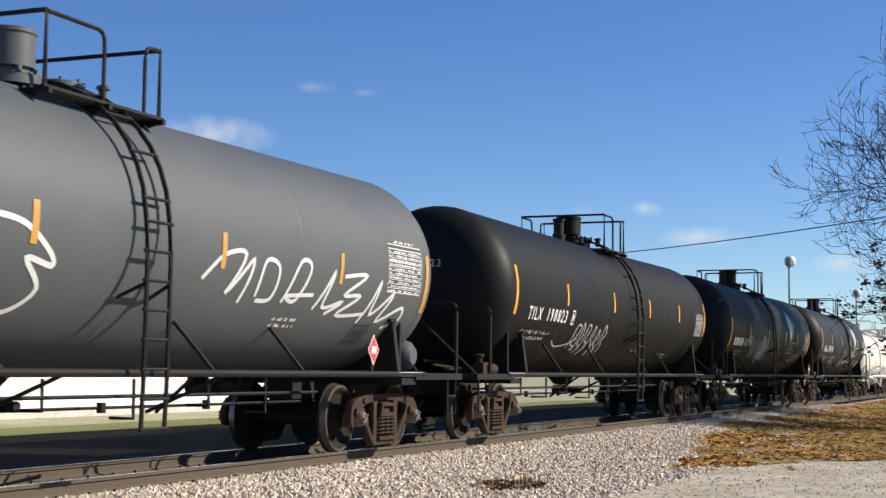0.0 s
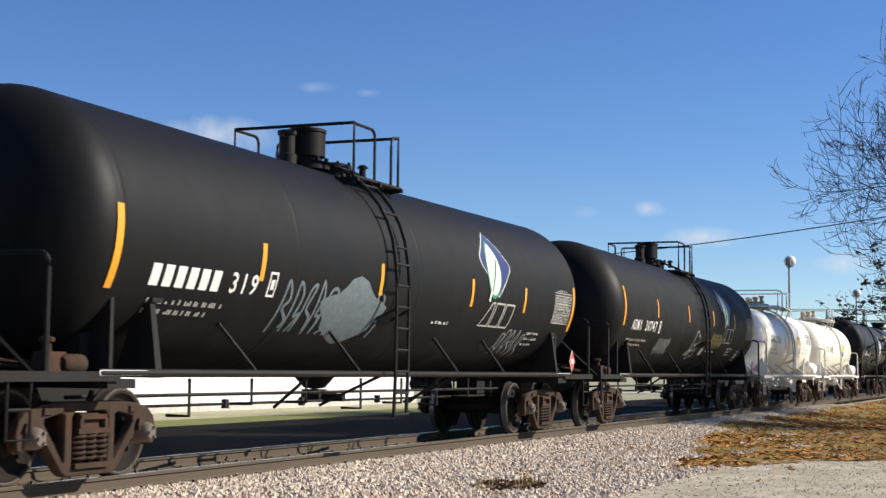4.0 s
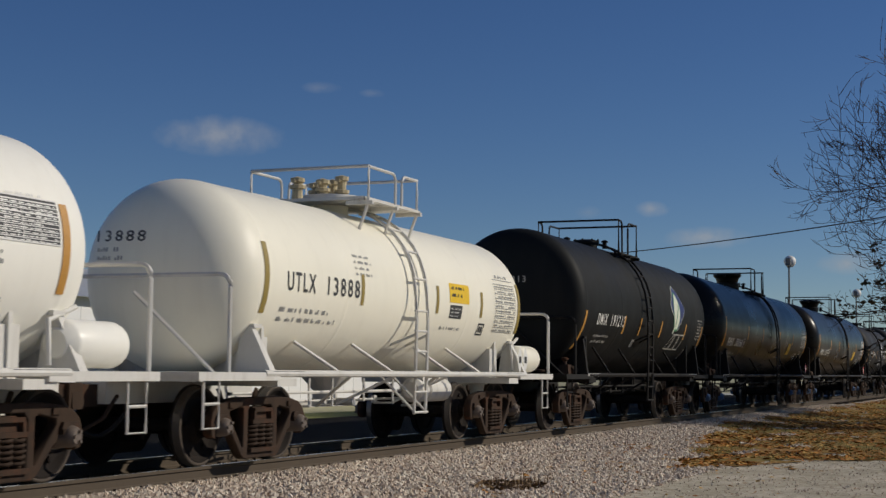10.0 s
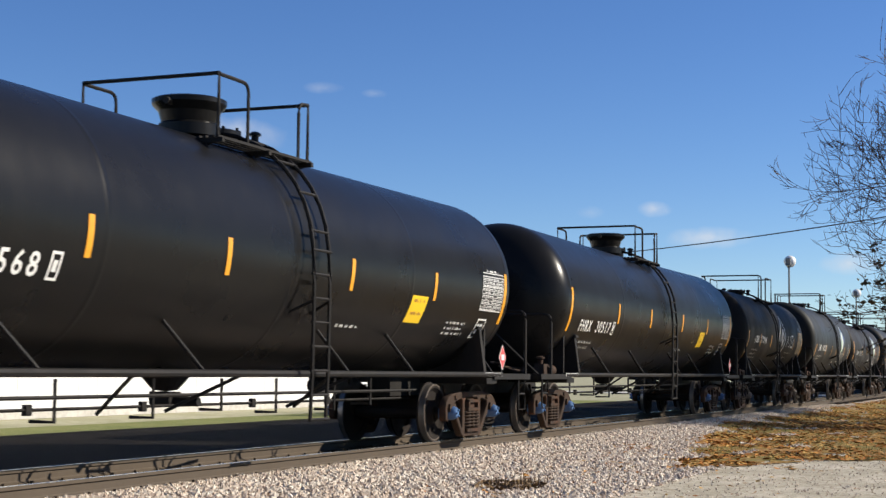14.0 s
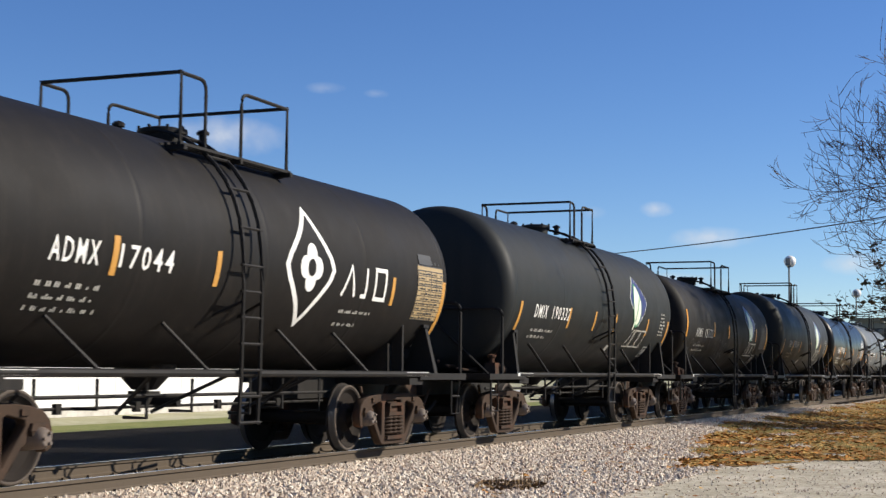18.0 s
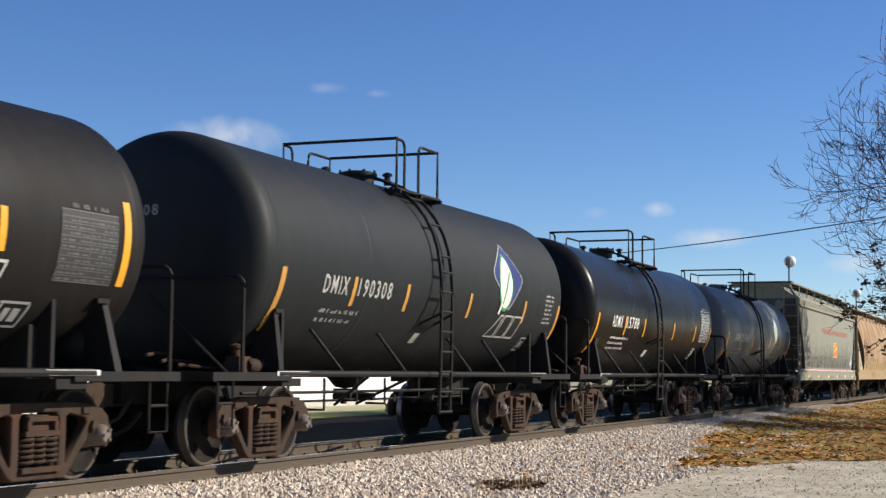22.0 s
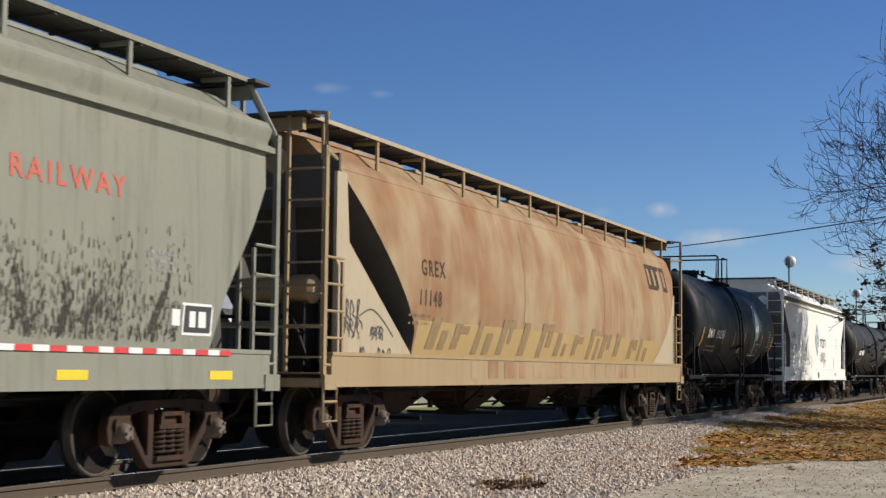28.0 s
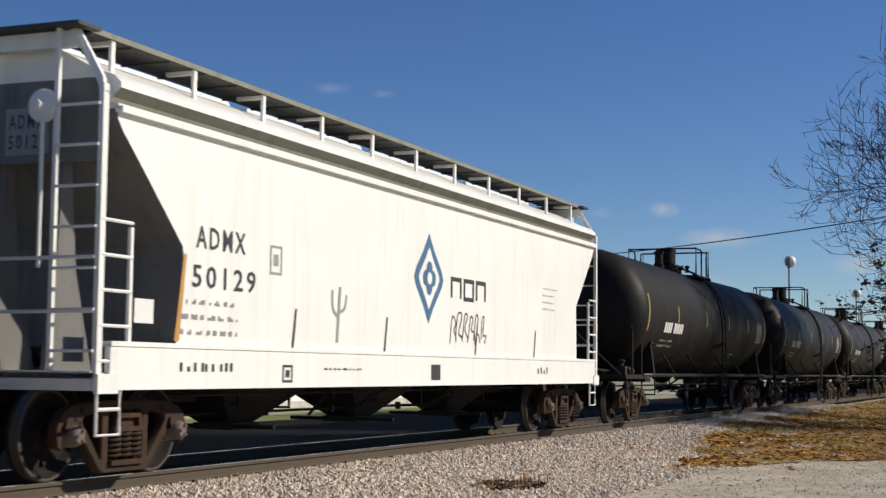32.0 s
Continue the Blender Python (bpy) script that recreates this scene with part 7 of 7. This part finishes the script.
for i in range(19, 23):
    car, place, L, rnd = tank(i, BROWN if i != 20 else BLACK, "dusty brown-black tank car with small white print", LONG)
    strips(car, place, LT, 2.7, 0.42, OLIVE)
    wrap("mark_bars", [rect(-6.0 + 0.2 * k, 2.2, 0.15, 0.26) for k in range(10) if k != 4], place, LETTER if i == 19 else DULLLETTER, car, "worn white lettering")
    wrap("small_print", bars(-6.1, 1.95, 1.5, 2, 0.14, 0.06, rnd) + bars(3.0, 1.7, 0.9, 2, 0.12, 0.05, rnd), place, DULLLETTER, car, "small stencil rows")
    data_panel(6.5, 2.2, 0.9, 0.6, place, car, rnd, DARKLABEL, DULLLETTER)


# ---- small clouds, far off ----
CLOUDS = []


def cloud_material(name, dense):
    m = bpy.data.materials.new(name)
    m.use_nodes = True
    nt = m.node_tree
    nt.nodes.clear()
    out, mixs = nt.nodes.new("ShaderNodeOutputMaterial"), nt.nodes.new("ShaderNodeMixShader")
    em, tr = nt.nodes.new("ShaderNodeEmission"), nt.nodes.new("ShaderNodeBsdfTransparent")
    em.inputs["Color"].default_value, em.inputs["Strength"].default_value = (0.9, 0.92, 0.96, 1), 0.62
    co = nt.nodes.new("ShaderNodeTexCoord")
    grad = nt.nodes.new("ShaderNodeTexGradient")
    grad.gradient_type = "SPHERICAL"
    mp = nt.nodes.new("ShaderNodeMapping")
    mp.inputs["Location"].default_value, mp.inputs["Scale"].default_value = (-1, -1, 0), (2, 2, 0)
    nt.links.new(co.outputs["Generated"], mp.inputs[0])
    nt.links.new(mp.outputs[0], grad.inputs[0])
    n = nt.nodes.new("ShaderNodeTexNoise")
    n.inputs["Scale"].default_value, n.inputs["Detail"].default_value = 0.05, 9
    oi = nt.nodes.new("ShaderNodeObjectInfo")
    ad = nt.nodes.new("ShaderNodeVectorMath")
    mul = nt.nodes.new("ShaderNodeMath")
    mul.operation, mul.inputs[1].default_value = "MULTIPLY", 900
    nt.links.new(oi.outputs["Random"], mul.inputs[0])
    nt.links.new(co.outputs["Object"], ad.inputs[0])
    nt.links.new(mul.outputs[0], ad.inputs[1])
    nt.links.new(ad.outputs[0], n.inputs["Vector"])
    m1 = nt.nodes.new("ShaderNodeMath")
    m1.operation = "MULTIPLY"
    nt.links.new(grad.outputs["Fac"], m1.inputs[0])
    nt.links.new(n.outputs["Fac"], m1.inputs[1])
    r = ramp(nt, m1.outputs[0], 0.1, 0.55, (0, 0, 0), (dense,) * 3)
    nt.links.new(r.outputs[0], mixs.inputs[0])
    nt.links.new(tr.outputs[0], mixs.inputs[1])
    nt.links.new(em.outputs[0], mixs.inputs[2])
    nt.links.new(mixs.outputs[0], out.inputs[0])
    return m


CLOUDM = cloud_material("thin_cloud", 0.55)
FAINTCLOUD = cloud_material("faint_cloud", 0.2)
for d, w, h in (((0.8443, 0.5127, 0.1559), 85, 27), ((0.9629, 0.2462, 0.1102), 24, 11), ((0.973, 0.212, 0.0912), 60, 15), ((0.9898, 0.1221, 0.0735), 40, 15), ((0.8721, 0.4511, 0.1897), 27, 8),
                ((0.8878, 0.4206, 0.1868), 18, 6), ((0.9514, 0.2883, 0.1084), 18, 9), ((0.9697, 0.2366, 0.0608), 70, 14)):
    bm = bmesh.new()
    n = 14
    g = [[bm.verts.new(((i / n - 0.5) * 2 * w, (j / 6 - 0.5) * 2 * h, 6 * math.sin(3.1 * i / n) * math.sin(3.1 * j / 6))) for i in range(n + 1)] for j in range(7)]
    for j in range(6):
        for i in range(n):
            bm.faces.new((g[j][i], g[j][i + 1], g[j + 1][i + 1], g[j + 1][i]))
    cl = new("cloud", mesh_of("cloud", bm, FAINTCLOUD if w in (27, 18) else CLOUDM, True))
    tagged(cl, "small thin white cloud in a blue sky", "cloud", "clouds", "structure")
    at = Vector(EYE) + Vector(d) * 1500
    CLOUDS.append((cl, look(tuple(at), tuple(at + Vector(d) * 10))))


# ---- movement ----
WAY = (0.05, 15.97, 32.07, 48.52, 65.43, 82.61, 99.98, 117.82, 136.33, 155.27, 174.34, 193.61, 213.27, 233.26, 253.55, 274.31, 295.44)


def gone(t):
    """Metres that the train has rolled by t seconds."""
    i = max(0, min(len(WAY) - 2, int(t // 2)))
    u = t / 2 - i
    p1, p2 = WAY[i], WAY[i + 1]
    p0 = WAY[i - 1] if i else 2 * p1 - p2
    p3 = WAY[i + 2] if i + 2 < len(WAY) else 2 * p2 - p1
    return 0.5 * (2 * p1 + (p2 - p0) * u + (2 * p0 - 5 * p1 + 4 * p2 - p3) * u * u + (3 * p1 - p0 - 3 * p2 + p3) * u ** 3)


def motions():
    for car, c in CARS:
        walk(car, [(k * 0.5, pose(c - gone(k * 0.5), CY, 0)) for k in range(65)])
    drift = Vector((math.sin(_th), -math.cos(_th), -0.06)) * 18.0
    for cl, m in CLOUDS:
        walk(cl, [(0.0, m), (SECONDS, Matrix.Translation(drift) @ m)])
    steps = [k / 15 for k in range(481)]
    for w, a in WHEELSETS:
        walk(w, [(t, pose(a, 0, R_WHEEL * K_TRUCK, 0, -math.degrees(gone(t) / (R_WHEEL * K_TRUCK)), 0)) for t in steps])


motions()
